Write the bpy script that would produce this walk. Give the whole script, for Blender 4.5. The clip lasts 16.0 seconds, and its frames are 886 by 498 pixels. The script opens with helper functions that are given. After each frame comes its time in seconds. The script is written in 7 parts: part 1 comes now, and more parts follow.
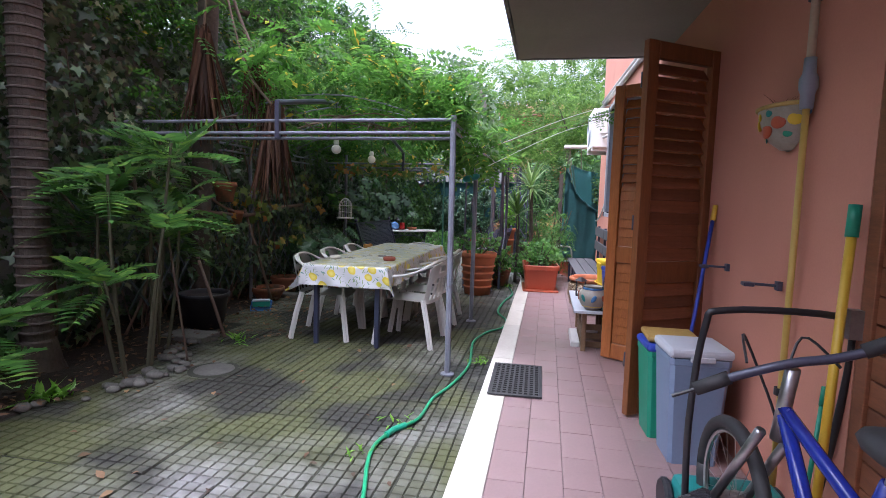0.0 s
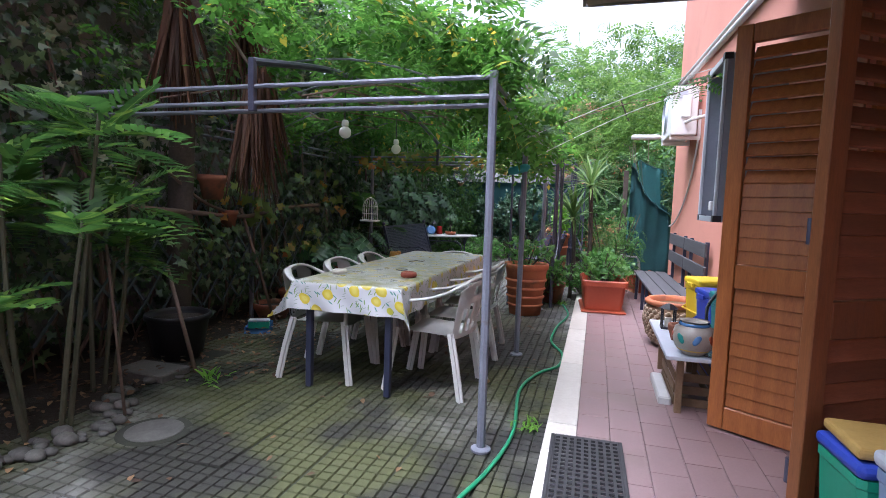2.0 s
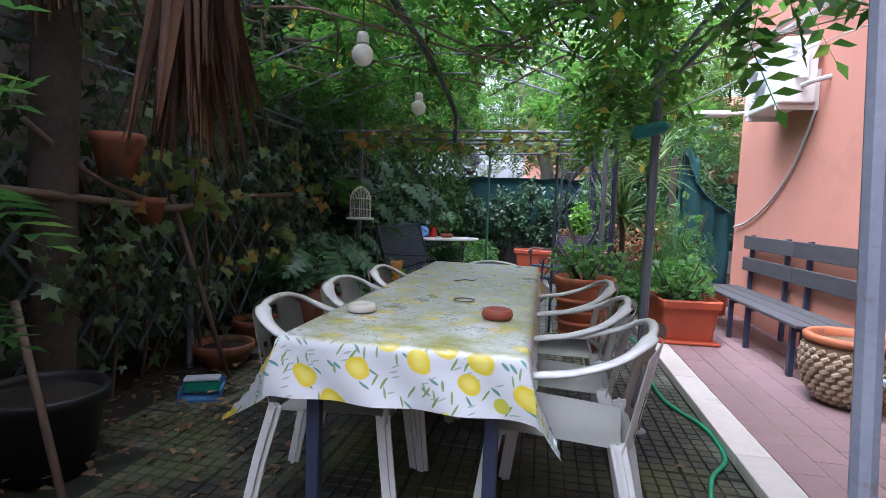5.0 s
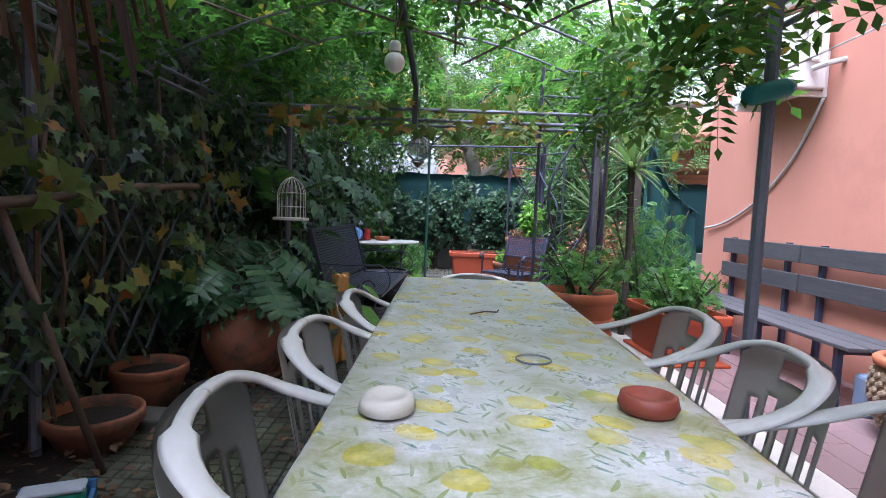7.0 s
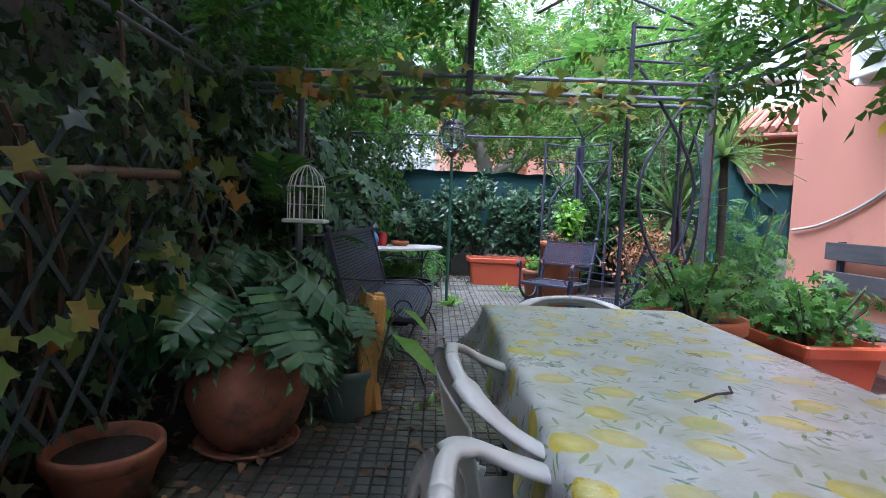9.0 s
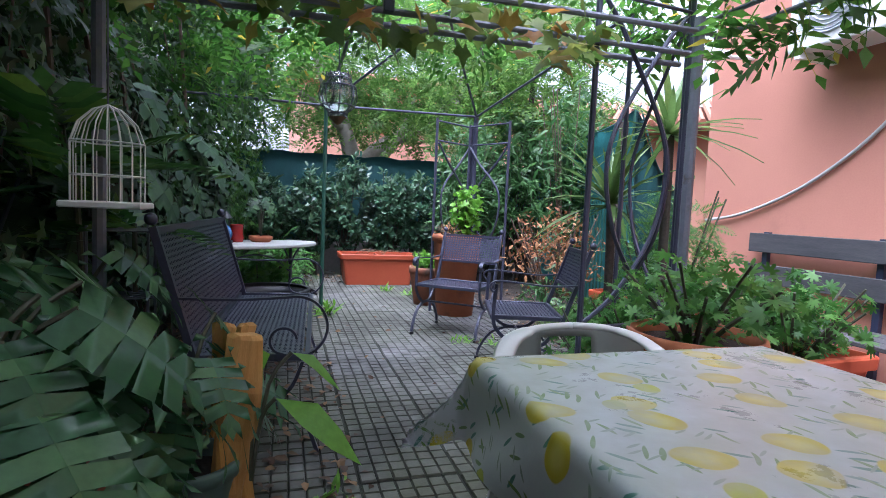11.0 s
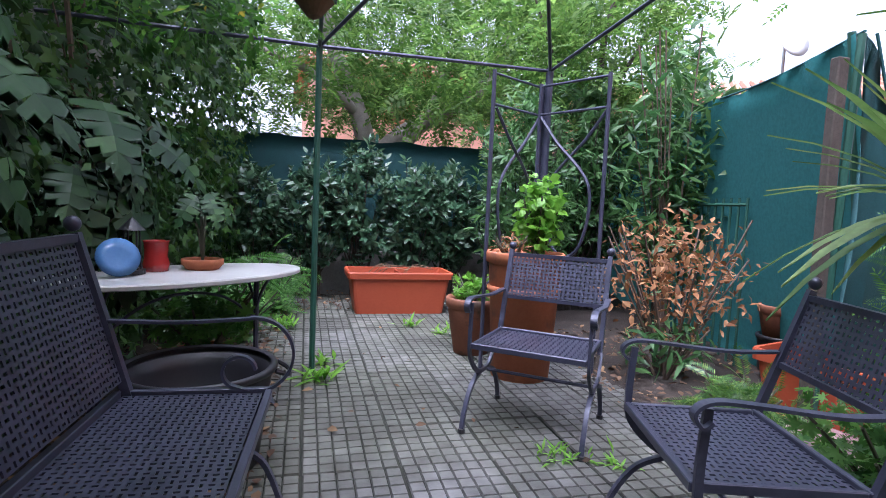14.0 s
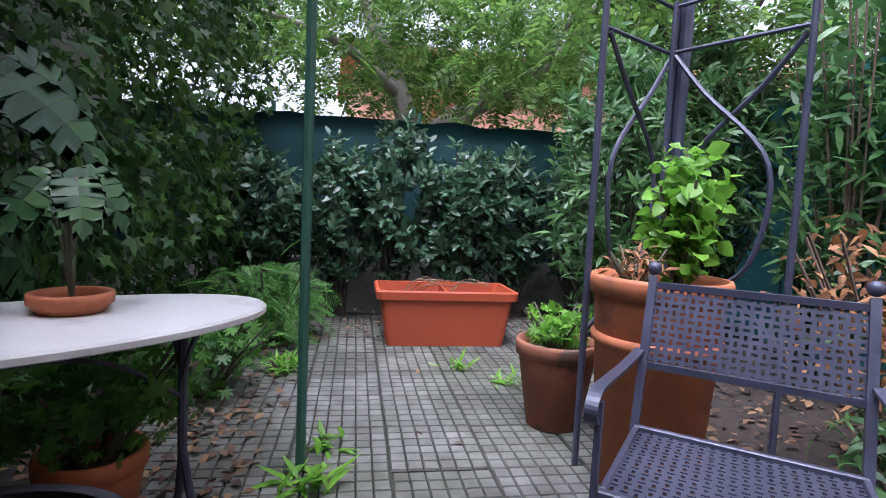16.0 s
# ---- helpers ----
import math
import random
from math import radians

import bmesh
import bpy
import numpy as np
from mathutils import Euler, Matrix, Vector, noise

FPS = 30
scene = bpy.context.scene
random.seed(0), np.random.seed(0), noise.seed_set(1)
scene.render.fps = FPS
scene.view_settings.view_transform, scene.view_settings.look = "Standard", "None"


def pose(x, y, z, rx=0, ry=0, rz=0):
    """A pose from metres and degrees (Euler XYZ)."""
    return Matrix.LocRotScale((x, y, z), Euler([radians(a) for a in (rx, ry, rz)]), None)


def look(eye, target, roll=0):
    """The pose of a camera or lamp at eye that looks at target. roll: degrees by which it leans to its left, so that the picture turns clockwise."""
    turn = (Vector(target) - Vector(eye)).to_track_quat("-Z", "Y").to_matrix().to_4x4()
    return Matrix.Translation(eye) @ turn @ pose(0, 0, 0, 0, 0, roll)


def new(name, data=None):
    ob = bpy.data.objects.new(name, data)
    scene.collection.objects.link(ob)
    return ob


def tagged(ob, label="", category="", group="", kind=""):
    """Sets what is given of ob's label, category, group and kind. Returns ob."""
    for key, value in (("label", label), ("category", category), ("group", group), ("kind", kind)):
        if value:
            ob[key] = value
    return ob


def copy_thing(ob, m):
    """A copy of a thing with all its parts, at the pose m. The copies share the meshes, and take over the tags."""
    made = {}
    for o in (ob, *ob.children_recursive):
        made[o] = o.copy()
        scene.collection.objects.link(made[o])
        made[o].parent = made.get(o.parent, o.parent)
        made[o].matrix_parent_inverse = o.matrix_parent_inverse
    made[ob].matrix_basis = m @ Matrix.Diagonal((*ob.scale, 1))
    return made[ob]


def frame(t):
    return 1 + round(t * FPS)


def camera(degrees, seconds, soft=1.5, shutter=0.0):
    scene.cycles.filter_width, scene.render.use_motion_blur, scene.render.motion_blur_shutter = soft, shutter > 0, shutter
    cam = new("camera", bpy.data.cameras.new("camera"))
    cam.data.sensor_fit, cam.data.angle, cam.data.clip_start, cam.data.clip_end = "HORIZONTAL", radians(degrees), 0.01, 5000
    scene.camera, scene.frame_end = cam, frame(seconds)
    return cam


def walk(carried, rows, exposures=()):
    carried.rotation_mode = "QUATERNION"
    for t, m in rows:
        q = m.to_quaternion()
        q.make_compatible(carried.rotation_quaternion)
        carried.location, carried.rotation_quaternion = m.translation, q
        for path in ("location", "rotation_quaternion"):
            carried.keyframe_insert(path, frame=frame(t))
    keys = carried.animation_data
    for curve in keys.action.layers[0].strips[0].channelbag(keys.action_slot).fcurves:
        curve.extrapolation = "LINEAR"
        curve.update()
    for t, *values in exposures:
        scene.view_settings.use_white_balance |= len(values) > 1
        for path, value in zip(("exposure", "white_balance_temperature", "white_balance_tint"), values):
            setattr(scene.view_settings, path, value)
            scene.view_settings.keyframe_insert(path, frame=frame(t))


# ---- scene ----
cam = camera(79.4, 16.0, soft=0.9)
PATH = [
    (0, (0.053, -0.117, 1.377), (-0.325, 1.839, 1.192), 1.7),
    (0.5, (-0.001, 0.24, 1.374), (-0.391, 2.193, 1.189), 1.8),
    (1, (-0.028, 0.571, 1.339), (-0.481, 2.511, 1.162), 1.7),
    (1.5, (-0.047, 0.872, 1.33), (-0.568, 2.795, 1.155), 1.7),
    (2, (-0.134, 1.195, 1.33), (-0.68, 3.111, 1.153), 1.9),
    (2.5, (-0.237, 1.475, 1.297), (-0.792, 3.389, 1.129), 1.9),
    (3, (-0.39, 1.739, 1.27), (-0.947, 3.653, 1.109), 2.0),
    (3.5, (-0.662, 2.003, 1.215), (-1.167, 3.93, 1.043), 2.4),
    (4, (-0.904, 2.276, 1.198), (-1.343, 4.22, 1.041), 1.8),
    (4.5, (-1.109, 2.573, 1.201), (-1.519, 4.524, 1.041), 1.9),
    (5, (-1.305, 2.854, 1.192), (-1.669, 4.814, 1.032), 2.2),
    (5.2, (-1.379, 2.948, 1.188), (-1.695, 4.917, 1.035), 2.1),
    (7.3, (-1.955, 4.008, 1.162), (-1.953, 6.002, 1.01), 2.4),
    (7.5, (-1.981, 4.113, 1.162), (-1.979, 6.107, 1.006), 2.3),
    (8, (-2.073, 4.374, 1.166), (-2.066, 6.369, 1.015), 2.2),
    (8.5, (-2.221, 4.615, 1.151), (-2.202, 6.609, 1.007), 2.4),
    (9, (-2.343, 4.841, 1.128), (-2.313, 6.836, 0.986), 2.3),
    (9.5, (-2.408, 5.084, 1.098), (-2.267, 7.073, 0.955), 2.4),
    (10, (-2.472, 5.326, 1.084), (-2.116, 7.289, 0.948), 2.1),
    (10.2, (-2.495, 5.43, 1.068), (-2.051, 7.376, 0.934), 2.3),
    (12.3, (-2.544, 6.85, 1.086), (-1.933, 8.748, 0.925), 2.7),
    (12.5, (-2.521, 6.983, 1.081), (-1.906, 8.88, 0.925), 2.7),
    (13, (-2.441, 7.317, 1.09), (-1.828, 9.214, 0.931), 2.6),
    (13.5, (-2.361, 7.627, 1.096), (-1.762, 9.53, 0.945), 2.7),
    (14, (-2.239, 7.907, 1.089), (-1.738, 9.837, 0.932), 2.5),
    (14.5, (-2.154, 8.225, 1.093), (-1.741, 10.174, 0.926), 2.5),
    (15, (-2.092, 8.547, 1.096), (-1.713, 10.504, 0.933), 2.5),
    (15.5, (-2.013, 8.904, 1.055), (-1.694, 10.871, 0.891), 2.7),
    (16, (-2.0, 9.27, 1.051), (-1.672, 11.236, 0.888), 2.7),
]

EXPOSURES = [(0.0, 1.9, 5550, 22), (4.0, 1.9, 5400, 19), (7.5, 2.05, 5300, 21), (10.0, 2.05, 5200, 20), (12.5, 2.1, 5350, 23), (14.0, 1.95, 5400, 24), (16.0, 1.85, 5500, 24)]
walk(cam, [(t, look(eye, target, roll)) for t, eye, target, roll in PATH], EXPOSURES)

# ---- world and light: a bright overcast afternoon ----
world = bpy.data.worlds.new("overcast_sky")
scene.world = world
world.use_nodes = True
wn, wl = world.node_tree.nodes, world.node_tree.links
sky = wn.new("ShaderNodeTexSky")
sky.sky_type = "NISHITA"
sky.sun_disc = False
sky.sun_elevation, sky.sun_rotation = radians(73), radians(225)
sky.air_density, sky.dust_density, sky.ozone_density = 1.0, 6.0, 0.6
pale = wn.new("ShaderNodeHueSaturation")
pale.inputs["Saturation"].default_value = 0.22
wl.new(sky.outputs[0], pale.inputs["Color"])
wl.new(pale.outputs[0], wn["Background"].inputs["Color"])
wn["Background"].inputs["Strength"].default_value = 0.15
sun = new("sun", bpy.data.lights.new("sun", "SUN"))
sun.data.energy, sun.data.angle, sun.data.color = 1.1, radians(60), (1.0, 0.97, 0.92)
sun.matrix_world = look((-2.0, -1.5, 8.8), (0, 0.5, 0))

# ---- materials ----
def node_mat(name):
    m = bpy.data.materials.new(name)
    m.use_nodes = True
    return m, m.node_tree.nodes, m.node_tree.links, m.node_tree.nodes["Principled BSDF"]


def ramp(n, stops):
    r = n.new("ShaderNodeValToRGB")
    r.color_ramp.elements[0].position, r.color_ramp.elements[1].position = stops[0][0], stops[-1][0]
    for p, c in stops[1:-1]:
        r.color_ramp.elements.new(p)
    for e, (p, c) in zip(r.color_ramp.elements, stops):
        e.position, e.color = p, (*c, 1)
    return r


def noise_tex(n, l, scale, detail=6, rough=0.6, stretch=None, space="Object"):
    tc = n.new("ShaderNodeTexCoord")
    t = n.new("ShaderNodeTexNoise")
    t.inputs["Scale"].default_value, t.inputs["Detail"].default_value, t.inputs["Roughness"].default_value = scale, detail, rough
    if stretch:
        mp = n.new("ShaderNodeMapping")
        mp.inputs["Scale"].default_value = stretch
        l.new(tc.outputs[space], mp.inputs[0])
        l.new(mp.outputs[0], t.inputs["Vector"])
    else:
        l.new(tc.outputs[space], t.inputs["Vector"])
    return t


def surface(name, dark, light, scale=4.0, fine=60.0, rough=0.7, metal=0.0, bump=0.25, depth=0.004, vary=0.0, stretch=None, stain=None, stain_scale=1.5, stain_amount=0.55, world_space=False, coat=0.0):
    """A painted, stone, clay or metal surface with variation at two scales, optional stains and a bump."""
    m, n, l, p = node_mat(name)
    big = noise_tex(n, l, scale, 5, 0.6, stretch)
    small = noise_tex(n, l, fine, 4, 0.7, stretch)
    mix = n.new("ShaderNodeMix")
    mix.data_type = "FLOAT"
    mix.inputs[0].default_value = 0.4
    l.new(big.outputs[0], mix.inputs[2]); l.new(small.outputs[0], mix.inputs[3])
    r = ramp(n, [(0.32, dark), (0.68, light)])
    l.new(mix.outputs[0], r.inputs[0])
    col = r.outputs[0]
    if stain:
        if world_space:
            g = n.new("ShaderNodeNewGeometry")
            st = n.new("ShaderNodeTexNoise")
            l.new(g.outputs["Position"], st.inputs["Vector"])
            st.inputs["Scale"].default_value, st.inputs["Detail"].default_value = stain_scale, 7
        else:
            st = noise_tex(n, l, stain_scale, 7, 0.65)
        sr = ramp(n, [(stain_amount, (0, 0, 0)), (stain_amount + 0.12, (1, 1, 1))])
        l.new(st.outputs[0], sr.inputs[0])
        sm = n.new("ShaderNodeMix")
        sm.data_type = "RGBA"
        l.new(sr.outputs[0], sm.inputs[0]); l.new(col, sm.inputs[6])
        sm.inputs[7].default_value = (*stain, 1)
        col = sm.outputs[2]
    if vary:
        oi = n.new("ShaderNodeObjectInfo")
        mr = n.new("ShaderNodeMapRange")
        mr.inputs["To Min"].default_value, mr.inputs["To Max"].default_value = 1 - vary, 1 + vary
        l.new(oi.outputs["Random"], mr.inputs[0])
        hv = n.new("ShaderNodeHueSaturation")
        l.new(mr.outputs[0], hv.inputs["Value"]); l.new(col, hv.inputs["Color"])
        col = hv.outputs[0]
    l.new(col, p.inputs["Base Color"])
    p.inputs["Metallic"].default_value = metal
    rr = n.new("ShaderNodeMapRange")
    rr.inputs["To Min"].default_value, rr.inputs["To Max"].default_value = max(rough - 0.12, 0.05), min(rough + 0.12, 1)
    l.new(big.outputs[0], rr.inputs[0]); l.new(rr.outputs[0], p.inputs["Roughness"])
    p.inputs["Coat Weight"].default_value = coat
    b = n.new("ShaderNodeBump")
    b.inputs["Strength"].default_value, b.inputs["Distance"].default_value = bump, depth
    l.new(mix.outputs[0], b.inputs["Height"]); l.new(b.outputs[0], p.inputs["Normal"])
    return m


def leaf_mat(name, stops, rough=0.45, through_light=0.35):
    """Foliage: colour varies leaf by leaf, some light passes through."""
    m, n, l, p = node_mat(name)
    g = n.new("ShaderNodeNewGeometry")
    r = ramp(n, stops)
    l.new(g.outputs["Random Per Island"], r.inputs[0])
    t = noise_tex(n, l, 40.0, 3)
    hv = n.new("ShaderNodeHueSaturation")
    mr = n.new("ShaderNodeMapRange")
    mr.inputs["To Min"].default_value, mr.inputs["To Max"].default_value = 0.7, 1.3
    l.new(t.outputs[0], mr.inputs[0]); l.new(mr.outputs[0], hv.inputs["Value"]); l.new(r.outputs[0], hv.inputs["Color"])
    l.new(hv.outputs[0], p.inputs["Base Color"])
    p.inputs["Roughness"].default_value = rough
    p.inputs["Specular IOR Level"].default_value = 0.4
    tr = n.new("ShaderNodeBsdfTranslucent")
    hv2 = n.new("ShaderNodeHueSaturation")
    hv2.inputs["Value"].default_value = 1.7
    l.new(hv.outputs[0], hv2.inputs["Color"]); l.new(hv2.outputs[0], tr.inputs["Color"])
    ms = n.new("ShaderNodeMixShader")
    ms.inputs[0].default_value = through_light
    l.new(p.outputs[0], ms.inputs[1]); l.new(tr.outputs[0], ms.inputs[2])
    l.new(ms.outputs[0], n["Material Output"].inputs["Surface"])
    return m


def lin(r, g, b):
    return tuple((c / 255 / 12.92 if c < 10 else ((c / 255 + 0.055) / 1.055) ** 2.4) for c in (r, g, b))


M = {}
M["plaster"] = surface("salmon_plaster", (0.52, 0.22, 0.155), (0.60, 0.27, 0.19), 1.2, 90, 0.9, bump=0.5, depth=0.003, stain=(0.46, 0.2, 0.145), stain_scale=0.8, stain_amount=0.58)
M["cement"] = surface("grey_cement", (0.16, 0.155, 0.14), (0.3, 0.29, 0.27), 2.0, 50, 0.9, bump=0.5, stain=(0.07, 0.07, 0.06), stain_scale=1.1)
# balcony underside and room: a darker tone with the shade in the colour
M["soffit"] = surface("shaded_soffit", (0.22, 0.2, 0.165), (0.3, 0.27, 0.22), 1.5, 70, 0.9, bump=0.3)
M["soil"] = surface("leaf_litter_soil", (0.012, 0.009, 0.007), (0.04, 0.028, 0.02), 3.0, 40, 0.95, bump=0.9, depth=0.02)
M["joint"] = surface("mossy_joint", (0.01, 0.011, 0.008), (0.03, 0.033, 0.018), 5, 60, 0.95, bump=0.6)
M["marble"] = surface("travertine_edge", (0.48, 0.44, 0.38), (0.62, 0.59, 0.53), 2.5, 40, 0.55, bump=0.2, vary=0.08, stain=(0.33, 0.3, 0.25), stain_scale=2.5, stain_amount=0.6)
M["tile"] = surface("pink_terrace_tile", (0.21, 0.138, 0.138), (0.265, 0.175, 0.172), 3, 70, 0.42, bump=0.12, vary=0.07, stain=(0.185, 0.13, 0.118), stain_scale=1.6, world_space=True, stain_amount=0.56)
M["grout"] = surface("grey_grout", (0.12, 0.09, 0.085), (0.18, 0.14, 0.13), 8, 60, 0.9)
M["terracotta"] = surface("terracotta", (0.36, 0.105, 0.04), (0.47, 0.16, 0.07), 6, 60, 0.75, bump=0.3, vary=0.08, stain=(0.26, 0.1, 0.055), stain_scale=5)
M["terracotta_old"] = surface("old_terracotta", (0.21, 0.075, 0.04), (0.33, 0.125, 0.065), 5, 60, 0.8, bump=0.35, stain=(0.10, 0.06, 0.04), stain_scale=4, stain_amount=0.5)
M["plastic_orange"] = surface("terracotta_plastic", (0.36, 0.062, 0.024), (0.43, 0.085, 0.034), 3, 40, 0.45, bump=0.05, vary=0.05)
M["white_plastic"] = surface("white_resin", (0.52, 0.515, 0.49), (0.6, 0.595, 0.57), 4, 50, 0.36, bump=0.06, stain=(0.42, 0.39, 0.33), stain_scale=5, stain_amount=0.62)
M["pipe"] = surface("blue_grey_painted_pipe", (0.12, 0.13, 0.165), (0.2, 0.21, 0.25), 6, 60, 0.5, bump=0.2, stain=(0.1, 0.075, 0.06), stain_scale=8, stain_amount=0.64)
M["dark_metal"] = surface("dark_painted_iron", (0.04, 0.042, 0.068), (0.075, 0.078, 0.12), 6, 80, 0.36, metal=0.2, bump=0.15)
M["green_metal"] = surface("green_painted_post", (0.02, 0.07, 0.05), (0.03, 0.1, 0.07), 6, 60, 0.45, bump=0.1)
M["wood_varnish"] = surface("varnished_wood", (0.22, 0.065, 0.016), (0.40, 0.14, 0.035), 5, 40, 0.4, bump=0.2, stretch=(6, 6, 0.6), vary=0.1)
# darker copy of the varnish for the door leaf turned from the light
M["wood_shaded"] = surface("varnished_wood_shaded", (0.12, 0.042, 0.014), (0.22, 0.08, 0.026), 5, 40, 0.42, bump=0.2, stretch=(6, 6, 0.6), vary=0.1)
M["majolica"] = surface("dull_majolica", (0.26, 0.235, 0.2), (0.36, 0.33, 0.28), 9, 60, 0.35, stain=(0.2, 0.12, 0.07), stain_scale=9, stain_amount=0.58)
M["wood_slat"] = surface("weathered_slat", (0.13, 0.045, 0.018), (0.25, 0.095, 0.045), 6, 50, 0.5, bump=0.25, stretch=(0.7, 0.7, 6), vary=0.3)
M["wood_grey"] = surface("grey_weathered_plank", (0.035, 0.035, 0.04), (0.085, 0.082, 0.085), 5, 50, 0.75, bump=0.4, stretch=(6, 0.5, 6), vary=0.15)
M["crate"] = surface("old_crate_wood", (0.12, 0.07, 0.035), (0.22, 0.14, 0.08), 6, 60, 0.8, bump=0.4, vary=0.2)
M["bark"] = surface("bark", (0.035, 0.027, 0.022), (0.09, 0.072, 0.058), 5, 40, 0.9, bump=0.9, depth=0.012)
M["bark_pale"] = surface("pale_bark", (0.16, 0.14, 0.12), (0.30, 0.27, 0.235), 4, 40, 0.85, bump=0.6, depth=0.01)
M["twig"] = surface("dry_twig", (0.09, 0.06, 0.045), (0.17, 0.12, 0.09), 8, 60, 0.9, bump=0.4)
M["cane"] = surface("palm_cane", (0.045, 0.05, 0.028), (0.1, 0.095, 0.06), 6, 50, 0.7, bump=0.3)
M["trellis"] = surface("blue_grey_lattice", (0.03, 0.05, 0.055), (0.065, 0.09, 0.095), 8, 60, 0.7, bump=0.2, vary=0.15)
M["hose"] = surface("green_hose", (0.015, 0.21, 0.09), (0.025, 0.3, 0.14), 8, 90, 0.38, bump=0.15)
M["rubber"] = surface("black_rubber", (0.02, 0.02, 0.022), (0.04, 0.04, 0.043), 8, 90, 0.65, bump=0.3)
M["black_plastic"] = surface("black_plastic", (0.012, 0.012, 0.015), (0.025, 0.025, 0.03), 5, 70, 0.45, bump=0.1)
M["net"] = surface("green_shade_net", (0.014, 0.065, 0.07), (0.03, 0.12, 0.125), 2.5, 120, 0.75, bump=0.6, depth=0.01)
M["grey_metal"] = surface("grey_sheet_metal", (0.2, 0.225, 0.28), (0.27, 0.295, 0.35), 3, 60, 0.5, metal=0.1, bump=0.1, stain=(0.22, 0.21, 0.2), stain_scale=3, stain_amount=0.62)
M["white_metal"] = surface("white_enamel", (0.66, 0.66, 0.63), (0.74, 0.74, 0.71), 3, 60, 0.45, bump=0.05, stain=(0.5, 0.48, 0.42), stain_scale=3, stain_amount=0.64)
# near-black grey that paints the shade inside the open cabinet
M["shaded_back"] = surface("cabinet_back_shade", (0.03, 0.032, 0.036), (0.05, 0.052, 0.057), 3, 60, 0.7)
M["yellow"] = surface("yellow_plastic", (0.62, 0.43, 0.01), (0.7, 0.5, 0.02), 3, 60, 0.45, bump=0.08)
M["blue"] = surface("blue_plastic", (0.025, 0.05, 0.33), (0.035, 0.07, 0.42), 3, 60, 0.45, bump=0.08)
M["teal"] = surface("teal_plastic", (0.01, 0.16, 0.15), (0.016, 0.21, 0.2), 3, 60, 0.45, bump=0.08)
M["green_plastic"] = surface("green_plastic", (0.01, 0.22, 0.13), (0.02, 0.28, 0.17), 3, 60, 0.45, bump=0.08)
M["blue_grey"] = surface("blue_grey_plastic", (0.16, 0.22, 0.33), (0.2, 0.27, 0.39), 3, 60, 0.45, bump=0.08)
M["lid_grey"] = surface("pale_grey_plastic", (0.42, 0.45, 0.5), (0.5, 0.53, 0.58), 3, 60, 0.5, bump=0.08)
M["wicker"] = surface("tan_lid", (0.34, 0.22, 0.05), (0.46, 0.31, 0.1), 20, 90, 0.6, bump=0.4)
M["scale_tan"] = surface("tan_woven_scale", (0.27, 0.2, 0.13), (0.42, 0.33, 0.23), 14, 90, 0.6, bump=0.4, vary=0.25)
M["broom_yellow"] = surface("yellow_pole", (0.58, 0.36, 0.02), (0.66, 0.43, 0.04), 3, 60, 0.4)
M["gas_yellow"] = surface("ochre_gas_pipe", (0.48, 0.33, 0.06), (0.56, 0.4, 0.11), 3, 60, 0.5)
M["tan_pipe"] = surface("tan_pipe", (0.34, 0.27, 0.19), (0.42, 0.34, 0.25), 3, 60, 0.5)
M["white_cable"] = surface("grey_white_cable", (0.42, 0.42, 0.41), (0.52, 0.52, 0.5), 3, 60, 0.5)
M["bulb_white"] = surface("opal_globe", (0.7, 0.69, 0.64), (0.76, 0.75, 0.7), 3, 60, 0.3)
M["stone"] = surface("bed_stone", (0.06, 0.058, 0.05), (0.15, 0.145, 0.13), 6, 60, 0.85, bump=0.5, vary=0.3)
M["roof"] = surface("clay_roof_tile", (0.28, 0.11, 0.06), (0.45, 0.21, 0.13), 6, 40, 0.85, bump=0.3, vary=0.15)
M["house_far"] = surface("far_salmon_plaster", (0.5, 0.24, 0.16), (0.56, 0.28, 0.19), 1, 40, 0.9)
M["glass_dark"] = surface("dark_pane", (0.03, 0.035, 0.04), (0.04, 0.045, 0.05), 2, 20, 0.12)
M["white_stone_top"] = surface("white_marble_top", (0.43, 0.43, 0.42), (0.53, 0.53, 0.515), 3, 40, 0.35, bump=0.1, stain=(0.33, 0.32, 0.29), stain_scale=4, stain_amount=0.55)
M["red_clay"] = surface("dark_red_clay", (0.2, 0.04, 0.02), (0.27, 0.06, 0.035), 8, 60, 0.5)
M["red_glaze"] = surface("red_glaze", (0.28, 0.015, 0.015), (0.34, 0.025, 0.02), 8, 60, 0.2)
M["blue_glaze"] = surface("blue_glaze", (0.06, 0.16, 0.36), (0.1, 0.23, 0.46), 8, 60, 0.2)
M["cream"] = surface("cream_glaze", (0.5, 0.47, 0.4), (0.6, 0.57, 0.5), 6, 60, 0.35)
M["dust"] = surface("dry_leaf", (0.14, 0.07, 0.035), (0.26, 0.15, 0.08), 6, 60, 0.85, vary=0.2)
M["wood_orange"] = surface("split_log", (0.42, 0.19, 0.035), (0.62, 0.34, 0.1), 8, 60, 0.75, bump=0.5, stretch=(5, 5, 0.6))
M["frame_blue"] = surface("blue_bike_paint", (0.01, 0.02, 0.2), (0.02, 0.035, 0.3), 3, 60, 0.25)
M["steel"] = surface("worn_steel", (0.3, 0.3, 0.31), (0.45, 0.45, 0.46), 6, 60, 0.35, metal=0.9)
M["bag"] = surface("black_bag", (0.01, 0.01, 0.012), (0.02, 0.02, 0.024), 9, 40, 0.3, bump=0.9, depth=0.02)


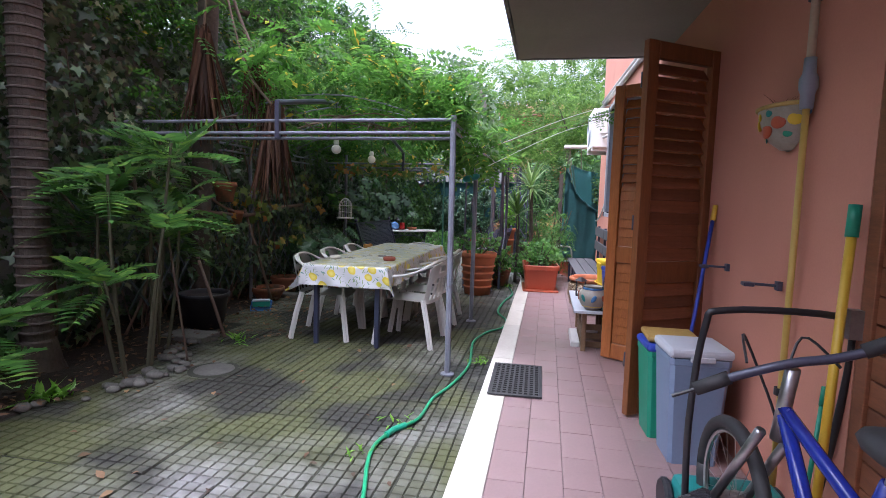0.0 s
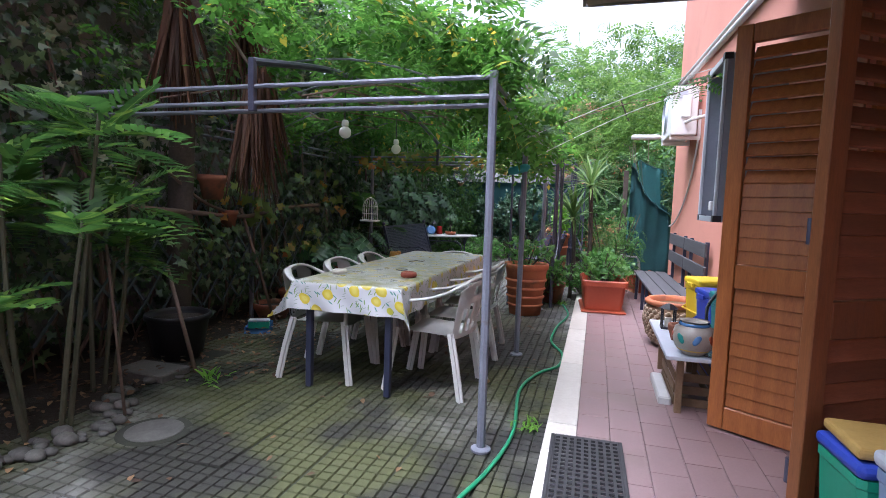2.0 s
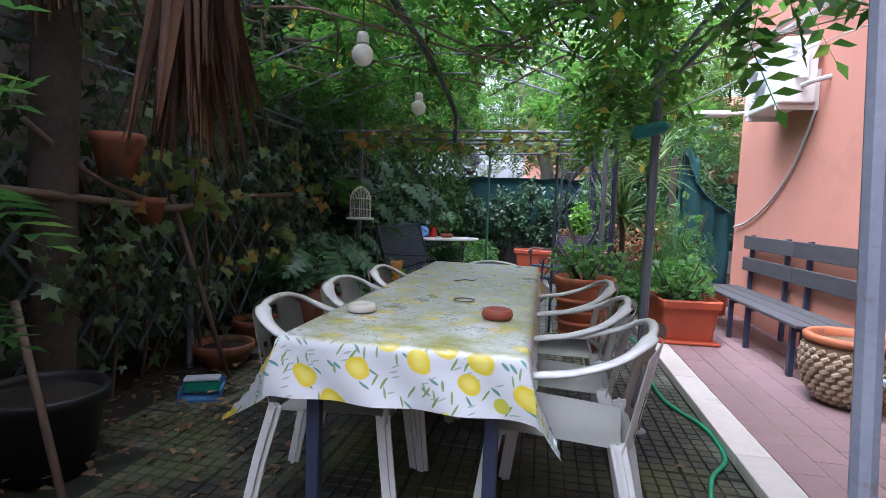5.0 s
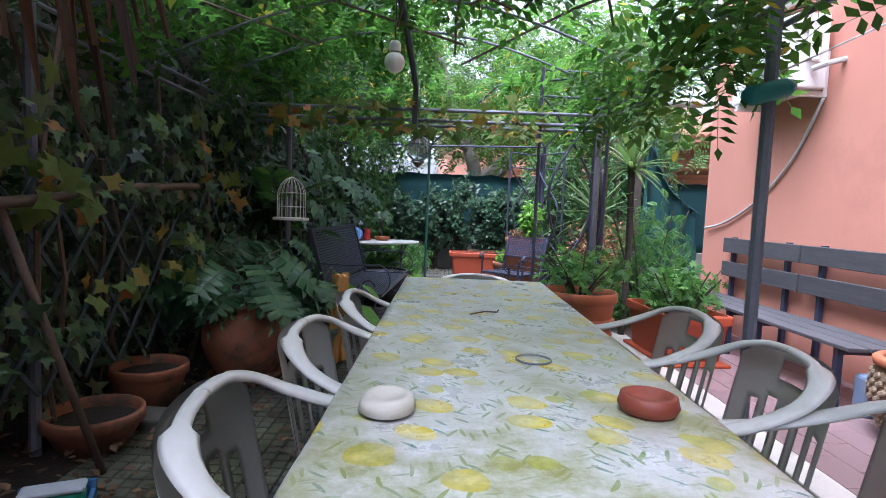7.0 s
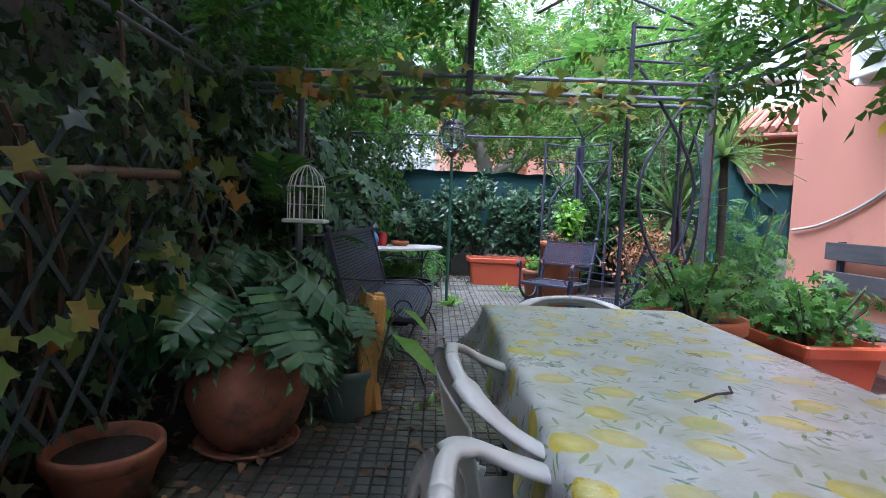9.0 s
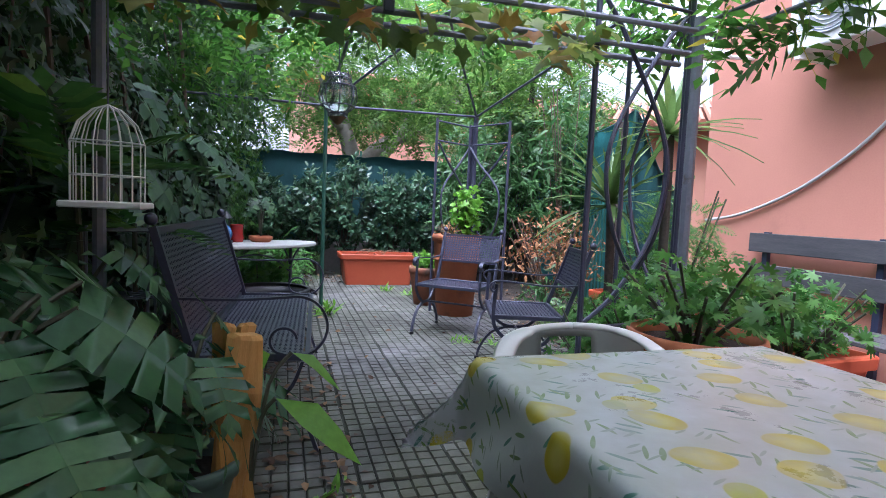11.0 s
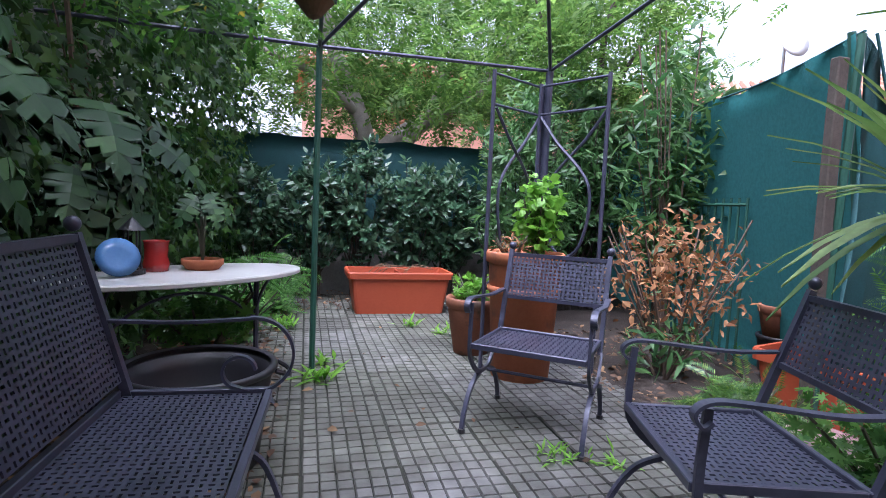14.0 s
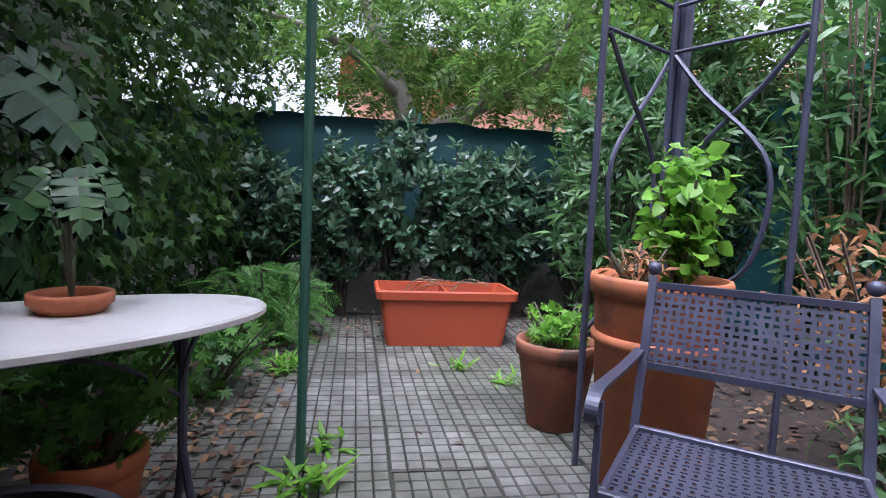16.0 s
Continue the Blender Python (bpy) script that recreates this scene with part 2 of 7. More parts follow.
def paver_mat():
    """Concrete grid paver with moss and dark wet patches that run on from slab to slab."""
    m, n, l, p = node_mat("grid_paver")
    g = n.new("ShaderNodeNewGeometry")
    def nz(scale, detail=6):
        t = n.new("ShaderNodeTexNoise")
        t.inputs["Scale"].default_value, t.inputs["Detail"].default_value = scale, detail
        l.new(g.outputs["Position"], t.inputs["Vector"])
        return t
    base = ramp(n, [(0.3, (0.09, 0.088, 0.086)), (0.7, (0.2, 0.197, 0.19))])
    l.new(nz(7, 8).outputs[0], base.inputs[0])
    oi = n.new("ShaderNodeObjectInfo")
    mr = n.new("ShaderNodeMapRange")
    mr.inputs["To Min"].default_value, mr.inputs["To Max"].default_value = 0.8, 1.15
    l.new(oi.outputs["Random"], mr.inputs[0])
    hv = n.new("ShaderNodeHueSaturation")
    l.new(mr.outputs[0], hv.inputs["Value"]); l.new(base.outputs[0], hv.inputs["Color"])
    isl = n.new("ShaderNodeMapRange")
    isl.inputs["To Min"].default_value, isl.inputs["To Max"].default_value = 0.8, 1.2
    l.new(g.outputs["Random Per Island"], isl.inputs[0])
    hv2 = n.new("ShaderNodeHueSaturation")
    l.new(isl.outputs[0], hv2.inputs["Value"]); l.new(hv.outputs[0], hv2.inputs["Color"])
    col = hv2.outputs[0]
    for scale, lo, hi, c, amount in ((0.75, 0.34, 0.52, (0.055, 0.062, 0.016), 0.95), (2.6, 0.5, 0.66, (0.03, 0.033, 0.016), 0.85), (1.05, 0.5, 0.58, (0.014, 0.013, 0.012), 0.9)):
        t = nz(scale, 9)
        if c[1] < 0.02:
            mp = n.new("ShaderNodeMapping")
            mp.inputs["Location"].default_value = (3.1, 7.7, 0)
            l.new(g.outputs["Position"], mp.inputs[0]); l.new(mp.outputs[0], t.inputs["Vector"])
        r = ramp(n, [(lo, (0, 0, 0)), (hi, (amount, amount, amount))])
        l.new(t.outputs[0], r.inputs[0])
        fade = n.new("ShaderNodeMapRange")
        fade.inputs["From Min"].default_value, fade.inputs["From Max"].default_value = 5.5, 9.5
        fade.inputs["To Min"].default_value, fade.inputs["To Max"].default_value = 1.0, 0.4
        xyz = n.new("ShaderNodeSeparateXYZ")
        l.new(g.outputs["Position"], xyz.inputs[0]); l.new(xyz.outputs["Y"], fade.inputs[0])
        mul = n.new("ShaderNodeMath")
        mul.operation = "MULTIPLY"
        l.new(r.outputs[0], mul.inputs[0]); l.new(fade.outputs[0], mul.inputs[1])
        mx = n.new("ShaderNodeMix")
        mx.data_type = "RGBA"
        l.new(mul.outputs[0], mx.inputs[0]); l.new(col, mx.inputs[6])
        mx.inputs[7].default_value = (*c, 1)
        col = mx.outputs[2]
    l.new(col, p.inputs["Base Color"])
    p.inputs["Roughness"].default_value = 0.72
    b = n.new("ShaderNodeBump")
    b.inputs["Strength"].default_value, b.inputs["Distance"].default_value = 0.5, 0.004
    l.new(nz(70, 4).outputs[0], b.inputs["Height"]); l.new(b.outputs[0], p.inputs["Normal"])
    return m


M["paver"] = paver_mat()


def cloth_mat():
    """White oilcloth printed with lemons and sprigs: crisp on the hanging sides, faded and mossy on the top."""
    m, n, l, p = node_mat("lemon_oilcloth")
    uv = n.new("ShaderNodeUVMap")
    warp = n.new("ShaderNodeTexNoise")
    warp.inputs["Scale"].default_value, warp.inputs["Detail"].default_value = 6.0, 2
    l.new(uv.outputs[0], warp.inputs["Vector"])
    wadd = n.new("ShaderNodeMix")
    wadd.data_type = "VECTOR"
    wadd.inputs[0].default_value = 0.05
    l.new(uv.outputs[0], wadd.inputs[4]); l.new(warp.outputs["Color"], wadd.inputs[5])

    def math_node(op, a, b=None, clamp=False):
        k = n.new("ShaderNodeMath")
        k.operation, k.use_clamp = op, clamp
        for q, v in ((0, a), (1, b)):
            if v is None:
                continue
            if isinstance(v, (int, float)):
                k.inputs[q].default_value = v
            else:
                l.new(v, k.inputs[q])
        return k.outputs[0]

    def mix_to(col, fac, c):
        mx = n.new("ShaderNodeMix")
        mx.data_type = "RGBA"
        l.new(fac, mx.inputs[0]); l.new(col, mx.inputs[6])
        mx.inputs[7].default_value = (*c, 1)
        return mx.outputs[2]

    def spots(scale, stretch, rot, lo, hi, share, shift=0.0):
        rt, mp = n.new("ShaderNodeMapping"), n.new("ShaderNodeMapping")
        rt.inputs["Rotation"].default_value, rt.inputs["Location"].default_value = (0, 0, rot), (shift, shift * 0.6, 0)
        mp.inputs["Scale"].default_value = stretch
        v = n.new("ShaderNodeTexVoronoi")
        v.voronoi_dimensions = "2D"
        v.inputs["Scale"].default_value, v.inputs["Randomness"].default_value = scale, 0.85
        l.new(wadd.outputs[1], rt.inputs[0]); l.new(rt.outputs[0], mp.inputs[0]); l.new(mp.outputs[0], v.inputs["Vector"])
        r = ramp(n, [(lo, (1, 1, 1)), (hi, (0, 0, 0))])
        l.new(v.outputs["Distance"], r.inputs[0])
        sp = n.new("ShaderNodeSeparateColor")
        l.new(v.outputs["Color"], sp.inputs[0])
        return math_node("MULTIPLY", r.outputs[0], math_node("LESS_THAN", sp.outputs[0], share))

    base = n.new("ShaderNodeRGB")
    base.outputs[0].default_value = (0.54, 0.55, 0.56, 1)
    col = base.outputs[0]
    for a in ((14, (0.55, 2.6, 1), 0.7, 0.12, 0.16, 0.55, 0.0, (0.1, 0.24, 0.2)), (13, (0.5, 2.9, 1), 2.1, 0.12, 0.15, 0.5, 0.3, (0.16, 0.26, 0.07)),
              (15, (0.5, 2.6, 1), 1.35, 0.12, 0.15, 0.5, 0.7, (0.2, 0.3, 0.12)), (17, (0.55, 3.0, 1), 2.8, 0.11, 0.15, 0.5, 1.1, (0.3, 0.36, 0.3)),
              (6.2, (1.0, 1.3, 1), 0.5, 0.25, 0.27, 0.72, 0.0, (0.58, 0.46, 0.03)), (6.2, (1.0, 1.3, 1), 0.5, 0.08, 0.2, 0.72, 0.0, (0.66, 0.57, 0.12)),
              (8.0, (1.0, 1.0, 1), 1.2, 0.17, 0.19, 0.3, 2.0, (0.46, 0.46, 0.05))):
        col = mix_to(col, spots(*a[:7]), a[7])
    sep = n.new("ShaderNodeSeparateXYZ")
    l.new(uv.outputs[0], sep.inputs[0])
    over = math_node("MAXIMUM", math_node("SUBTRACT", math_node("ABSOLUTE", sep.outputs[0]), 0.4), math_node("SUBTRACT", math_node("ABSOLUTE", sep.outputs[1]), 1.29))
    top = math_node("SUBTRACT", 1.0, math_node("MULTIPLY", over, 60.0, True), True)
    worn = n.new("ShaderNodeTexNoise")
    worn.inputs["Scale"].default_value, worn.inputs["Detail"].default_value = 14, 6
    l.new(uv.outputs[0], worn.inputs["Vector"])
    wr = ramp(n, [(0.34, (0.0, 0.0, 0.0)), (0.64, (0.6, 0.6, 0.6))])
    l.new(worn.outputs[0], wr.inputs[0])
    col = mix_to(col, math_node("MULTIPLY", wr.outputs[0], top), (0.43, 0.43, 0.4))
    moss = n.new("ShaderNodeTexNoise")
    moss.inputs["Scale"].default_value, moss.inputs["Detail"].default_value, moss.inputs["Roughness"].default_value = 3.2, 10, 0.75
    l.new(uv.outputs[0], moss.inputs["Vector"])
    mr = ramp(n, [(0.42, (0, 0, 0)), (0.62, (1, 1, 1))])
    l.new(moss.outputs[0], mr.inputs[0])
    near = n.new("ShaderNodeMapRange")
    near.inputs["From Min"].default_value, near.inputs["From Max"].default_value = -1.2, 0.6
    near.inputs["To Min"].default_value, near.inputs["To Max"].default_value = 1.0, 0.12
    l.new(sep.outputs[1], near.inputs[0])
    col = mix_to(col, math_node("MULTIPLY", math_node("MULTIPLY", mr.outputs[0], near.outputs[0]), top), (0.22, 0.22, 0.045))
    l.new(col, p.inputs["Base Color"])
    rr = ramp(n, [(0.3, (0.2, 0.2, 0.2)), (0.7, (0.45, 0.45, 0.45))])
    l.new(moss.outputs[0], rr.inputs[0]); l.new(rr.outputs[0], p.inputs["Roughness"])
    b = n.new("ShaderNodeBump")
    b.inputs["Strength"].default_value, b.inputs["Distance"].default_value = 0.4, 0.006
    t2 = n.new("ShaderNodeTexNoise")
    t2.inputs["Scale"].default_value, t2.inputs["Detail"].default_value = 9, 4
    l.new(uv.outputs[0], t2.inputs["Vector"]); l.new(t2.outputs[0], b.inputs["Height"]); l.new(b.outputs[0], p.inputs["Normal"])
    return m


M["cloth"] = cloth_mat()
M["ivy"] = leaf_mat("ivy_leaf", [(0, (0.024, 0.045, 0.02)), (0.55, (0.045, 0.085, 0.034)), (0.85, (0.075, 0.13, 0.046)), (0.95, (0.14, 0.19, 0.1)), (1, (0.22, 0.24, 0.14))], 0.3, 0.2)
M["ivy_bright"] = leaf_mat("bright_ivy_leaf", [(0, (0.015, 0.045, 0.01)), (0.6, (0.03, 0.085, 0.015)), (1, (0.07, 0.15, 0.025))], 0.4, 0.35)
M["vine"] = leaf_mat("pergola_leaf", [(0, (0.03, 0.085, 0.012)), (0.6, (0.055, 0.14, 0.02)), (0.96, (0.09, 0.19, 0.03)), (1, (0.4, 0.28, 0.03))], 0.42, 0.62)
M["tree_leaf"] = leaf_mat("tree_leaf", [(0, (0.05, 0.11, 0.02)), (0.6, (0.09, 0.17, 0.035)), (1, (0.15, 0.24, 0.05))], 0.5, 0.5)
M["laurel"] = leaf_mat("laurel_leaf", [(0, (0.025, 0.065, 0.032)), (0.6, (0.05, 0.11, 0.055)), (1, (0.1, 0.17, 0.09))], 0.32, 0.15)
M["oleander"] = leaf_mat("oleander_leaf", [(0, (0.03, 0.085, 0.025)), (0.6, (0.06, 0.14, 0.04)), (1, (0.1, 0.2, 0.06))], 0.42, 0.3)
M["palm"] = leaf_mat("palm_leaflet", [(0, (0.035, 0.1, 0.022)), (0.6, (0.07, 0.17, 0.036)), (1, (0.17, 0.28, 0.045))], 0.34, 0.35)
M["philo"] = leaf_mat("philodendron_leaf", [(0, (0.026, 0.078, 0.032)), (0.6, (0.045, 0.12, 0.045)), (1, (0.085, 0.18, 0.06))], 0.32, 0.2)
M["monstera"] = leaf_mat("monstera_leaf", [(0, (0.012, 0.042, 0.014)), (0.6, (0.024, 0.07, 0.022)), (1, (0.055, 0.125, 0.036))], 0.46, 0.15)
M["pelargonium"] = leaf_mat("lobed_leaf", [(0, (0.04, 0.12, 0.025)), (0.6, (0.075, 0.19, 0.035)), (1, (0.12, 0.26, 0.05))], 0.5, 0.4)
M["basil"] = leaf_mat("basil_leaf", [(0, (0.09, 0.22, 0.02)), (1, (0.17, 0.36, 0.04))], 0.42, 0.4)
M["yucca"] = leaf_mat("yucca_leaf", [(0, (0.07, 0.14, 0.035)), (0.6, (0.13, 0.22, 0.06)), (1, (0.22, 0.3, 0.09))], 0.42, 0.3)
M["dead_leaf"] = leaf_mat("dead_leaf", [(0, (0.12, 0.05, 0.02)), (0.6, (0.25, 0.115, 0.045)), (1, (0.38, 0.21, 0.1))], 0.8, 0.25)
M["dead_frond"] = leaf_mat("dead_frond", [(0, (0.03, 0.014, 0.008)), (0.6, (0.08, 0.037, 0.019)), (1, (0.17, 0.085, 0.045))], 0.8, 0.2)
M["autumn"] = leaf_mat("autumn_vine_leaf", [(0, (0.06, 0.12, 0.02)), (0.6, (0.14, 0.19, 0.04)), (0.85, (0.3, 0.2, 0.04)), (1, (0.32, 0.12, 0.03))], 0.5, 0.4)
M["net_light"] = leaf_mat("pale_green_net", [(0, (0.028, 0.12, 0.12)), (1, (0.05, 0.19, 0.19))], 0.7, 0.4)
M["litter"] = leaf_mat("fallen_leaf", [(0, (0.05, 0.03, 0.02)), (0.7, (0.14, 0.08, 0.045)), (1, (0.26, 0.16, 0.08))], 0.85, 0.1)


# ---- builders ----
def part(name, bm, mat, parent=None, label="", smooth=False):
    me = bpy.data.meshes.new(name)
    bmesh.ops.recalc_face_normals(bm, faces=bm.faces)
    bm.to_mesh(me)
    bm.free()
    if smooth:
        me.polygons.foreach_set("use_smooth", [True] * len(me.polygons))
    me.materials.append(M[mat] if isinstance(mat, str) else mat)
    ob = new(name, me)
    if parent:
        ob.parent = parent
    if label:
        ob["label"] = label
    return ob


def thing(name, label, category, at=(0, 0, 0), turn=0, group="", kind="", tip=0, lean=0):
    ob = new(name)
    ob.empty_display_size = 0.1
    ob.matrix_world = pose(*at, tip, lean, turn)
    return tagged(ob, label, category, group, kind)


def bx(bm, x0, x1, y0, y1, z0, z1, bevel=0.0, seg=1):
    r = bmesh.ops.create_cube(bm, size=1)
    vs = r["verts"]
    bmesh.ops.transform(bm, verts=vs, matrix=Matrix.LocRotScale(((x0 + x1) / 2, (y0 + y1) / 2, (z0 + z1) / 2), None, (abs(x1 - x0), abs(y1 - y0), abs(z1 - z0))))
    if bevel:
        es = list({e for v in vs for e in v.link_edges})
        bmesh.ops.bevel(bm, geom=es, offset=bevel, segments=seg, affect="EDGES", profile=0.5)
    return bm


def box(*a, **k):
    return bx(bmesh.new(), *a, **k)


def sweep(bm, pts, r, n=8, flat=None, close=False):
    """A tube (or a flat bar with flat=(width, thickness)) along points."""
    pts = [Vector(p) for p in pts]
    rs = r if isinstance(r, (list, tuple)) else [r] * len(pts)
    rings, up = [], Vector((0, 0, 1))
    side = None
    for i, p in enumerate(pts):
        d = (pts[min(i + 1, len(pts) - 1)] - pts[max(i - 1, 0)]).normalized()
        if side is None:
            ref = up if abs(d.z) < 0.95 else Vector((1, 0, 0))
            side = d.cross(ref).normalized()
        side = (side - d * side.dot(d)).normalized()
        oth = d.cross(side)
        if flat:
            w, h = flat[0] / 2, flat[1] / 2
            ring = [bm.verts.new(p + side * a * w + oth * b * h) for a, b in ((-1, -1), (1, -1), (1, 1), (-1, 1))]
        else:
            ring = [bm.verts.new(p + (side * math.cos(k * 2 * math.pi / n) + oth * math.sin(k * 2 * math.pi / n)) * rs[i]) for k in range(n)]
        rings.append(ring)
    m = len(rings[0])
    for a, b in zip(rings, rings[1:]):
        for k in range(m):
            bm.faces.new((a[k], a[(k + 1) % m], b[(k + 1) % m], b[k]))
    bm.faces.new(rings[0][::-1])
    bm.faces.new(rings[-1])
    return bm


def tube(pts, r, n=8, flat=None):
    return sweep(bmesh.new(), pts, r, n, flat)


def lathe(profile, n=28, bm=None, at=(0, 0), wob=0.0):
    bm = bm or bmesh.new()
    rings = []
    for r, z in profile:
        if r < 1e-5:
            rings.append([bm.verts.new((at[0], at[1], z))])
        else:
            rings.append([bm.verts.new((at[0] + r * (1 + wob * math.sin(3 * k + z * 9)) * math.cos(2 * math.pi * k / n), at[1] + r * math.sin(2 * math.pi * k / n), z)) for k in range(n)])
    for a, b in zip(rings, rings[1:]):
        for k in range(n):
            q = [a[k % len(a)], a[(k + 1) % len(a)], b[(k + 1) % len(b)], b[k % len(b)]]
            u = []
            for v in q:
                if v not in u:
                    u.append(v)
            if len(u) > 2:
                bm.faces.new(u)
    return bm


def arc(cx, cy, r, a0, a1, n=10):
    return [(cx + r * math.cos(radians(a0 + (a1 - a0) * i / n)), cy + r * math.sin(radians(a0 + (a1 - a0) * i / n))) for i in range(n + 1)]


def curve(pts, n=6):
    """A smooth line through points."""
    P = [Vector(p) for p in pts]
    out = []
    for i in range(len(P) - 1):
        a, b, c, d = P[max(i - 1, 0)], P[i], P[i + 1], P[min(i + 2, len(P) - 1)]
        for k in range(n):
            t = k / n
            out.append(0.5 * (2 * b + (c - a) * t + (2 * a - 5 * b + 4 * c - d) * t * t + (3 * b - a - 3 * c + d) * t ** 3))
    out.append(P[-1])
    return out


# leaf shapes: tip along +y, face up along +z, one unit long
def leaf_simple(w=0.28, fold=0.08, bend=0.1):
    v = [(0, 0, 0), (-w, 0.35, fold), (0, 0.4, 0.02), (w, 0.35, fold), (-w * 0.75, 0.68, fold * 0.6 - bend * 0.5), (0, 0.7, -bend * 0.4), (w * 0.75, 0.68, fold * 0.6 - bend * 0.5), (0, 1, -bend)]
    f = [(0, 2, 1), (0, 3, 2), (1, 2, 5, 4), (2, 3, 6, 5), (4, 5, 7), (5, 6, 7)]
    return v, f


def leaf_lobed(angles, lengths, notch=0.35, droop=0.12, blunt=0.0):
    """A palmate leaf: lobes at angles about the stalk's end."""
    v, f = [(0, 0.12, 0.03)], []
    c = 0
    pts = []
    for i, (a, ln) in enumerate(zip(angles, lengths)):
        if i:
            am = (angles[i - 1] + a) / 2
            lm = notch * min(lengths[i - 1], ln)
            pts.append((am, lm))
        if blunt:
            pts += [(a - blunt, ln * 0.84), (a, ln), (a + blunt, ln * 0.84)]
        else:
            pts.append((a, ln))
    for a, ln in pts:
        v.append((math.sin(radians(a)) * ln, 0.12 + math.cos(radians(a)) * ln, -droop * ln * ln))
    for i in range(1, len(v) - 1):
        f.append((c, i + 1, i))
    return v, f


def leaf_pinnate(pairs=5, w=0.06, ln=0.3, droop=0.25, taper=0.6, slant=0.35):
    """A feather leaf of narrow leaflets along a bent stalk."""
    v, f = [], []
    def at(t):
        return (0, t, -droop * t * t)
    k = [(-0.008, 0, 0), (0.008, 0, 0), (0.004, 1, -droop), (-0.004, 1, -droop)]
    v += k
    f.append((0, 1, 2, 3))
    for i in range(pairs + 1):
        t = 0.18 + 0.8 * i / pairs
        L = ln * (1 - (1 - taper) * abs(2 * t - 0.9) ** 1.6)
        for s in ((-1, 1) if i < pairs else (0,)):
            b = at(t)
            if s:
                tip = (s * L * 0.9, b[1] + L * slant, b[2] - 0.12 * L)
                mid1 = (s * L * 0.42, b[1] + L * slant * 0.35 - w * 0.5, b[2] + 0.03 * L)
                mid2 = (s * L * 0.42, b[1] + L * slant * 0.35 + w * 0.8, b[2] + 0.03 * L)
            else:
                tip = (0, b[1] + L, b[2] - 0.2 * L)
                mid1, mid2 = (-w * 0.6, b[1] + L * 0.45, b[2]), (w * 0.6, b[1] + L * 0.45, b[2])
            j = len(v)
            v += [b, mid1, tip, mid2]
            f.append((j, j + 1, j + 2, j + 3))
    return v, f


def leaf_strap(w=0.05, droop=0.35, seg=4):
    v, f = [], []
    for i in range(seg + 1):
        t = i / seg
        ww = w * (1 - t ** 2) * (0.6 + 0.8 * t) + 0.002
        v += [(-ww, t, -droop * t * t + 0.01), (0, t, -droop * t * t), (ww, t, -droop * t * t + 0.01)]
    for i in range(seg):
        a = 3 * i
        f += [(a, a + 1, a + 4, a + 3), (a + 1, a + 2, a + 5, a + 4)]
    return v, f


def leaf_pinnatifid(lobes=6, width=0.42, inner=0.3, droop=0.3, back=0.25, ruffle=0.05):
    """A long leaf cut into finger lobes either side of its midrib."""
    v, f = [], []
    def put(x, y, k=0):
        v.append((x, y, -droop * y * abs(y) - 0.25 * abs(x) ** 1.6 + (ruffle if k else 0)))
        return len(v) - 1
    for s in (-1, 1):
        for i in range(lobes):
            t0, t1 = i / lobes, (i + 1) / lobes
            c = (t0 + t1) / 2
            w = width * (0.62 + 0.75 * c - 1.15 * c * c) * (1.0 if i < lobes - 1 else 0.7)
            reach = -back * (1 - 2.2 * c) * 0.45 + 0.1 * c
            a, b = put(0, t0 * 0.86), put(0, t1 * 0.86)
            c0, c1 = put(s * w * inner, t0 * 0.86 + reach * 0.3), put(s * w * inner, t1 * 0.86 + reach * 0.3)
            m0, m1 = put(s * w * 0.72, t0 * 0.86 + 0.015 + reach, 1), put(s * w * 0.72, t1 * 0.86 - 0.02 + reach, 1)
            e0 = put(s * w, c * 0.86 + reach * 1.35)
            q = [(a, c0, c1, b), (c0, m0, m1, c1), (m0, e0, m1)]
            f += q if s > 0 else [x[::-1] for x in q]
    a, b, c = put(-width * 0.16, 0.82), put(width * 0.16, 0.82), put(0, 1.0)
    f.append((a, b, c))
    return v, f


IVY = leaf_lobed((-130, -65, 0, 65, 130), (0.42, 0.6, 0.88, 0.6, 0.42), 0.62, 0.1)
VINELEAF = leaf_lobed((-140, -72, 0, 72, 140), (0.45, 0.62, 0.85, 0.62, 0.45), 0.72, 0.15)
PHILO = leaf_pinnatifid(6, 0.66, 0.74, 0.25, 0.7, 0.02)
MONSTERA = leaf_pinnatifid(5, 0.62, 0.8, 0.4, 0.6, 0.0)
PELAR = leaf_lobed((-120, -70, -35, 0, 35, 70, 120), (0.5, 0.7, 0.8, 0.9, 0.8, 0.7, 0.5), 0.5, 0.1, 9)
SIMPLE, NARROW, BROAD = leaf_simple(), leaf_simple(0.11, 0.03, 0.15), leaf_simple(0.36, 0.1, 0.14)
WISTERIA = leaf_pinnate(5, 0.11, 0.34, 0.3, 0.8, 0.3)
FERN = leaf_pinnate(14, 0.035, 0.28, 0.35, 0.45, 0.5)
CANE_FROND = leaf_pinnate(9, 0.085, 0.38, 0.42, 0.55, 0.6)
STRAP = leaf_strap()


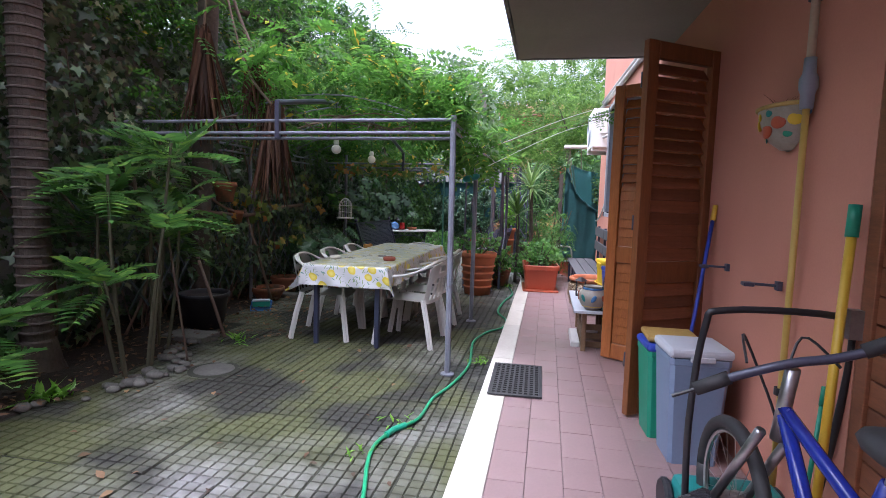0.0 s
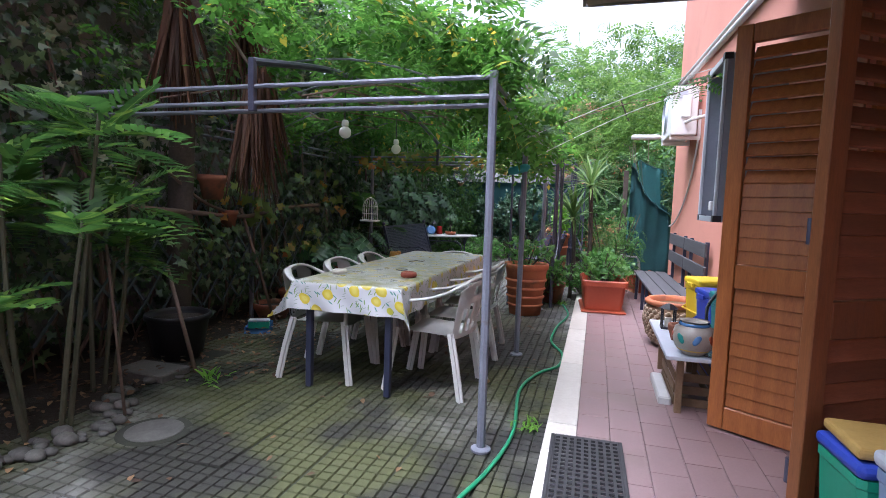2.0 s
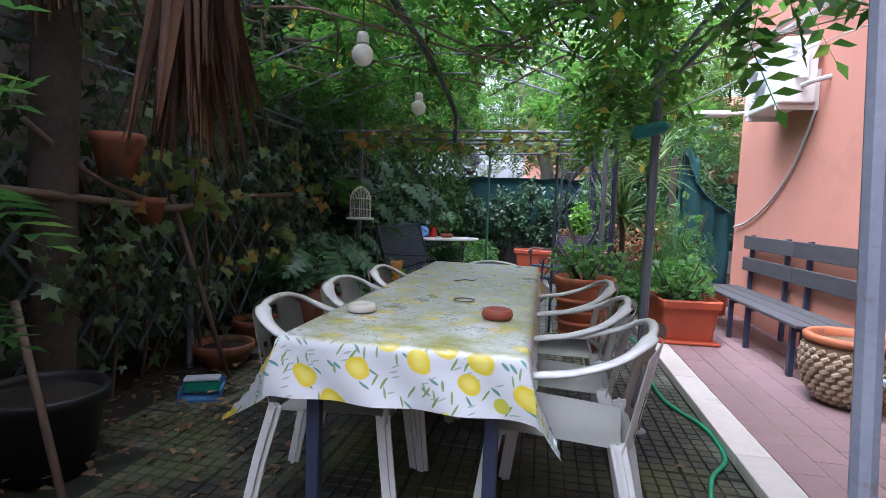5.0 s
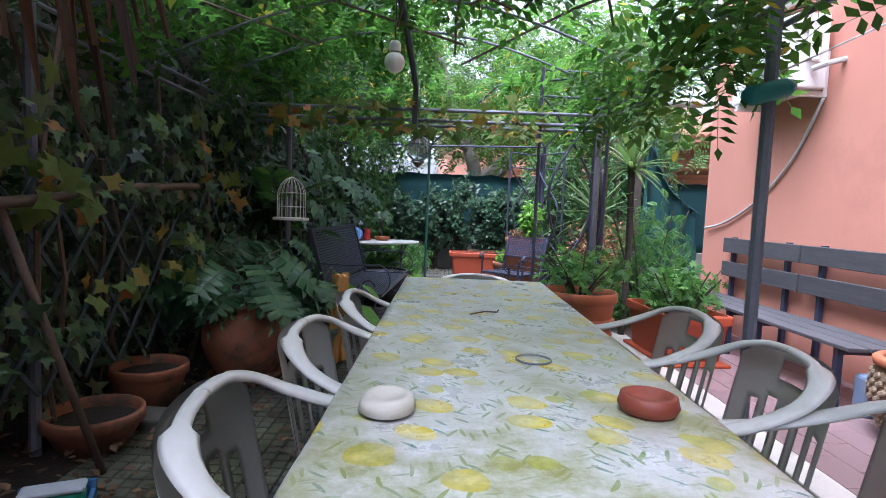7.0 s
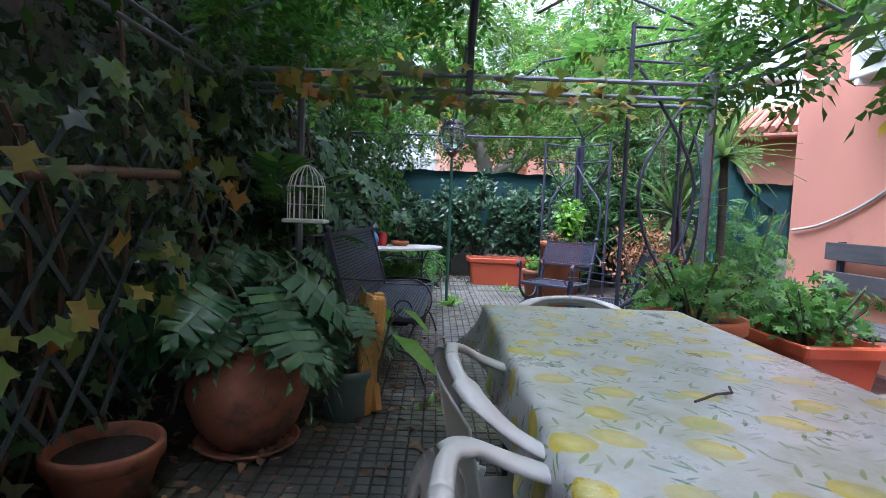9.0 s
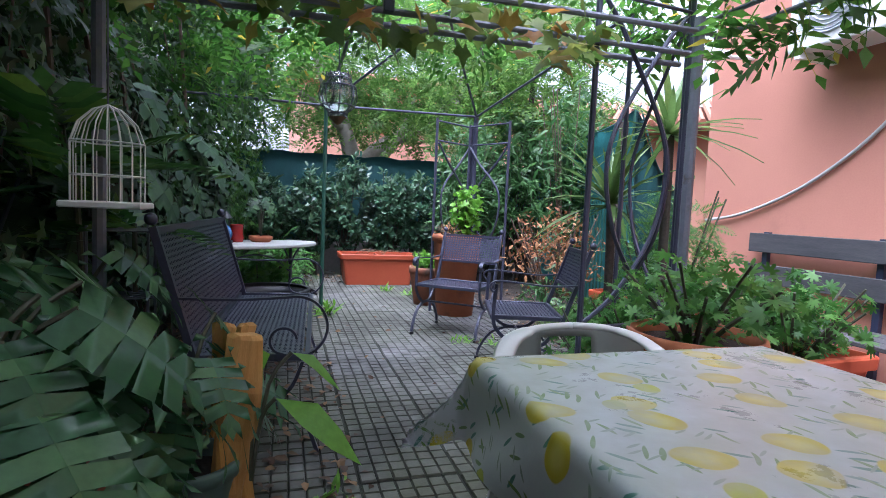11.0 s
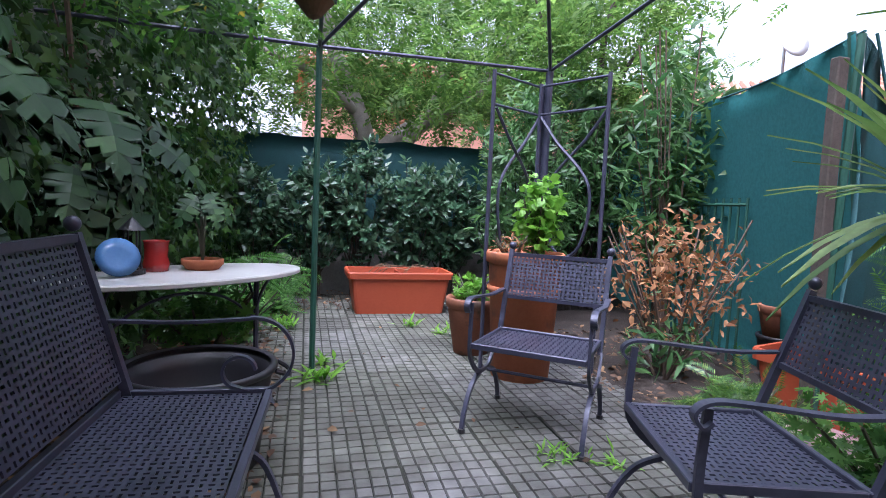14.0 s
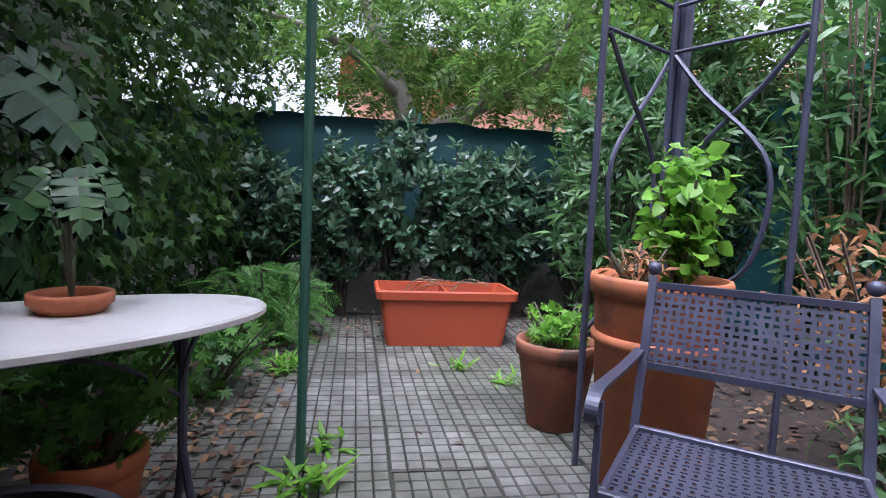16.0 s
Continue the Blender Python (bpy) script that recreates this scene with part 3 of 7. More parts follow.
def leaf_mesh(name, shape, P, Y, N, S, mat, parent=None, label=""):
    """One mesh of many leaves: at P, tips along Y, faces along N, sizes S."""
    V0, F0 = np.array(shape[0], float), shape[1]
    P, Y, N, S = (np.asarray(a, float) for a in (P, Y, N, S))
    Y = Y / np.linalg.norm(Y, axis=1, keepdims=True)
    X = np.cross(Y, N)
    X /= np.linalg.norm(X, axis=1, keepdims=True) + 1e-9
    Z = np.cross(X, Y)
    V = P[:, None] + S[:, None, None] * (V0[None, :, 0:1] * X[:, None] + V0[None, :, 1:2] * Y[:, None] + V0[None, :, 2:3] * Z[:, None])
    k, n = len(V0), len(P)
    lens = np.tile([len(f) for f in F0], n)
    flat = np.concatenate([np.array(f) for f in F0])
    loops = (flat[None] + (np.arange(n) * k)[:, None]).ravel()
    me = bpy.data.meshes.new(name)
    me.vertices.add(n * k)
    me.vertices.foreach_set("co", V.astype(np.float32).ravel())
    me.loops.add(len(loops))
    me.loops.foreach_set("vertex_index", loops.astype(np.int32))
    me.polygons.add(len(lens))
    me.polygons.foreach_set("loop_start", (np.cumsum(lens) - lens).astype(np.int32))
    me.update(calc_edges=True)
    me.validate()
    me.materials.append(M[mat])
    ob = new(name, me)
    if parent:
        ob.parent = parent
    if label:
        ob["label"] = label
    return ob


RNG = np.random.default_rng(7)


def scatter_box(n, x0, x1, y0, y1, z0, z1):
    return RNG.uniform((x0, y0, z0), (x1, y1, z1), (n, 3))


def thin_out(P, scale, keep):
    """Drops points where a slow noise is low, so that gaps and clumps form."""
    return P[[noise.noise(Vector(p) * scale) > keep for p in P]]


def leafy(name, shape, P, size, mat, face=(0, 0, 1), spread=0.9, hang=0.4, parent=None, label="", jitter=0.4):
    """Leaves at P that face roughly one way, tips out and down."""
    n = len(P)
    N = np.asarray(face, float)[None] + RNG.normal(0, spread, (n, 3))
    Y = RNG.normal(0, 1, (n, 3)) + np.array([0, 0, -hang])[None]
    Y -= N * (np.sum(Y * N, 1) / np.sum(N * N, 1))[:, None]
    return leaf_mesh(name, shape, P, Y, N, size * RNG.uniform(1 - jitter, 1 + jitter, n), mat, parent, label)


def rosette(n, centre, length, up0=0.2, up1=1.3):
    """Leaf bases, tips and faces of a head of leaves about one point."""
    a = RNG.uniform(0, 2 * math.pi, n)
    e = RNG.uniform(up0, up1, n)
    Y = np.stack([np.cos(a) * np.cos(e), np.sin(a) * np.cos(e), np.sin(e)], 1)
    N = np.stack([-np.cos(a) * np.sin(e), -np.sin(a) * np.sin(e), np.cos(e)], 1)
    return np.tile(np.array(centre, float), (n, 1)), Y, N, length * RNG.uniform(0.7, 1.15, n)


def shoot_leaves(name, shape, tips, dirs, per, size, mat, parent, length=0.14):
    """Leaves set round the ends of shoots."""
    n = len(tips) * per
    T, D = np.repeat(tips, per, 0), np.repeat(dirs, per, 0)
    D = D / np.linalg.norm(D, axis=1, keepdims=True)
    along = RNG.uniform(0, 1, (n, 1))
    rad = RNG.normal(0, 1, (n, 3))
    rad -= D * np.sum(rad * D, 1, keepdims=True)
    rad /= np.linalg.norm(rad, axis=1, keepdims=True)
    Y = D * RNG.uniform(0.1, 0.7, (n, 1)) + D * (1 - along) * 0.7 + rad
    return leaf_mesh(name, shape, T - D * along * length, Y, D + RNG.normal(0, 0.25, (n, 3)), size * RNG.uniform(0.65, 1.2, n), mat, parent)


# ---- ground, terrace, building ----
def bed_edge(y):
    """Where the soil bed meets the paving."""
    return float(np.interp(y, [-3, 4.3, 5.0, 9.3, 10.6, 15.5], [-3.02, -3.02, -3.42, -3.4, -2.95, -2.75]))


def ground():
    bm = bmesh.new()
    bmesh.ops.create_grid(bm, x_segments=2, y_segments=2, size=1500)
    bmesh.ops.translate(bm, verts=bm.verts, vec=(0, 0, -0.06))
    tagged(part("ground", bm, "soil"), "dark bare earth with leaf litter", "ground", kind="structure")
    # planted bed along the hedge, uneven soil
    bm = bmesh.new()
    nx, ny = 16, 120
    vs = [[bm.verts.new((-4.6 + (4.6 + bed_edge(-3 + 18.5 * j / ny)) * i / nx, -3 + 18.5 * j / ny, -0.02 + 0.05 * min(1, (nx - i) / 4) + 0.05 * noise.noise(Vector((i * 0.5, j * 0.45, 1))) * min(1, (nx - i) / 3))) for j in range(ny + 1)] for i in range(nx + 1)]
    for i in range(nx):
        for j in range(ny):
            bm.faces.new((vs[i][j], vs[i + 1][j], vs[i + 1][j + 1], vs[i][j + 1]))
    tagged(part("soil_bed", bm, "soil", smooth=True), "dark soil bed with dead leaves under the hedge", "soil", kind="structure")
    bm = bmesh.new()
    nx, ny = 16, 40
    vs = [[bm.verts.new((-0.62 + 3.4 * i / nx, 8.35 + 6.3 * j / ny, -0.03 + 0.06 * min(1, i / 3) + 0.06 * noise.noise(Vector((i * 0.6, j * 0.6, 5))) * min(1, i / 3))) for j in range(ny + 1)] for i in range(nx + 1)]
    for i in range(nx):
        for j in range(ny):
            bm.faces.new((vs[i][j], vs[i + 1][j], vs[i + 1][j + 1], vs[i][j + 1]))
    tagged(part("soil_bed", bm, "soil", smooth=True), "dark soil bed behind the trellis", "soil", kind="structure")


ground()

tagged(part("paving_base", box(-3.5, -0.345, -4, 14.4, -0.058, -0.014), "joint"), "dark mossy joints between the pavers", "paving", kind="structure")
terrace = tagged(part("terrace", box(-0.34, 1.08, -4, 10.2, -0.055, 0.048), "grout"), "raised terrace slab with grey grout", "terrace", kind="structure")

wall = thing("wall_east", "salmon-pink plastered house wall", "wall", (1.08, 3.0, 0), 1.25, kind="structure")
DOOR = (3.62, 4.26)
for y0, y1, z0, z1 in ((-4, 1.05, 0.0, 6.5), (1.05, 1.9, 2.36, 6.5), (1.9, DOOR[0], 0.0, 6.5), (DOOR[0], DOOR[1], 2.36, 6.5), (DOOR[1], 9.75, 0.0, 6.5)):
    part("wall_section", box(0, 0.3, y0 - 3.0, y1 - 3.0, z0, z1), "plaster", wall)
tagged(part("wall_north", box(1.2, 7, 9.43, 9.73, 0, 6.5), "plaster"), "salmon-pink plastered house wall", "wall", kind="structure")
# the room behind the door; its dimness is partly in the soffit colour
tagged(part("room_wall", box(1.38, 3.5, 0.4, 0.5, 0, 2.6), "soffit"), "plastered wall inside the house in a shaded tone", "wall", kind="structure")
tagged(part("room_wall", box(1.38, 3.5, 5.0, 5.1, 0, 2.6), "soffit"), "plastered wall inside the house in a shaded tone", "wall", kind="structure")
tagged(part("room_wall", box(3.5, 3.6, 0.4, 5.1, 0, 2.6), "soffit"), "plastered wall inside the house in a shaded tone", "wall", kind="structure")
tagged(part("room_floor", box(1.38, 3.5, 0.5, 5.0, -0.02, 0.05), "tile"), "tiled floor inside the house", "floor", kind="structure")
tagged(part("room_ceiling", box(1.38, 3.5, 0.5, 5.0, 2.5, 2.6), "soffit"), "ceiling inside the house in a shaded tone", "ceiling", kind="structure")
# added wall behind the camera's start, out of view; blocks low sky light
tagged(part("wall_south", box(-4.6, 1.38, -4.3, -4, 0, 3), "plaster"), "unseen plain wall added behind the camera", "wall", kind="structure")

balcony = thing("balcony", "weathered concrete balcony slab with crumbling edge", "balcony", kind="structure")
bm = bmesh.new()
bx(bm, -0.28, 1.08, -4, 5.22, 2.75, 2.93)
bmesh.ops.subdivide_edges(bm, edges=bm.edges, cuts=14, use_grid_fill=True)
for v in bm.verts:
    if v.co.x < 0.6:
        v.co += Vector((noise.noise(v.co * 6), noise.noise(v.co * 6 + Vector((5, 0, 0))), noise.noise(v.co * 5))) * 0.018 * (1 if v.co.x < 0.1 else 0.2)
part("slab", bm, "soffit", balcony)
part("edge_band", box(-0.31, -0.284, -4, 5.24, 2.74, 2.99), "cement", balcony, "blackened cement edge")
part("end_band", box(-0.28, 1.08, 5.224, 5.25, 2.74, 2.99), "cement", balcony, "blackened cement edge")
lattice = thing("balcony_railing", "dark wire railing on the balcony edge", "railing", (0, 0, 2.99))
for k in range(36):
    part("wire", tube([(-0.3, -3.6 + k * 0.25, 0), (-0.3, -3.6 + k * 0.25 + 0.12, 0.3), (-0.3, -3.6 + k * 0.25, 0.9)], 0.006, 5), "dark_metal", lattice)
part("rail", tube([(-0.3, -4, 0.9), (-0.3, 5.2, 0.9)], 0.018), "dark_metal", lattice)


def shutter(at, turn, label, louvre_from=1.35, slats="wood_slat", frame_wood="wood_varnish"):
    """A louvred door leaf, hinged at the origin, running along +x, 0.64 wide and 2.29 high."""
    t = thing("door_shutter", label, "shutter", at, turn, "door shutters")
    W, H, D = 0.6, 2.27, 0.045
    for x in (0, W - 0.085):
        part("stile", box(x, x + 0.085, -D / 2, D / 2, 0, H, bevel=0.004), frame_wood, t)
    for z0, z1 in ((0, 0.13), (0.822, 0.956), (H - 0.1, H)):
        part("rail", box(0.087, W - 0.087, -D / 2 + 0.002, D / 2 - 0.002, z0, z1, bevel=0.004), frame_wood, t)
    z = 0.135
    while z < H - 0.15:
        if not (0.80 < z < 0.95):
            bm = bmesh.new()
            bx(bm, 0.087, W - 0.087, -0.007, 0.007, 0, 0.083, bevel=0.002)
            bmesh.ops.rotate(bm, verts=bm.verts, cent=(0, 0, 0), matrix=Matrix.Rotation(radians(34 if z > louvre_from else 8), 3, "X"))
            s = part("slat", bm, slats, t)
            s.location.z = z
        z += 0.075
    for z in (0.3, 1.15, 2.0):
        part("hinge", tube([(W - 0.01, -0.03, z), (W - 0.01, -0.03, z + 0.09)], 0.009), "dark_metal", t)
    return t


# near leaf: shade painted in with darker wood; far leaf keeps the lit orange
shutter((1.075, 3.6, 0.075), 180 + 34, "varnished louvred wooden door shutter, open, in a shaded red-brown", slats="wood_slat", frame_wood="wood_shaded")
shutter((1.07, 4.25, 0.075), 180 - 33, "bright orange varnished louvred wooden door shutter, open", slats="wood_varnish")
door = thing("door_1", "wooden door frame of the terrace door", "door", kind="structure")
for y in (DOOR[0], DOOR[1] - 0.06):
    part("jamb", box(1.1, 1.2, y, y + 0.06, 0.05, 2.36, bevel=0.003), "wood_varnish", door)
part("head", box(1.1, 1.2, DOOR[0] + 0.062, DOOR[1] - 0.062, 2.3, 2.36, bevel=0.003), "wood_varnish", door)
door2 = thing("door_2", "dark brown wooden door shutter beside the tools", "door", kind="structure")
for y0 in (1.06, 1.49):
    for a, b in ((0, 0.07), (0.33, 0.4)):
        part("stile", box(1.1, 1.15, y0 + a, y0 + b, 0.06, 2.34, bevel=0.003), "wood_slat", door2)
    for k in range(24):
        part("slat", box(1.112, 1.13, y0 + 0.072, y0 + 0.328, 0.1 + k * 0.092, 0.185 + k * 0.092, bevel=0.002), "wood_slat", door2)
part("hinge", box(1.06, 1.1, 1.86, 1.9, 0.95, 1.05), "steel", door2)

# west boundary: a dim wall that carries the ivy, and the rear fence
tagged(part("wall_west", box(-4.75, -4.45, -4, 15.2, -0.06, 3.2), "cement"), "stone boundary wall overgrown with ivy", "wall", kind="structure")
fence = thing("rear_fence", "low concrete wall topped with dark green shade net", "fence", kind="structure")
part("low_wall", box(-4.4, 4.2, 14.55, 14.75, -0.06, 0.5, bevel=0.01), "cement", fence)
bm = bmesh.new()
n = 90
rows = []
for j in range(8):
    rows.append([bm.verts.new((-4.4 + 8.6 * i / n, 14.6 + 0.035 * noise.noise(Vector((i * 0.25, j * 0.5, 0))), 0.5 + 1.36 * j / 7 + (0.03 * noise.noise(Vector((i * 0.3, 9, 0))) if j == 7 else 0))) for i in range(n + 1)])
for a, b in zip(rows, rows[1:]):
    for i in range(n):
        bm.faces.new((a[i], a[i + 1], b[i + 1], b[i]))
bmesh.ops.solidify(bm, geom=bm.faces[:], thickness=0.004)
part("shade_net", bm, "net", fence, smooth=True)
for k in range(7):
    part("post", tube([(-4.2 + 1.4 * k, 14.64, 0.5), (-4.2 + 1.4 * k, 14.64, 1.95)], 0.02), "green_metal", fence)


# ---- pergola, posts and bower ----
def pipe_thing(name, label, cat, lines, mat="pipe", names=None, group=""):
    t = thing(name, label, cat, group=group)
    for k, (pts, r) in enumerate(lines):
        part(names[k] if names else "bar", tube(pts, r, 8), mat, t)
    return t


X0, X1, Y0, Y1 = -3.66, -0.7, 4.06, 7.98
lines, nm = [], []
for x, y, h in ((X1, Y0, 2.03), (X0, 6.1, 1.95), (-0.75, 5.84, 1.98), (-0.77, Y1, 1.98), (-3.2, 8.2, 2.05)):
    foot = (x + 0.035, y - 0.13, 0) if y == Y0 else (x, y, 0)
    lines.append(([foot, (x, y, h)], 0.024)); nm.append("post")
for z in (2.0, 1.9, 1.86):
    lines.append(([(X0, Y0 + (0.05 if z == 1.86 else 0), z - 0.02), (X1, Y0 + (0.05 if z == 1.86 else 0), z)], 0.014)); nm.append("bar")
for z, y in ((1.92, Y1), (1.86, Y1 + 0.12), (1.83, Y1 + 0.2)):
    lines.append(([(X0 + 0.2, y, z - 0.02), (-0.7, y, z)], 0.014)); nm.append("bar")
for x, z in ((X1, 1.98), (X1 + 0.02, 1.9), (X0, 1.95), (X0, 1.87)):
    lines.append(([(x, Y0, z), (x, Y1, z)], 0.012)); nm.append("bar")
for y in (4.9, 5.6, 6.3, 7.0, 7.6):
    pts = [(X0 + (X1 - X0) * i / 14, y, 1.95 + 0.42 * math.sin(math.pi * i / 14)) for i in range(15)]
    lines.append((pts, 0.008)); nm.append("hoop")
pergola = pipe_thing("pergola", "blue-grey painted pipe pergola over the table", "pergola", lines, "pipe", nm)
part("king_post", box(-2.21, -2.17, Y0 - 0.02, Y0 + 0.02, 1.84, 2.16, bevel=0.004), "dark_metal", pergola)
part("king_post", box(-2.2, -2.16, Y1 - 0.02, Y1 + 0.02, 1.8, 2.1, bevel=0.004), "dark_metal", pergola)
part("ridge_beam", tube(curve([(-2.19, Y0, 2.14), (-2.2, 5.2, 2.34), (-2.22, 6.2, 2.36), (-2.2, 7.2, 2.26), (-2.18, Y1, 2.08)]), 0.024, 8), "dark_metal", pergola, "dark curved ridge beam")
for x, y in ((X1 + 0.035, Y0 - 0.13), (-0.75, 5.84), (-0.77, Y1)):
    part("base_plate", lathe([(0.0, 0.0), (0.055, 0.0), (0.055, 0.012), (0.03, 0.02), (0.0, 0.02)], 16, at=(x, y)), "pipe", pergola)


def trellis_panel(at, turn, w, h, group):
    """A wrought-iron panel with two uprights, cross bars and bowed scrolls."""
    t = thing("iron_trellis_panel", "dark wrought-iron trellis panel with bowed scrolls", "trellis", at, turn, group)
    for x in (0, w):
        part("upright", tube([(x, 0, 0), (x, 0, h)], 0.014), "dark_metal", t)
    for z in (0.55, h - 0.22, h - 0.02):
        part("cross_bar", tube([(0, 0, z), (w, 0, z)], 0.009), "dark_metal", t)
    top, low = h - 0.24, 0.57
    for s in (0, 1):
        f = (lambda x: x) if s == 0 else (lambda x: w - x)
        pts = curve([(f(0.02), 0.012 if s else -0.012, top), (f(0.3 * w), 0.012 if s else -0.012, top - 0.18), (f(0.8 * w), 0, (top + low) / 2 + 0.1), (f(0.72 * w), 0, (top + low) / 2 - 0.3), (f(0.35 * w), 0.012 if s else -0.012, low + 0.15), (f(0.02), 0, low)])
        part("scroll", tube(pts, 0.011, 6), "dark_metal", t)
    return t


trellis_panel((-1.2, 8.12, 0), 5, 0.55, 2.3, "bower panels")
trellis_panel((-0.64, 8.2, 0), 86, 0.53, 2.3, "bower panels")
trellis_panel((-1.06, 11.3, 0), 30, 0.55, 2.0, "bower panels")
trellis_panel((-0.36, 11.05, 0), 118, 0.55, 2.0, "bower panels")
bower = thing("bower_frame", "iron bower frame with thin beams", "pergola")
part("post", tube([(-2.18, 11.33, 0), (-2.18, 11.33, 2.04)], 0.019), "green_metal", bower, "green painted post")
part("post", tube([(-0.553, 11.55, 0), (-0.553, 11.55, 2.12)], 0.028), "dark_metal", bower)
for a, b in (((-2.18, 11.33, 2.03), (-0.55, 11.55, 2.1)), ((-0.55, 11.55, 2.1), (-0.65, 8.17, 2.28)), ((-0.55, 11.55, 2.1), (-1.4, 9.9, 2.55)), ((-2.18, 11.33, 2.03), (-1.4, 9.9, 2.55)), ((-0.65, 8.17, 2.28), (-1.4, 9.9, 2.55)), ((-2.18, 11.33, 2.03), (-3.6, 11.15, 2.0)), ((-2.18, 11.33, 2.03), (-2.2, 8.1, 2.1))):
    part("beam", tube([a, b], 0.012), "dark_metal", bower)


# ---- table and plastic chairs ----
def dining_table():
    t = thing("dining_table", "long garden table on dark blue metal legs", "table", (-1.73, 5.72, 0))
    part("tabletop", box(-0.4, 0.4, -1.29, 1.29, 0.72, 0.75, bevel=0.006), "white_plastic", t)
    for x in (-0.29, 0.3):
        for y in (-1.24, 1.2):
            part("leg", box(x - 0.022, x + 0.022, y - 0.022, y + 0.022, 0, 0.718, bevel=0.005), "frame_leg", t)
    part("apron", box(-0.3, 0.3, -1.22, 1.2, 0.66, 0.718), "frame_leg", t)


M["frame_leg"] = surface("dark_blue_leg", (0.02, 0.025, 0.05), (0.035, 0.04, 0.075), 5, 60, 0.45)
dining_table()


def tablecloth():
    a, b, ov = 0.405, 1.295, 0.19
    nu, nv = 60, 150
    me = bpy.data.meshes.new("tablecloth")
    V, F, UV = [], [], []
    us = [-(a + ov) + 2 * (a + ov) * i / nu for i in range(nu + 1)]
    vs = [-(b + ov) + 2 * (b + ov) * j / nv for j in range(nv + 1)]
    for u in us:
        for v in vs:
            du, dv = max(abs(u) - a, 0), max(abs(v) - b, 0)
            x, y = max(-a, min(a, u)), max(-b, min(b, v))
            drop = max(du, dv) + 0.35 * min(du, dv)
            k = min(1, drop / ov)
            wave = 0.012 * math.sin(u * 23 + v * 19) * k
            x += math.copysign(0.02 * k + 0.10 * min(du, dv) / ov * k + wave if du else 0, u)
            y += math.copysign(0.02 * k + 0.10 * min(du, dv) / ov * k + wave if dv else 0, v)
            z = 0.754 - drop + 0.0018 * noise.noise(Vector((u * 7, v * 7, 0)))
            V.append((x - 1.73, y + 5.72, z))
            UV.append((u, v))
    for i in range(nu):
        for j in range(nv):
            q = i * (nv + 1) + j
            F.append((q, q + nv + 1, q + nv + 2, q + 1))
    me.from_pydata(V, [], F)
    lay = me.uv_layers.new(name="UVMap")
    for lp in me.loops:
        lay.data[lp.index].uv = UV[lp.vertex_index]
    me.polygons.foreach_set("use_smooth", [True] * len(me.polygons))
    me.materials.append(M["cloth"])
    tagged(new("tablecloth", me), "white oilcloth with yellow lemon print, worn and stained", "tablecloth")


tablecloth()


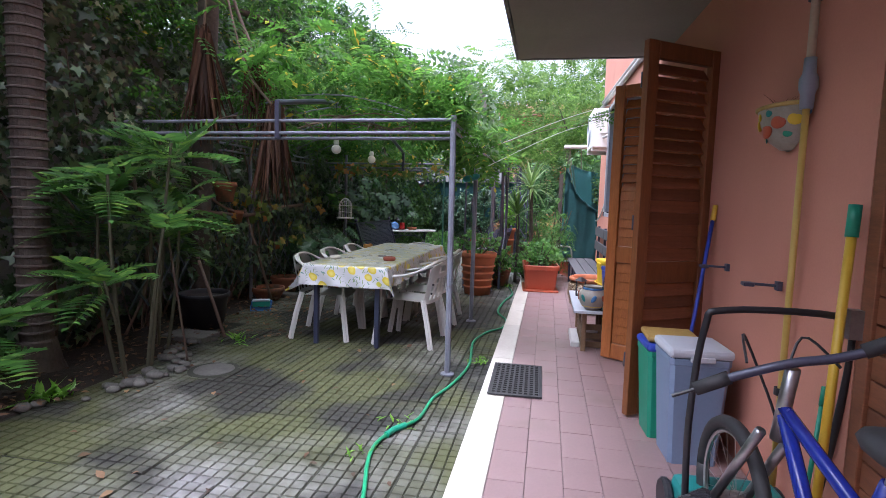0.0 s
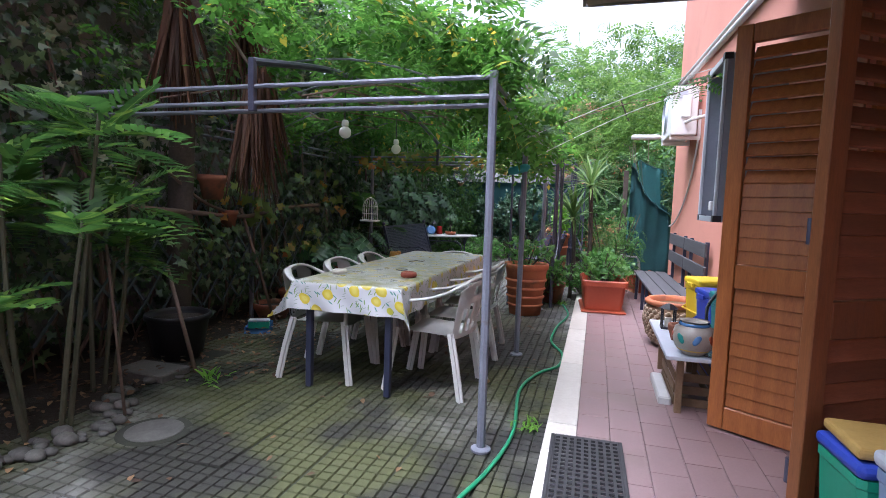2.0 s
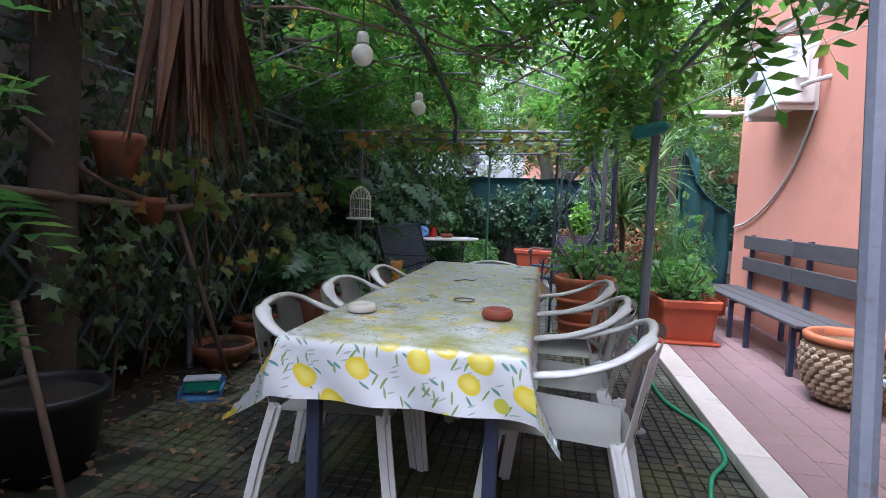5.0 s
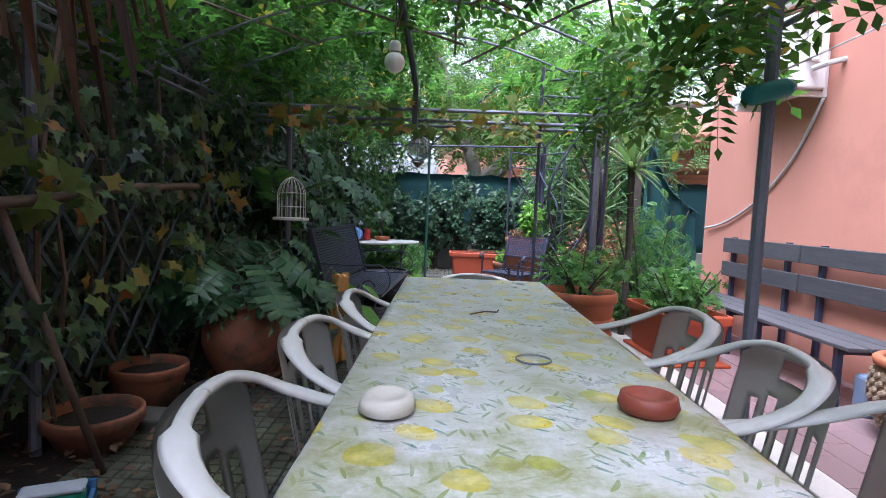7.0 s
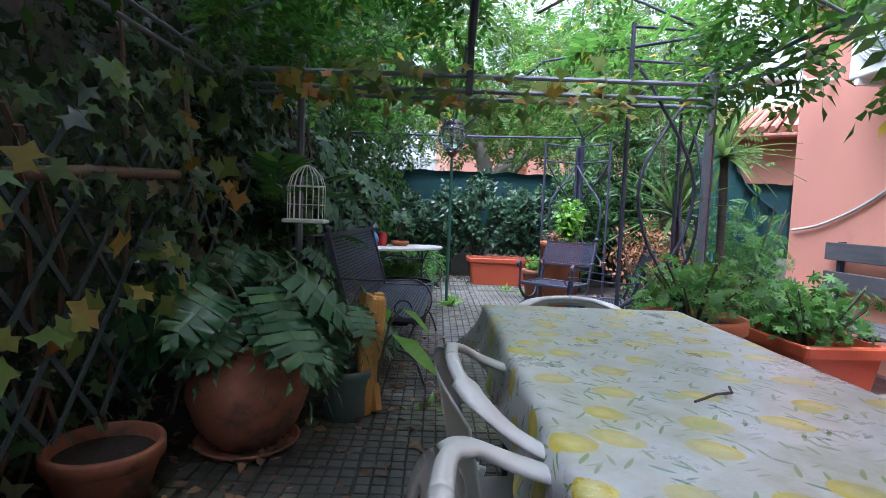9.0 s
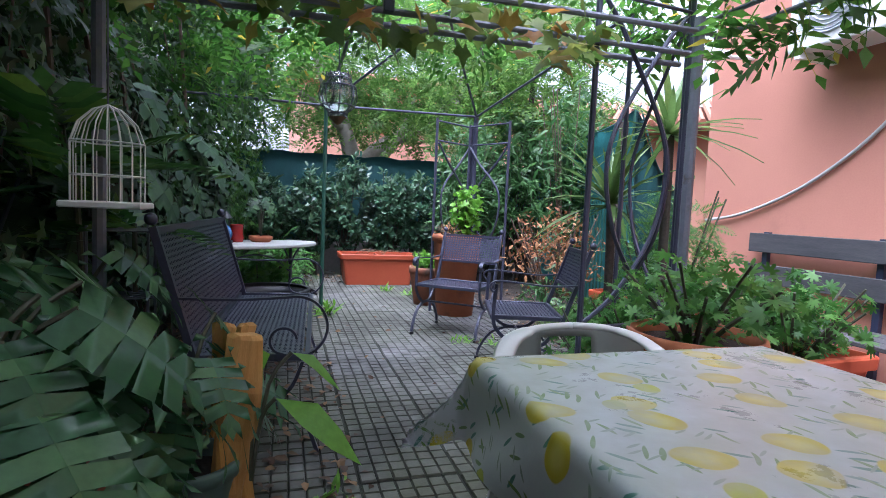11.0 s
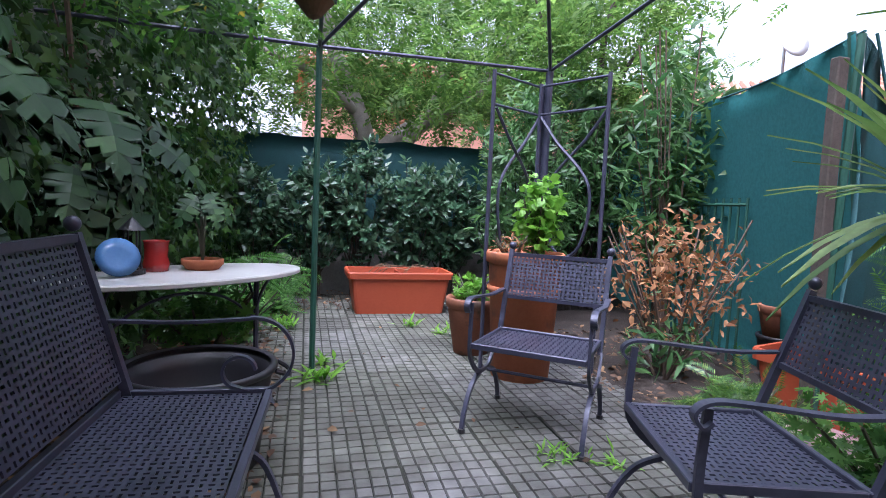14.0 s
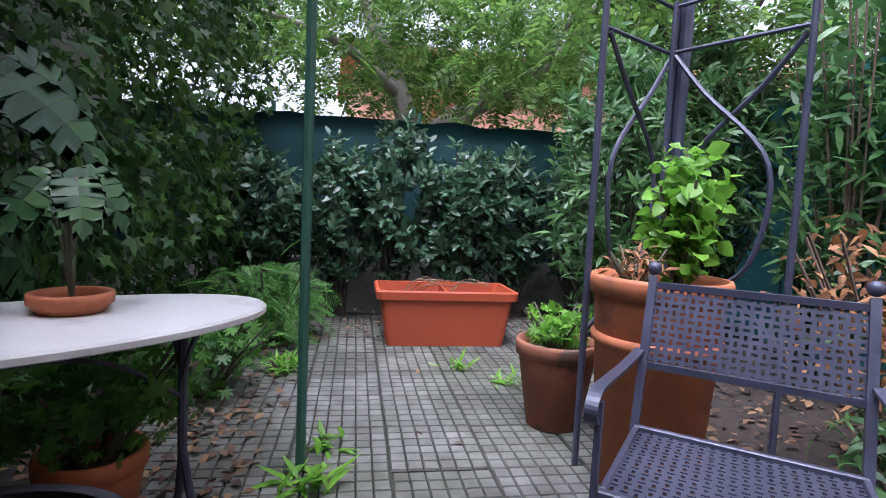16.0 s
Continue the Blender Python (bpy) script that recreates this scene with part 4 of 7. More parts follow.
def plastic_chair(at, turn):
    """A stacking resin armchair, facing +y."""
    t = thing("plastic_chair", "white resin stacking armchair at the garden table", "chair", at, turn, "chairs round the table")
    # seat shell
    bm = bmesh.new()
    n = 10
    g = [[bm.verts.new(((-0.22 + 0.44 * i / n) * (1 - 0.08 * (1 - j / n)), -0.21 + 0.43 * j / n, 0.425 - 0.018 * math.sin(math.pi * i / n) - (0.02 * ((j / n - 0.85) / 0.15) ** 2 if j / n > 0.85 else 0) + 0.012 * (j / n))) for j in range(n + 1)] for i in range(n + 1)]
    for i in range(n):
        for j in range(n):
            bm.faces.new((g[i][j], g[i + 1][j], g[i + 1][j + 1], g[i][j + 1]))
    bmesh.ops.solidify(bm, geom=bm.faces[:], thickness=0.02)
    part("seat", bm, "white_plastic", t, smooth=True)
    # back: a curved rim, a top band with a hand hole and slats
    def bp(u, z):
        return Vector((0.235 * math.sin(u * 1.15) / math.sin(1.15), -0.21 - 0.2 * (z - 0.42) - 0.085 * math.cos(u * 1.15) + 0.085 * math.cos(1.15), z))
    bm = bmesh.new()
    nu, nz = 28, 20
    def top(u):
        return 0.80 - 0.06 * abs(u) ** 2.6
    grid = [[bm.verts.new(bp(-1 + 2 * i / nu, 0.41 + (top(-1 + 2 * i / nu) - 0.41) * j / nz)) for j in range(nz + 1)] for i in range(nu + 1)]
    for i in range(nu):
        for j in range(nz):
            u, s = abs(-1 + 2 * (i + 0.5) / nu), (j + 0.5) / nz
            hole = (0.74 < s < 0.88 and u < 0.3) or (0.12 < s < 0.62 and u < 0.8 and (i % 4) in (1, 2) and s < 0.62 - 0.1 * u)
            if not hole:
                bm.faces.new((grid[i][j], grid[i + 1][j], grid[i + 1][j + 1], grid[i][j + 1]))
    bmesh.ops.solidify(bm, geom=bm.faces[:], thickness=0.016)
    bmesh.ops.delete(bm, geom=[v for v in bm.verts if not v.link_faces], context="VERTS")
    part("backrest", bm, "white_plastic", t, smooth=True)
    side = [(0.0, -0.296, 0.805), (0.11, -0.288, 0.797), (0.2, -0.255, 0.772), (0.252, -0.18, 0.725), (0.275, -0.06, 0.682), (0.285, 0.06, 0.66), (0.283, 0.15, 0.64), (0.272, 0.2, 0.595), (0.262, 0.215, 0.52), (0.25, 0.21, 0.43)]
    for s in (-1, 1):
        c = [Vector((s * p.x, p.y, p.z)) for p in curve(side, 5)]
        bm = bmesh.new()
        rings = []
        for k, p in enumerate(c):
            d = (c[min(k + 1, len(c) - 1)] - c[max(k - 1, 0)]).normalized()
            f = k / (len(c) - 1)
            out = Vector((s, 0, 0)) if f > 0.35 else Vector((s * f / 0.35, -(1 - f / 0.35), 0.0)).normalized()
            out = (out - d * out.dot(d)).normalized()
            up = d.cross(out)
            w, h = (0.016, 0.012) if f < 0.15 else (0.03, 0.011)
            rings.append([bm.verts.new(p + out * w * math.cos(q * math.pi / 4) + up * h * math.sin(q * math.pi / 4)) for q in range(8)])
        for a, b in zip(rings, rings[1:]):
            for q in range(8):
                bm.faces.new((a[q], a[(q + 1) % 8], b[(q + 1) % 8], b[q]))
        bm.faces.new(rings[0]); bm.faces.new(rings[-1][::-1])
        part("armrest", bm, "white_plastic", t, smooth=True)
        for pts, w in (([(s * 0.245, 0.2, 0.45), (s * 0.262, 0.225, 0.25), (s * 0.285, 0.26, 0.0)], 0.05), ([(s * 0.215, -0.2, 0.45), (s * 0.235, -0.25, 0.25), (s * 0.25, -0.3, 0.0)], 0.05)):
            bm = bmesh.new()
            lo, hi = Vector(pts[-1]), Vector(pts[0])
            for e in (0, 1):
                sweep(bm, [hi, Vector(pts[1]), lo], 0.02, flat=(w * (1 - 0.1 * e), 0.014) if e == 0 else (0.014, w * 0.8))
            part("leg", bm, "white_plastic", t, "ribbed resin leg")
    return t


first = plastic_chair((-1.2, 4.84, 0), 82)
for x, y, a in ((-1.21, 5.36, 86), (-1.22, 5.9, 92), (-2.05, 4.84, -84), (-2.03, 5.42, -92), (-2.0, 6.02, -88)):
    copy_thing(first, pose(x, y, 0, 0, 0, a))
copy_thing(first, pose(-1.72, 7.05, 0, 0, 0, 176) @ Matrix.Diagonal((1, 1, 0.92, 1)))

# things on the table
tagged(part("clay_dish", lathe([(0, 0.757), (0.055, 0.757), (0.063, 0.772), (0.058, 0.793), (0.048, 0.796), (0.044, 0.783), (0, 0.78)], 28, at=(-1.465, 4.95)), "red_clay", smooth=True), "upturned dark red clay saucer on the tablecloth", "dish")
bm = lathe([(0, 0.757), (0.07, 0.757), (0.085, 0.762), (0.075, 0.785), (0.045, 0.79), (0.04, 0.783), (0, 0.783)], 28)
bmesh.ops.scale(bm, vec=(0.68, 0.85, 1), verts=bm.verts)
bmesh.ops.translate(bm, vec=(-2.01, 4.9, 0), verts=bm.verts)
tagged(part("white_dish", bm, "cream", smooth=True), "upturned white oval enamel dish on the tablecloth", "dish")
bm = tube([(-1.65 + 0.048 * math.cos(a / 3), 5.3 + 0.048 * math.sin(a / 3), 0.76) for a in range(0, 20)], 0.003, 6)
tagged(part("metal_ring", bm, "pipe", smooth=True), "thin grey metal ring on the tablecloth", "ring")
tagged(part("dry_twig", tube([(-1.8, 5.9, 0.76), (-1.74, 5.93, 0.768), (-1.69, 5.96, 0.762), (-1.68, 5.99, 0.765)], 0.003, 5), "twig"), "small dry twig on the tablecloth", "twig")


# ---- pots ----
def pot(at, r, h, label, mat="terracotta", r0=None, rim=0.03, saucer=True, soil=True, name="flower_pot", group=""):
    t = thing(name, label, "plant pot", at, random.uniform(0, 90), group)
    r0 = r0 or r * 0.68
    z = 0.0
    if saucer:
        part("saucer", lathe([(0, 0), (r0 * 1.15, 0), (r0 * 1.35, 0.03), (r0 * 1.3, 0.033), (r0 * 1.1, 0.012), (0, 0.012)], 28), mat, t, smooth=True)
        z = 0.014
    th = 0.018
    part("body", lathe([(0, z), (r0, z), (r * 0.93, h - rim * 1.6), (r * 0.94, h - rim * 1.5), (r, h - rim * 1.4), (r * 1.01, h - rim * 0.3), (r * 0.99, h), (r - th, h), (r - th * 1.2, h - rim), (r - th * 1.5, h - 0.07), (0, h - 0.075)], 32), mat, t, smooth=True)
    if soil:
        part("potting_soil", lathe([(0, h - 0.045), (r - th * 1.6, h - 0.05), (r - th * 1.8, h - 0.068), (0, h - 0.068)], 20), "soil", t)
    return t


def trough(at, w, d, h, turn, label, compartments=0, saucer=False):
    t = thing("planter_trough", label, "planter", at, turn, "plastic troughs")
    bm = bmesh.new()
    def ring(sx, sy, z, c=0.04):
        x, y = w / 2 * sx, d / 2 * sy
        P = []
        for cx, cy, a in ((x - c, y - c, 0), (-x + c, y - c, 90), (-x + c, -y + c, 180), (x - c, -y + c, 270)):
            for q in range(4):
                P.append(bm.verts.new((cx + c * math.cos(radians(a + q * 30)), cy + c * math.sin(radians(a + q * 30)), z)))
        return P
    R = [ring(0.84, 0.8, 0.0), ring(0.94, 0.92, h - 0.07), ring(1.0, 1.0, h - 0.065), ring(1.01, 1.01, h - 0.01), ring(0.995, 0.99, h), ring(0.95, 0.9, h), ring(0.93, 0.88, h - 0.05), ring(0.86, 0.8, h - 0.2)]
    for a, b in zip(R, R[1:]):
        for k in range(16):
            bm.faces.new((a[k], a[(k + 1) % 16], b[(k + 1) % 16], b[k]))
    bm.faces.new(R[0][::-1]); bm.faces.new(R[-1])
    part("body", bm, "plastic_orange", t, smooth=False)
    for k in range(compartments):
        x = -w / 2 + w * (k + 1) / (compartments + 1)
        part("divider", box(x - 0.008, x + 0.008, -d * 0.44, d * 0.44, h - 0.16, h - 0.015), "plastic_orange", t)
    part("potting_soil", box(-w * 0.42, w * 0.42, -d * 0.39, d * 0.39, h - 0.19, h - 0.15), "soil", t)
    if saucer:
        part("tray", box(-w * 0.5, w * 0.5, -d * 0.5, d * 0.5, -0.03, -0.003, bevel=0.012, seg=2), "plastic_orange", t)
    return t


trough((-1.3, 13.34, 0), 1.06, 0.52, 0.42, 0, "empty terracotta-coloured plastic trough with dry twigs", 1)
trough((-0.02, 8.14, 0.092), 0.52, 0.78, 0.36, 4, "orange plastic trough with leafy green plants on its tray", 0, True)
trough((0.5, 9.98, 0.06), 0.85, 0.36, 0.32, -74, "orange plastic trough in the soil bed", 0, True)
tall = pot((-0.84, 11.14, 0), 0.255, 0.82, "tall terracotta pot with basil and dry herbs", "terracotta", 0.19, 0.05, False)
part("band", lathe([(0.222, 0.55), (0.237, 0.56), (0.242, 0.59), (0.225, 0.6)], 32), "terracotta", tall, smooth=True)
pot((-1.0, 11.72, 0), 0.2, 0.42, "terracotta pot with green herbs", "terracotta_old", 0.13, 0.05, False)
striped = pot((-0.92, 7.7, 0), 0.265, 0.62, "large ribbed terracotta pot with green plant", "terracotta", 0.19, 0.05, False)
for z in (0.12, 0.22, 0.32, 0.42):
    part("rib", lathe([(0.185 + 0.12 * z, z - 0.02), (0.207 + 0.12 * z, z), (0.185 + 0.13 * z, z + 0.02)], 32), "terracotta", striped, smooth=True)
pot((-3.5, 6.25, 0.0), 0.21, 0.17, "wide terracotta bowl on the paving", "terracotta_old", 0.14, 0.04, False)
pot((-3.52, 6.75, 0.0), 0.2, 0.24, "terracotta pot with bare stems", "terracotta_old", 0.13, 0.04, False)
M["pot_green"] = surface("grey_green_plastic", (0.1, 0.16, 0.14), (0.14, 0.21, 0.18), 4, 60, 0.5)
pot((-2.8, 7.68, 0.0), 0.15, 0.27, "grey-green plastic pot beside the urn", "pot_green", 0.11, 0.03, False)
pot((-3.36, 4.72, 0.0), 0.25, 0.36, "large black plastic nursery pot with dry stems", "black_plastic", 0.18, 0.03, False)
pot((-2.75, 10.95, 0.0), 0.15, 0.28, "terracotta pot with fern under the marble table", "terracotta", 0.1, 0.04, False)
pot((-0.66, 8.62, 0), 0.17, 0.28, "broken terracotta pot under geranium", "terracotta_old", 0.12, 0.04, False)
pot((0.7, 9.5, 0.065), 0.15, 0.3, "terracotta pot beside the bench", "terracotta", 0.12, 0.04, False)

urn = thing("clay_urn", "round-bellied terracotta urn with philodendron", "plant pot", (-3.19, 7.3, 0))
part("saucer", lathe([(0, 0), (0.2, 0), (0.24, 0.035), (0.225, 0.035), (0.19, 0.015), (0, 0.015)], 32), "terracotta_old", urn, smooth=True)
part("body", lathe([(0, 0.017), (0.15, 0.017), (0.23, 0.12), (0.275, 0.25), (0.265, 0.36), (0.2, 0.44), (0.175, 0.455), (0.185, 0.475), (0.22, 0.5), (0.2, 0.51), (0.165, 0.47), (0.16, 0.42), (0, 0.42)], 40), "terracotta_old", urn, smooth=True)


# ---- iron bench, marble table, iron chairs ----
def perforated(bm, P, Q, R, nu, nv, t=0.004):
    """A woven metal panel with alternate holes between corner P and edge vectors Q, R."""
    P, Q, R = Vector(P), Vector(Q), Vector(R)
    nrm = Q.cross(R).normalized() * t / 2
    def node(u, v):
        p = P + Q * u + R * v
        return bm.verts.new(p + nrm), bm.verts.new(p - nrm)
    edge = [[node(i / nu, j / nv) for j in range(nv + 1)] for i in range(nu + 1)]
    for i in range(nu):
        for j in range(nv):
            a, b = (0.16, 0.32) if (i + j) % 2 else (0.32, 0.16)
            o = [edge[i][j], edge[i + 1][j], edge[i + 1][j + 1], edge[i][j + 1]]
            h = [node((i + a) / nu, (j + b) / nv), node((i + 1 - a) / nu, (j + b) / nv), node((i + 1 - a) / nu, (j + 1 - b) / nv), node((i + a) / nu, (j + 1 - b) / nv)]
            for k in range(4):
                m = (k + 1) % 4
                bm.faces.new((o[k][0], o[m][0], h[m][0], h[k][0]))
                bm.faces.new((o[m][1], o[k][1], h[k][1], h[m][1]))
                bm.faces.new((h[k][0], h[m][0], h[m][1], h[k][1]))


def iron_bench():
    t = thing("iron_bench", "dark blue-grey woven metal garden bench with scroll arms", "bench", (-2.39, 9.03, 0), -3)
    L = 0.79
    bm = bmesh.new()
    perforated(bm, (-0.46, -L + 0.02, 0.42), (0.44, 0, 0.0), (0, 2 * L - 0.04, 0), 19, 64)
    part("seat", bm, "dark_metal", t, "woven metal seat")
    bm = bmesh.new()
    perforated(bm, (-0.465, -L + 0.02, 0.47), (-0.135, 0, 0.455), (0, 2 * L - 0.04, 0), 20, 64)
    part("backrest", bm, "dark_metal", t, "woven metal backrest")
    for y in (-L, L):
        part("seat_rail", box(-0.48, 0.0, y - 0.012, y + 0.012, 0.405, 0.435, bevel=0.003), "dark_metal", t)
        part("back_post", tube([(-0.44, y, 0.38), (-0.605, y, 0.955)], 0.016, 8, flat=(0.03, 0.03)), "dark_metal", t)
        bm = bmesh.new()
        bmesh.ops.create_uvsphere(bm, u_segments=12, v_segments=8, radius=0.026)
        bmesh.ops.translate(bm, verts=bm.verts, vec=(-0.612, y, 0.985))
        part("finial", bm, "dark_metal", t, smooth=True)
        a = [(-0.53, y, 0.67), (-0.3, y, 0.665), (-0.1, y, 0.675)] + [(-0.05 + 0.13 * math.sin(radians(q)), y, 0.55 + 0.13 * math.cos(radians(q))) for q in range(0, 200, 20)] + [(-0.1 + 0.055 * math.sin(radians(q)), y, 0.49 + 0.055 * math.cos(radians(q))) for q in range(190, 470, 28)]
        part("arm_scroll", tube(curve(a, 3), 0.01, 6, flat=(0.026, 0.01)), "dark_metal", t)
        leg = [(-0.42, y, 0.4), (-0.36, y, 0.27), (-0.22, y, 0.22), (-0.08, y, 0.27), (-0.02, y, 0.4)]
        part("leg_bow", tube(curve(leg, 5), 0.011, 6, flat=(0.024, 0.014)), "dark_metal", t)
        for s, e in ((-0.3, -0.5), (-0.14, 0.05)):
            part("leg", tube(curve([(s, y, 0.225), ((s + e) / 2 + 0.3 * (e - s) * 0.4, y, 0.17), (e, y, 0.0)], 5), 0.012, 6, flat=(0.026, 0.016)), "dark_metal", t)
    part("front_rail", box(-0.012, 0.012, -L + 0.013, L - 0.013, 0.402, 0.432, bevel=0.003), "dark_metal", t)
    part("rear_rail", box(-0.49, -0.466, -L + 0.013, L - 0.013, 0.41, 0.44, bevel=0.003), "dark_metal", t)
    part("top_rail", tube([(-0.602, -L, 0.94), (-0.602, L, 0.94)], 0.013, 8, flat=(0.026, 0.026)), "dark_metal", t)


iron_bench()


def iron_chair(at, turn):
    """A woven metal armchair, facing +y."""
    t = thing("iron_chair", "dark blue-grey woven metal garden armchair with bowed legs", "chair", at, turn, "iron armchairs")
    W = 0.265
    bm = bmesh.new()
    perforated(bm, (-W, -0.21, 0.42), (2 * W, 0, 0), (0, 0.42, 0.012), 20, 18)
    part("seat", bm, "dark_metal", t, "woven metal seat")
    for x0, x1, y0, y1 in ((-W - 0.012, W + 0.012, -0.225, -0.205), (-W - 0.012, W + 0.012, 0.212, 0.232), (-W - 0.012, -W + 0.006, -0.203, 0.21), (W - 0.006, W + 0.012, -0.203, 0.21)):
        part("seat_rail", box(x0, x1, y0, y1, 0.408, 0.436, bevel=0.003), "dark_metal", t)
    bm = bmesh.new()
    perforated(bm, (-W, -0.288, 0.6), (2 * W, 0, 0), (0, -0.075, 0.23), 22, 11)
    part("backrest", bm, "dark_metal", t, "woven metal backrest")
    for z, y in ((0.6, -0.288), (0.835, -0.364)):
        part("back_rail", tube([(-W, y, z), (W, y, z)], 0.01, 6, flat=(0.022, 0.02)), "dark_metal", t)
    for s in (-1, 1):
        part("back_post", tube([(s * (W + 0.01), -0.2, 0.36), (s * (W + 0.01), -0.37, 0.86)], 0.012, 8, flat=(0.024, 0.024)), "dark_metal", t)
        bm = bmesh.new()
        bmesh.ops.create_uvsphere(bm, u_segments=12, v_segments=8, radius=0.022)
        bmesh.ops.translate(bm, verts=bm.verts, vec=(s * (W + 0.01), -0.378, 0.885))
        part("finial", bm, "dark_metal", t, smooth=True)
        x = s * (W + 0.022)
        arm = [(x, -0.295, 0.64), (x * 1.04, -0.12, 0.63), (x * 1.04, 0.08, 0.645), (x * 1.04, 0.2, 0.65), (x * 1.04, 0.245, 0.62), (x * 1.04, 0.225, 0.585), (x * 1.04, 0.2, 0.6)]
        part("armrest", tube(curve(arm, 5), 0.01, 6, flat=(0.03, 0.009)), "dark_metal", t)
        front = [(x, 0.205, 0.63), (x, 0.215, 0.46), (x, 0.2, 0.36), (x, 0.1, 0.265), (x, 0.0, 0.245), (x, -0.1, 0.265), (x, -0.19, 0.37)]
        part("side_bow", tube(curve(front, 5), 0.01, 6, flat=(0.022, 0.014)), "dark_metal", t)
        for e in (-1, 1):
            leg = [(x, e * 0.05, 0.247), (x, e * 0.17, 0.2), (x, e * 0.25, 0.09), (x, e * 0.27, 0.012)]
            part("leg", tube(curve(leg, 5), 0.011, 6, flat=(0.022, 0.016)), "dark_metal", t)
            part("foot", lathe([(0, 0), (0.018, 0), (0.018, 0.02), (0, 0.024)], 10, at=(x, e * 0.27)), "black_plastic", t)
    part("stretcher", tube([(-W, 0, 0.25), (W, 0, 0.25)], 0.009, 6), "dark_metal", t)
    return t


ch = iron_chair((-1.09, 10.34, 0), 141)
copy_thing(ch, pose(-1.0, 9.18, 0, 0, 0, 73))

mt = thing("marble_table", "oval white marble bistro table on wrought-iron legs", "table", (-2.79, 10.68, 0), 37)
bm = lathe([(0, 0.695), (0.97, 0.695), (1.0, 0.7), (1.0, 0.715), (0.985, 0.722), (0, 0.722)], 48)
bmesh.ops.scale(bm, vec=(0.62, 0.31, 1), verts=bm.verts)
part("tabletop", bm, "white_stone_top", mt)
for s in (-1, 1):
    part("pillar", tube([(s * 0.38, 0, 0.69), (s * 0.38, 0, 0.28)], 0.014, 8), "dark_metal", mt)
    for e in (-1, 1):
        part("leg", tube(curve([(s * 0.38, 0, 0.3), (s * 0.39, e * 0.05, 0.14), (s * 0.4, e * 0.14, 0.0)], 5), 0.013, 8), "dark_metal", mt)
        part("bracket", tube(curve([(s * 0.38, 0, 0.5), (s * 0.38, e * 0.05, 0.6), (s * 0.38, e * 0.13, 0.69)], 4), 0.009, 6), "dark_metal", mt)
part("stretcher", tube(curve([(-0.38, 0, 0.45), (-0.2, 0, 0.58), (0, 0, 0.62), (0.2, 0, 0.58), (0.38, 0, 0.45)], 4), 0.008, 6), "dark_metal", mt)
pot((-2.74, 10.82, 0.725), 0.1, 0.05, "shallow terracotta bowl on the marble table", "terracotta", 0.08, 0.02, False)
tagged(part("red_jar", lathe([(0, 0.724), (0.055, 0.724), (0.06, 0.76), (0.052, 0.79), (0.055, 0.86), (0.06, 0.87), (0.045, 0.87), (0.04, 0.8), (0, 0.8)], 24, at=(-2.93, 10.72)), "red_glaze", smooth=True), "red and clay glazed jar on the marble table", "jar")
bm = lathe([(0, 0), (0.045, 0.0), (0.084, 0.016), (0.088, 0.018), (0.045, 0.007), (0, 0.005)], 28)
bmesh.ops.rotate(bm, verts=bm.verts, cent=(0, 0, 0), matrix=Matrix.Rotation(radians(68), 3, "Y") )
bmesh.ops.rotate(bm, verts=bm.verts, cent=(0, 0, 0), matrix=Matrix.Rotation(radians(-60), 3, "Z"))
bmesh.ops.translate(bm, verts=bm.verts, vec=(-3.03, 10.5, 0.804))
tagged(part("blue_plate", bm, "blue_glaze", smooth=True), "blue glazed plate leaning on the marble table", "plate")
lt = thing("table_lantern", "small black metal lantern on the marble table", "lantern", (-3.0, 10.6, 0.724))
part("base", lathe([(0, 0), (0.055, 0), (0.055, 0.02), (0, 0.02)], 16), "black_plastic", lt)
for k in range(4):
    a = math.pi / 4 + k * math.pi / 2
    part("post", tube([(0.04 * math.cos(a), 0.04 * math.sin(a), 0.02), (0.035 * math.cos(a), 0.035 * math.sin(a), 0.2)], 0.005, 5), "black_plastic", lt)
part("roof", lathe([(0, 0.26), (0.02, 0.24), (0.055, 0.2), (0, 0.2)], 16), "black_plastic", lt)
tub = thing("black_tub", "empty black plastic tub beside the bench", "tub", (-2.64, 10.19, 0))
tub.scale = (1.05, 1.05, 1.25)
part("body", lathe([(0, 0), (0.22, 0), (0.27, 0.31), (0.262, 0.31), (0.25, 0.26), (0.21, 0.02), (0, 0.02)], 36), "black_plastic", tub, smooth=True)
part("rim", lathe([(0.262, 0.312), (0.285, 0.312), (0.29, 0.325), (0.28, 0.335), (0.262, 0.33)], 36), "black_plastic", tub, "rolled black rim", smooth=True)
for s in (-1, 1):
    part("handle", tube(curve([(0.285 * s, -0.07, 0.318), (0.33 * s, -0.04, 0.3), (0.33 * s, 0.04, 0.3), (0.285 * s, 0.07, 0.318)], 4), 0.009, 6), "black_plastic", tub)


# ---- foliage, large masses ----
def ivy_line(y):
    return -3.78 if y < 8.5 else -3.78 + (y - 8.5) * 0.115


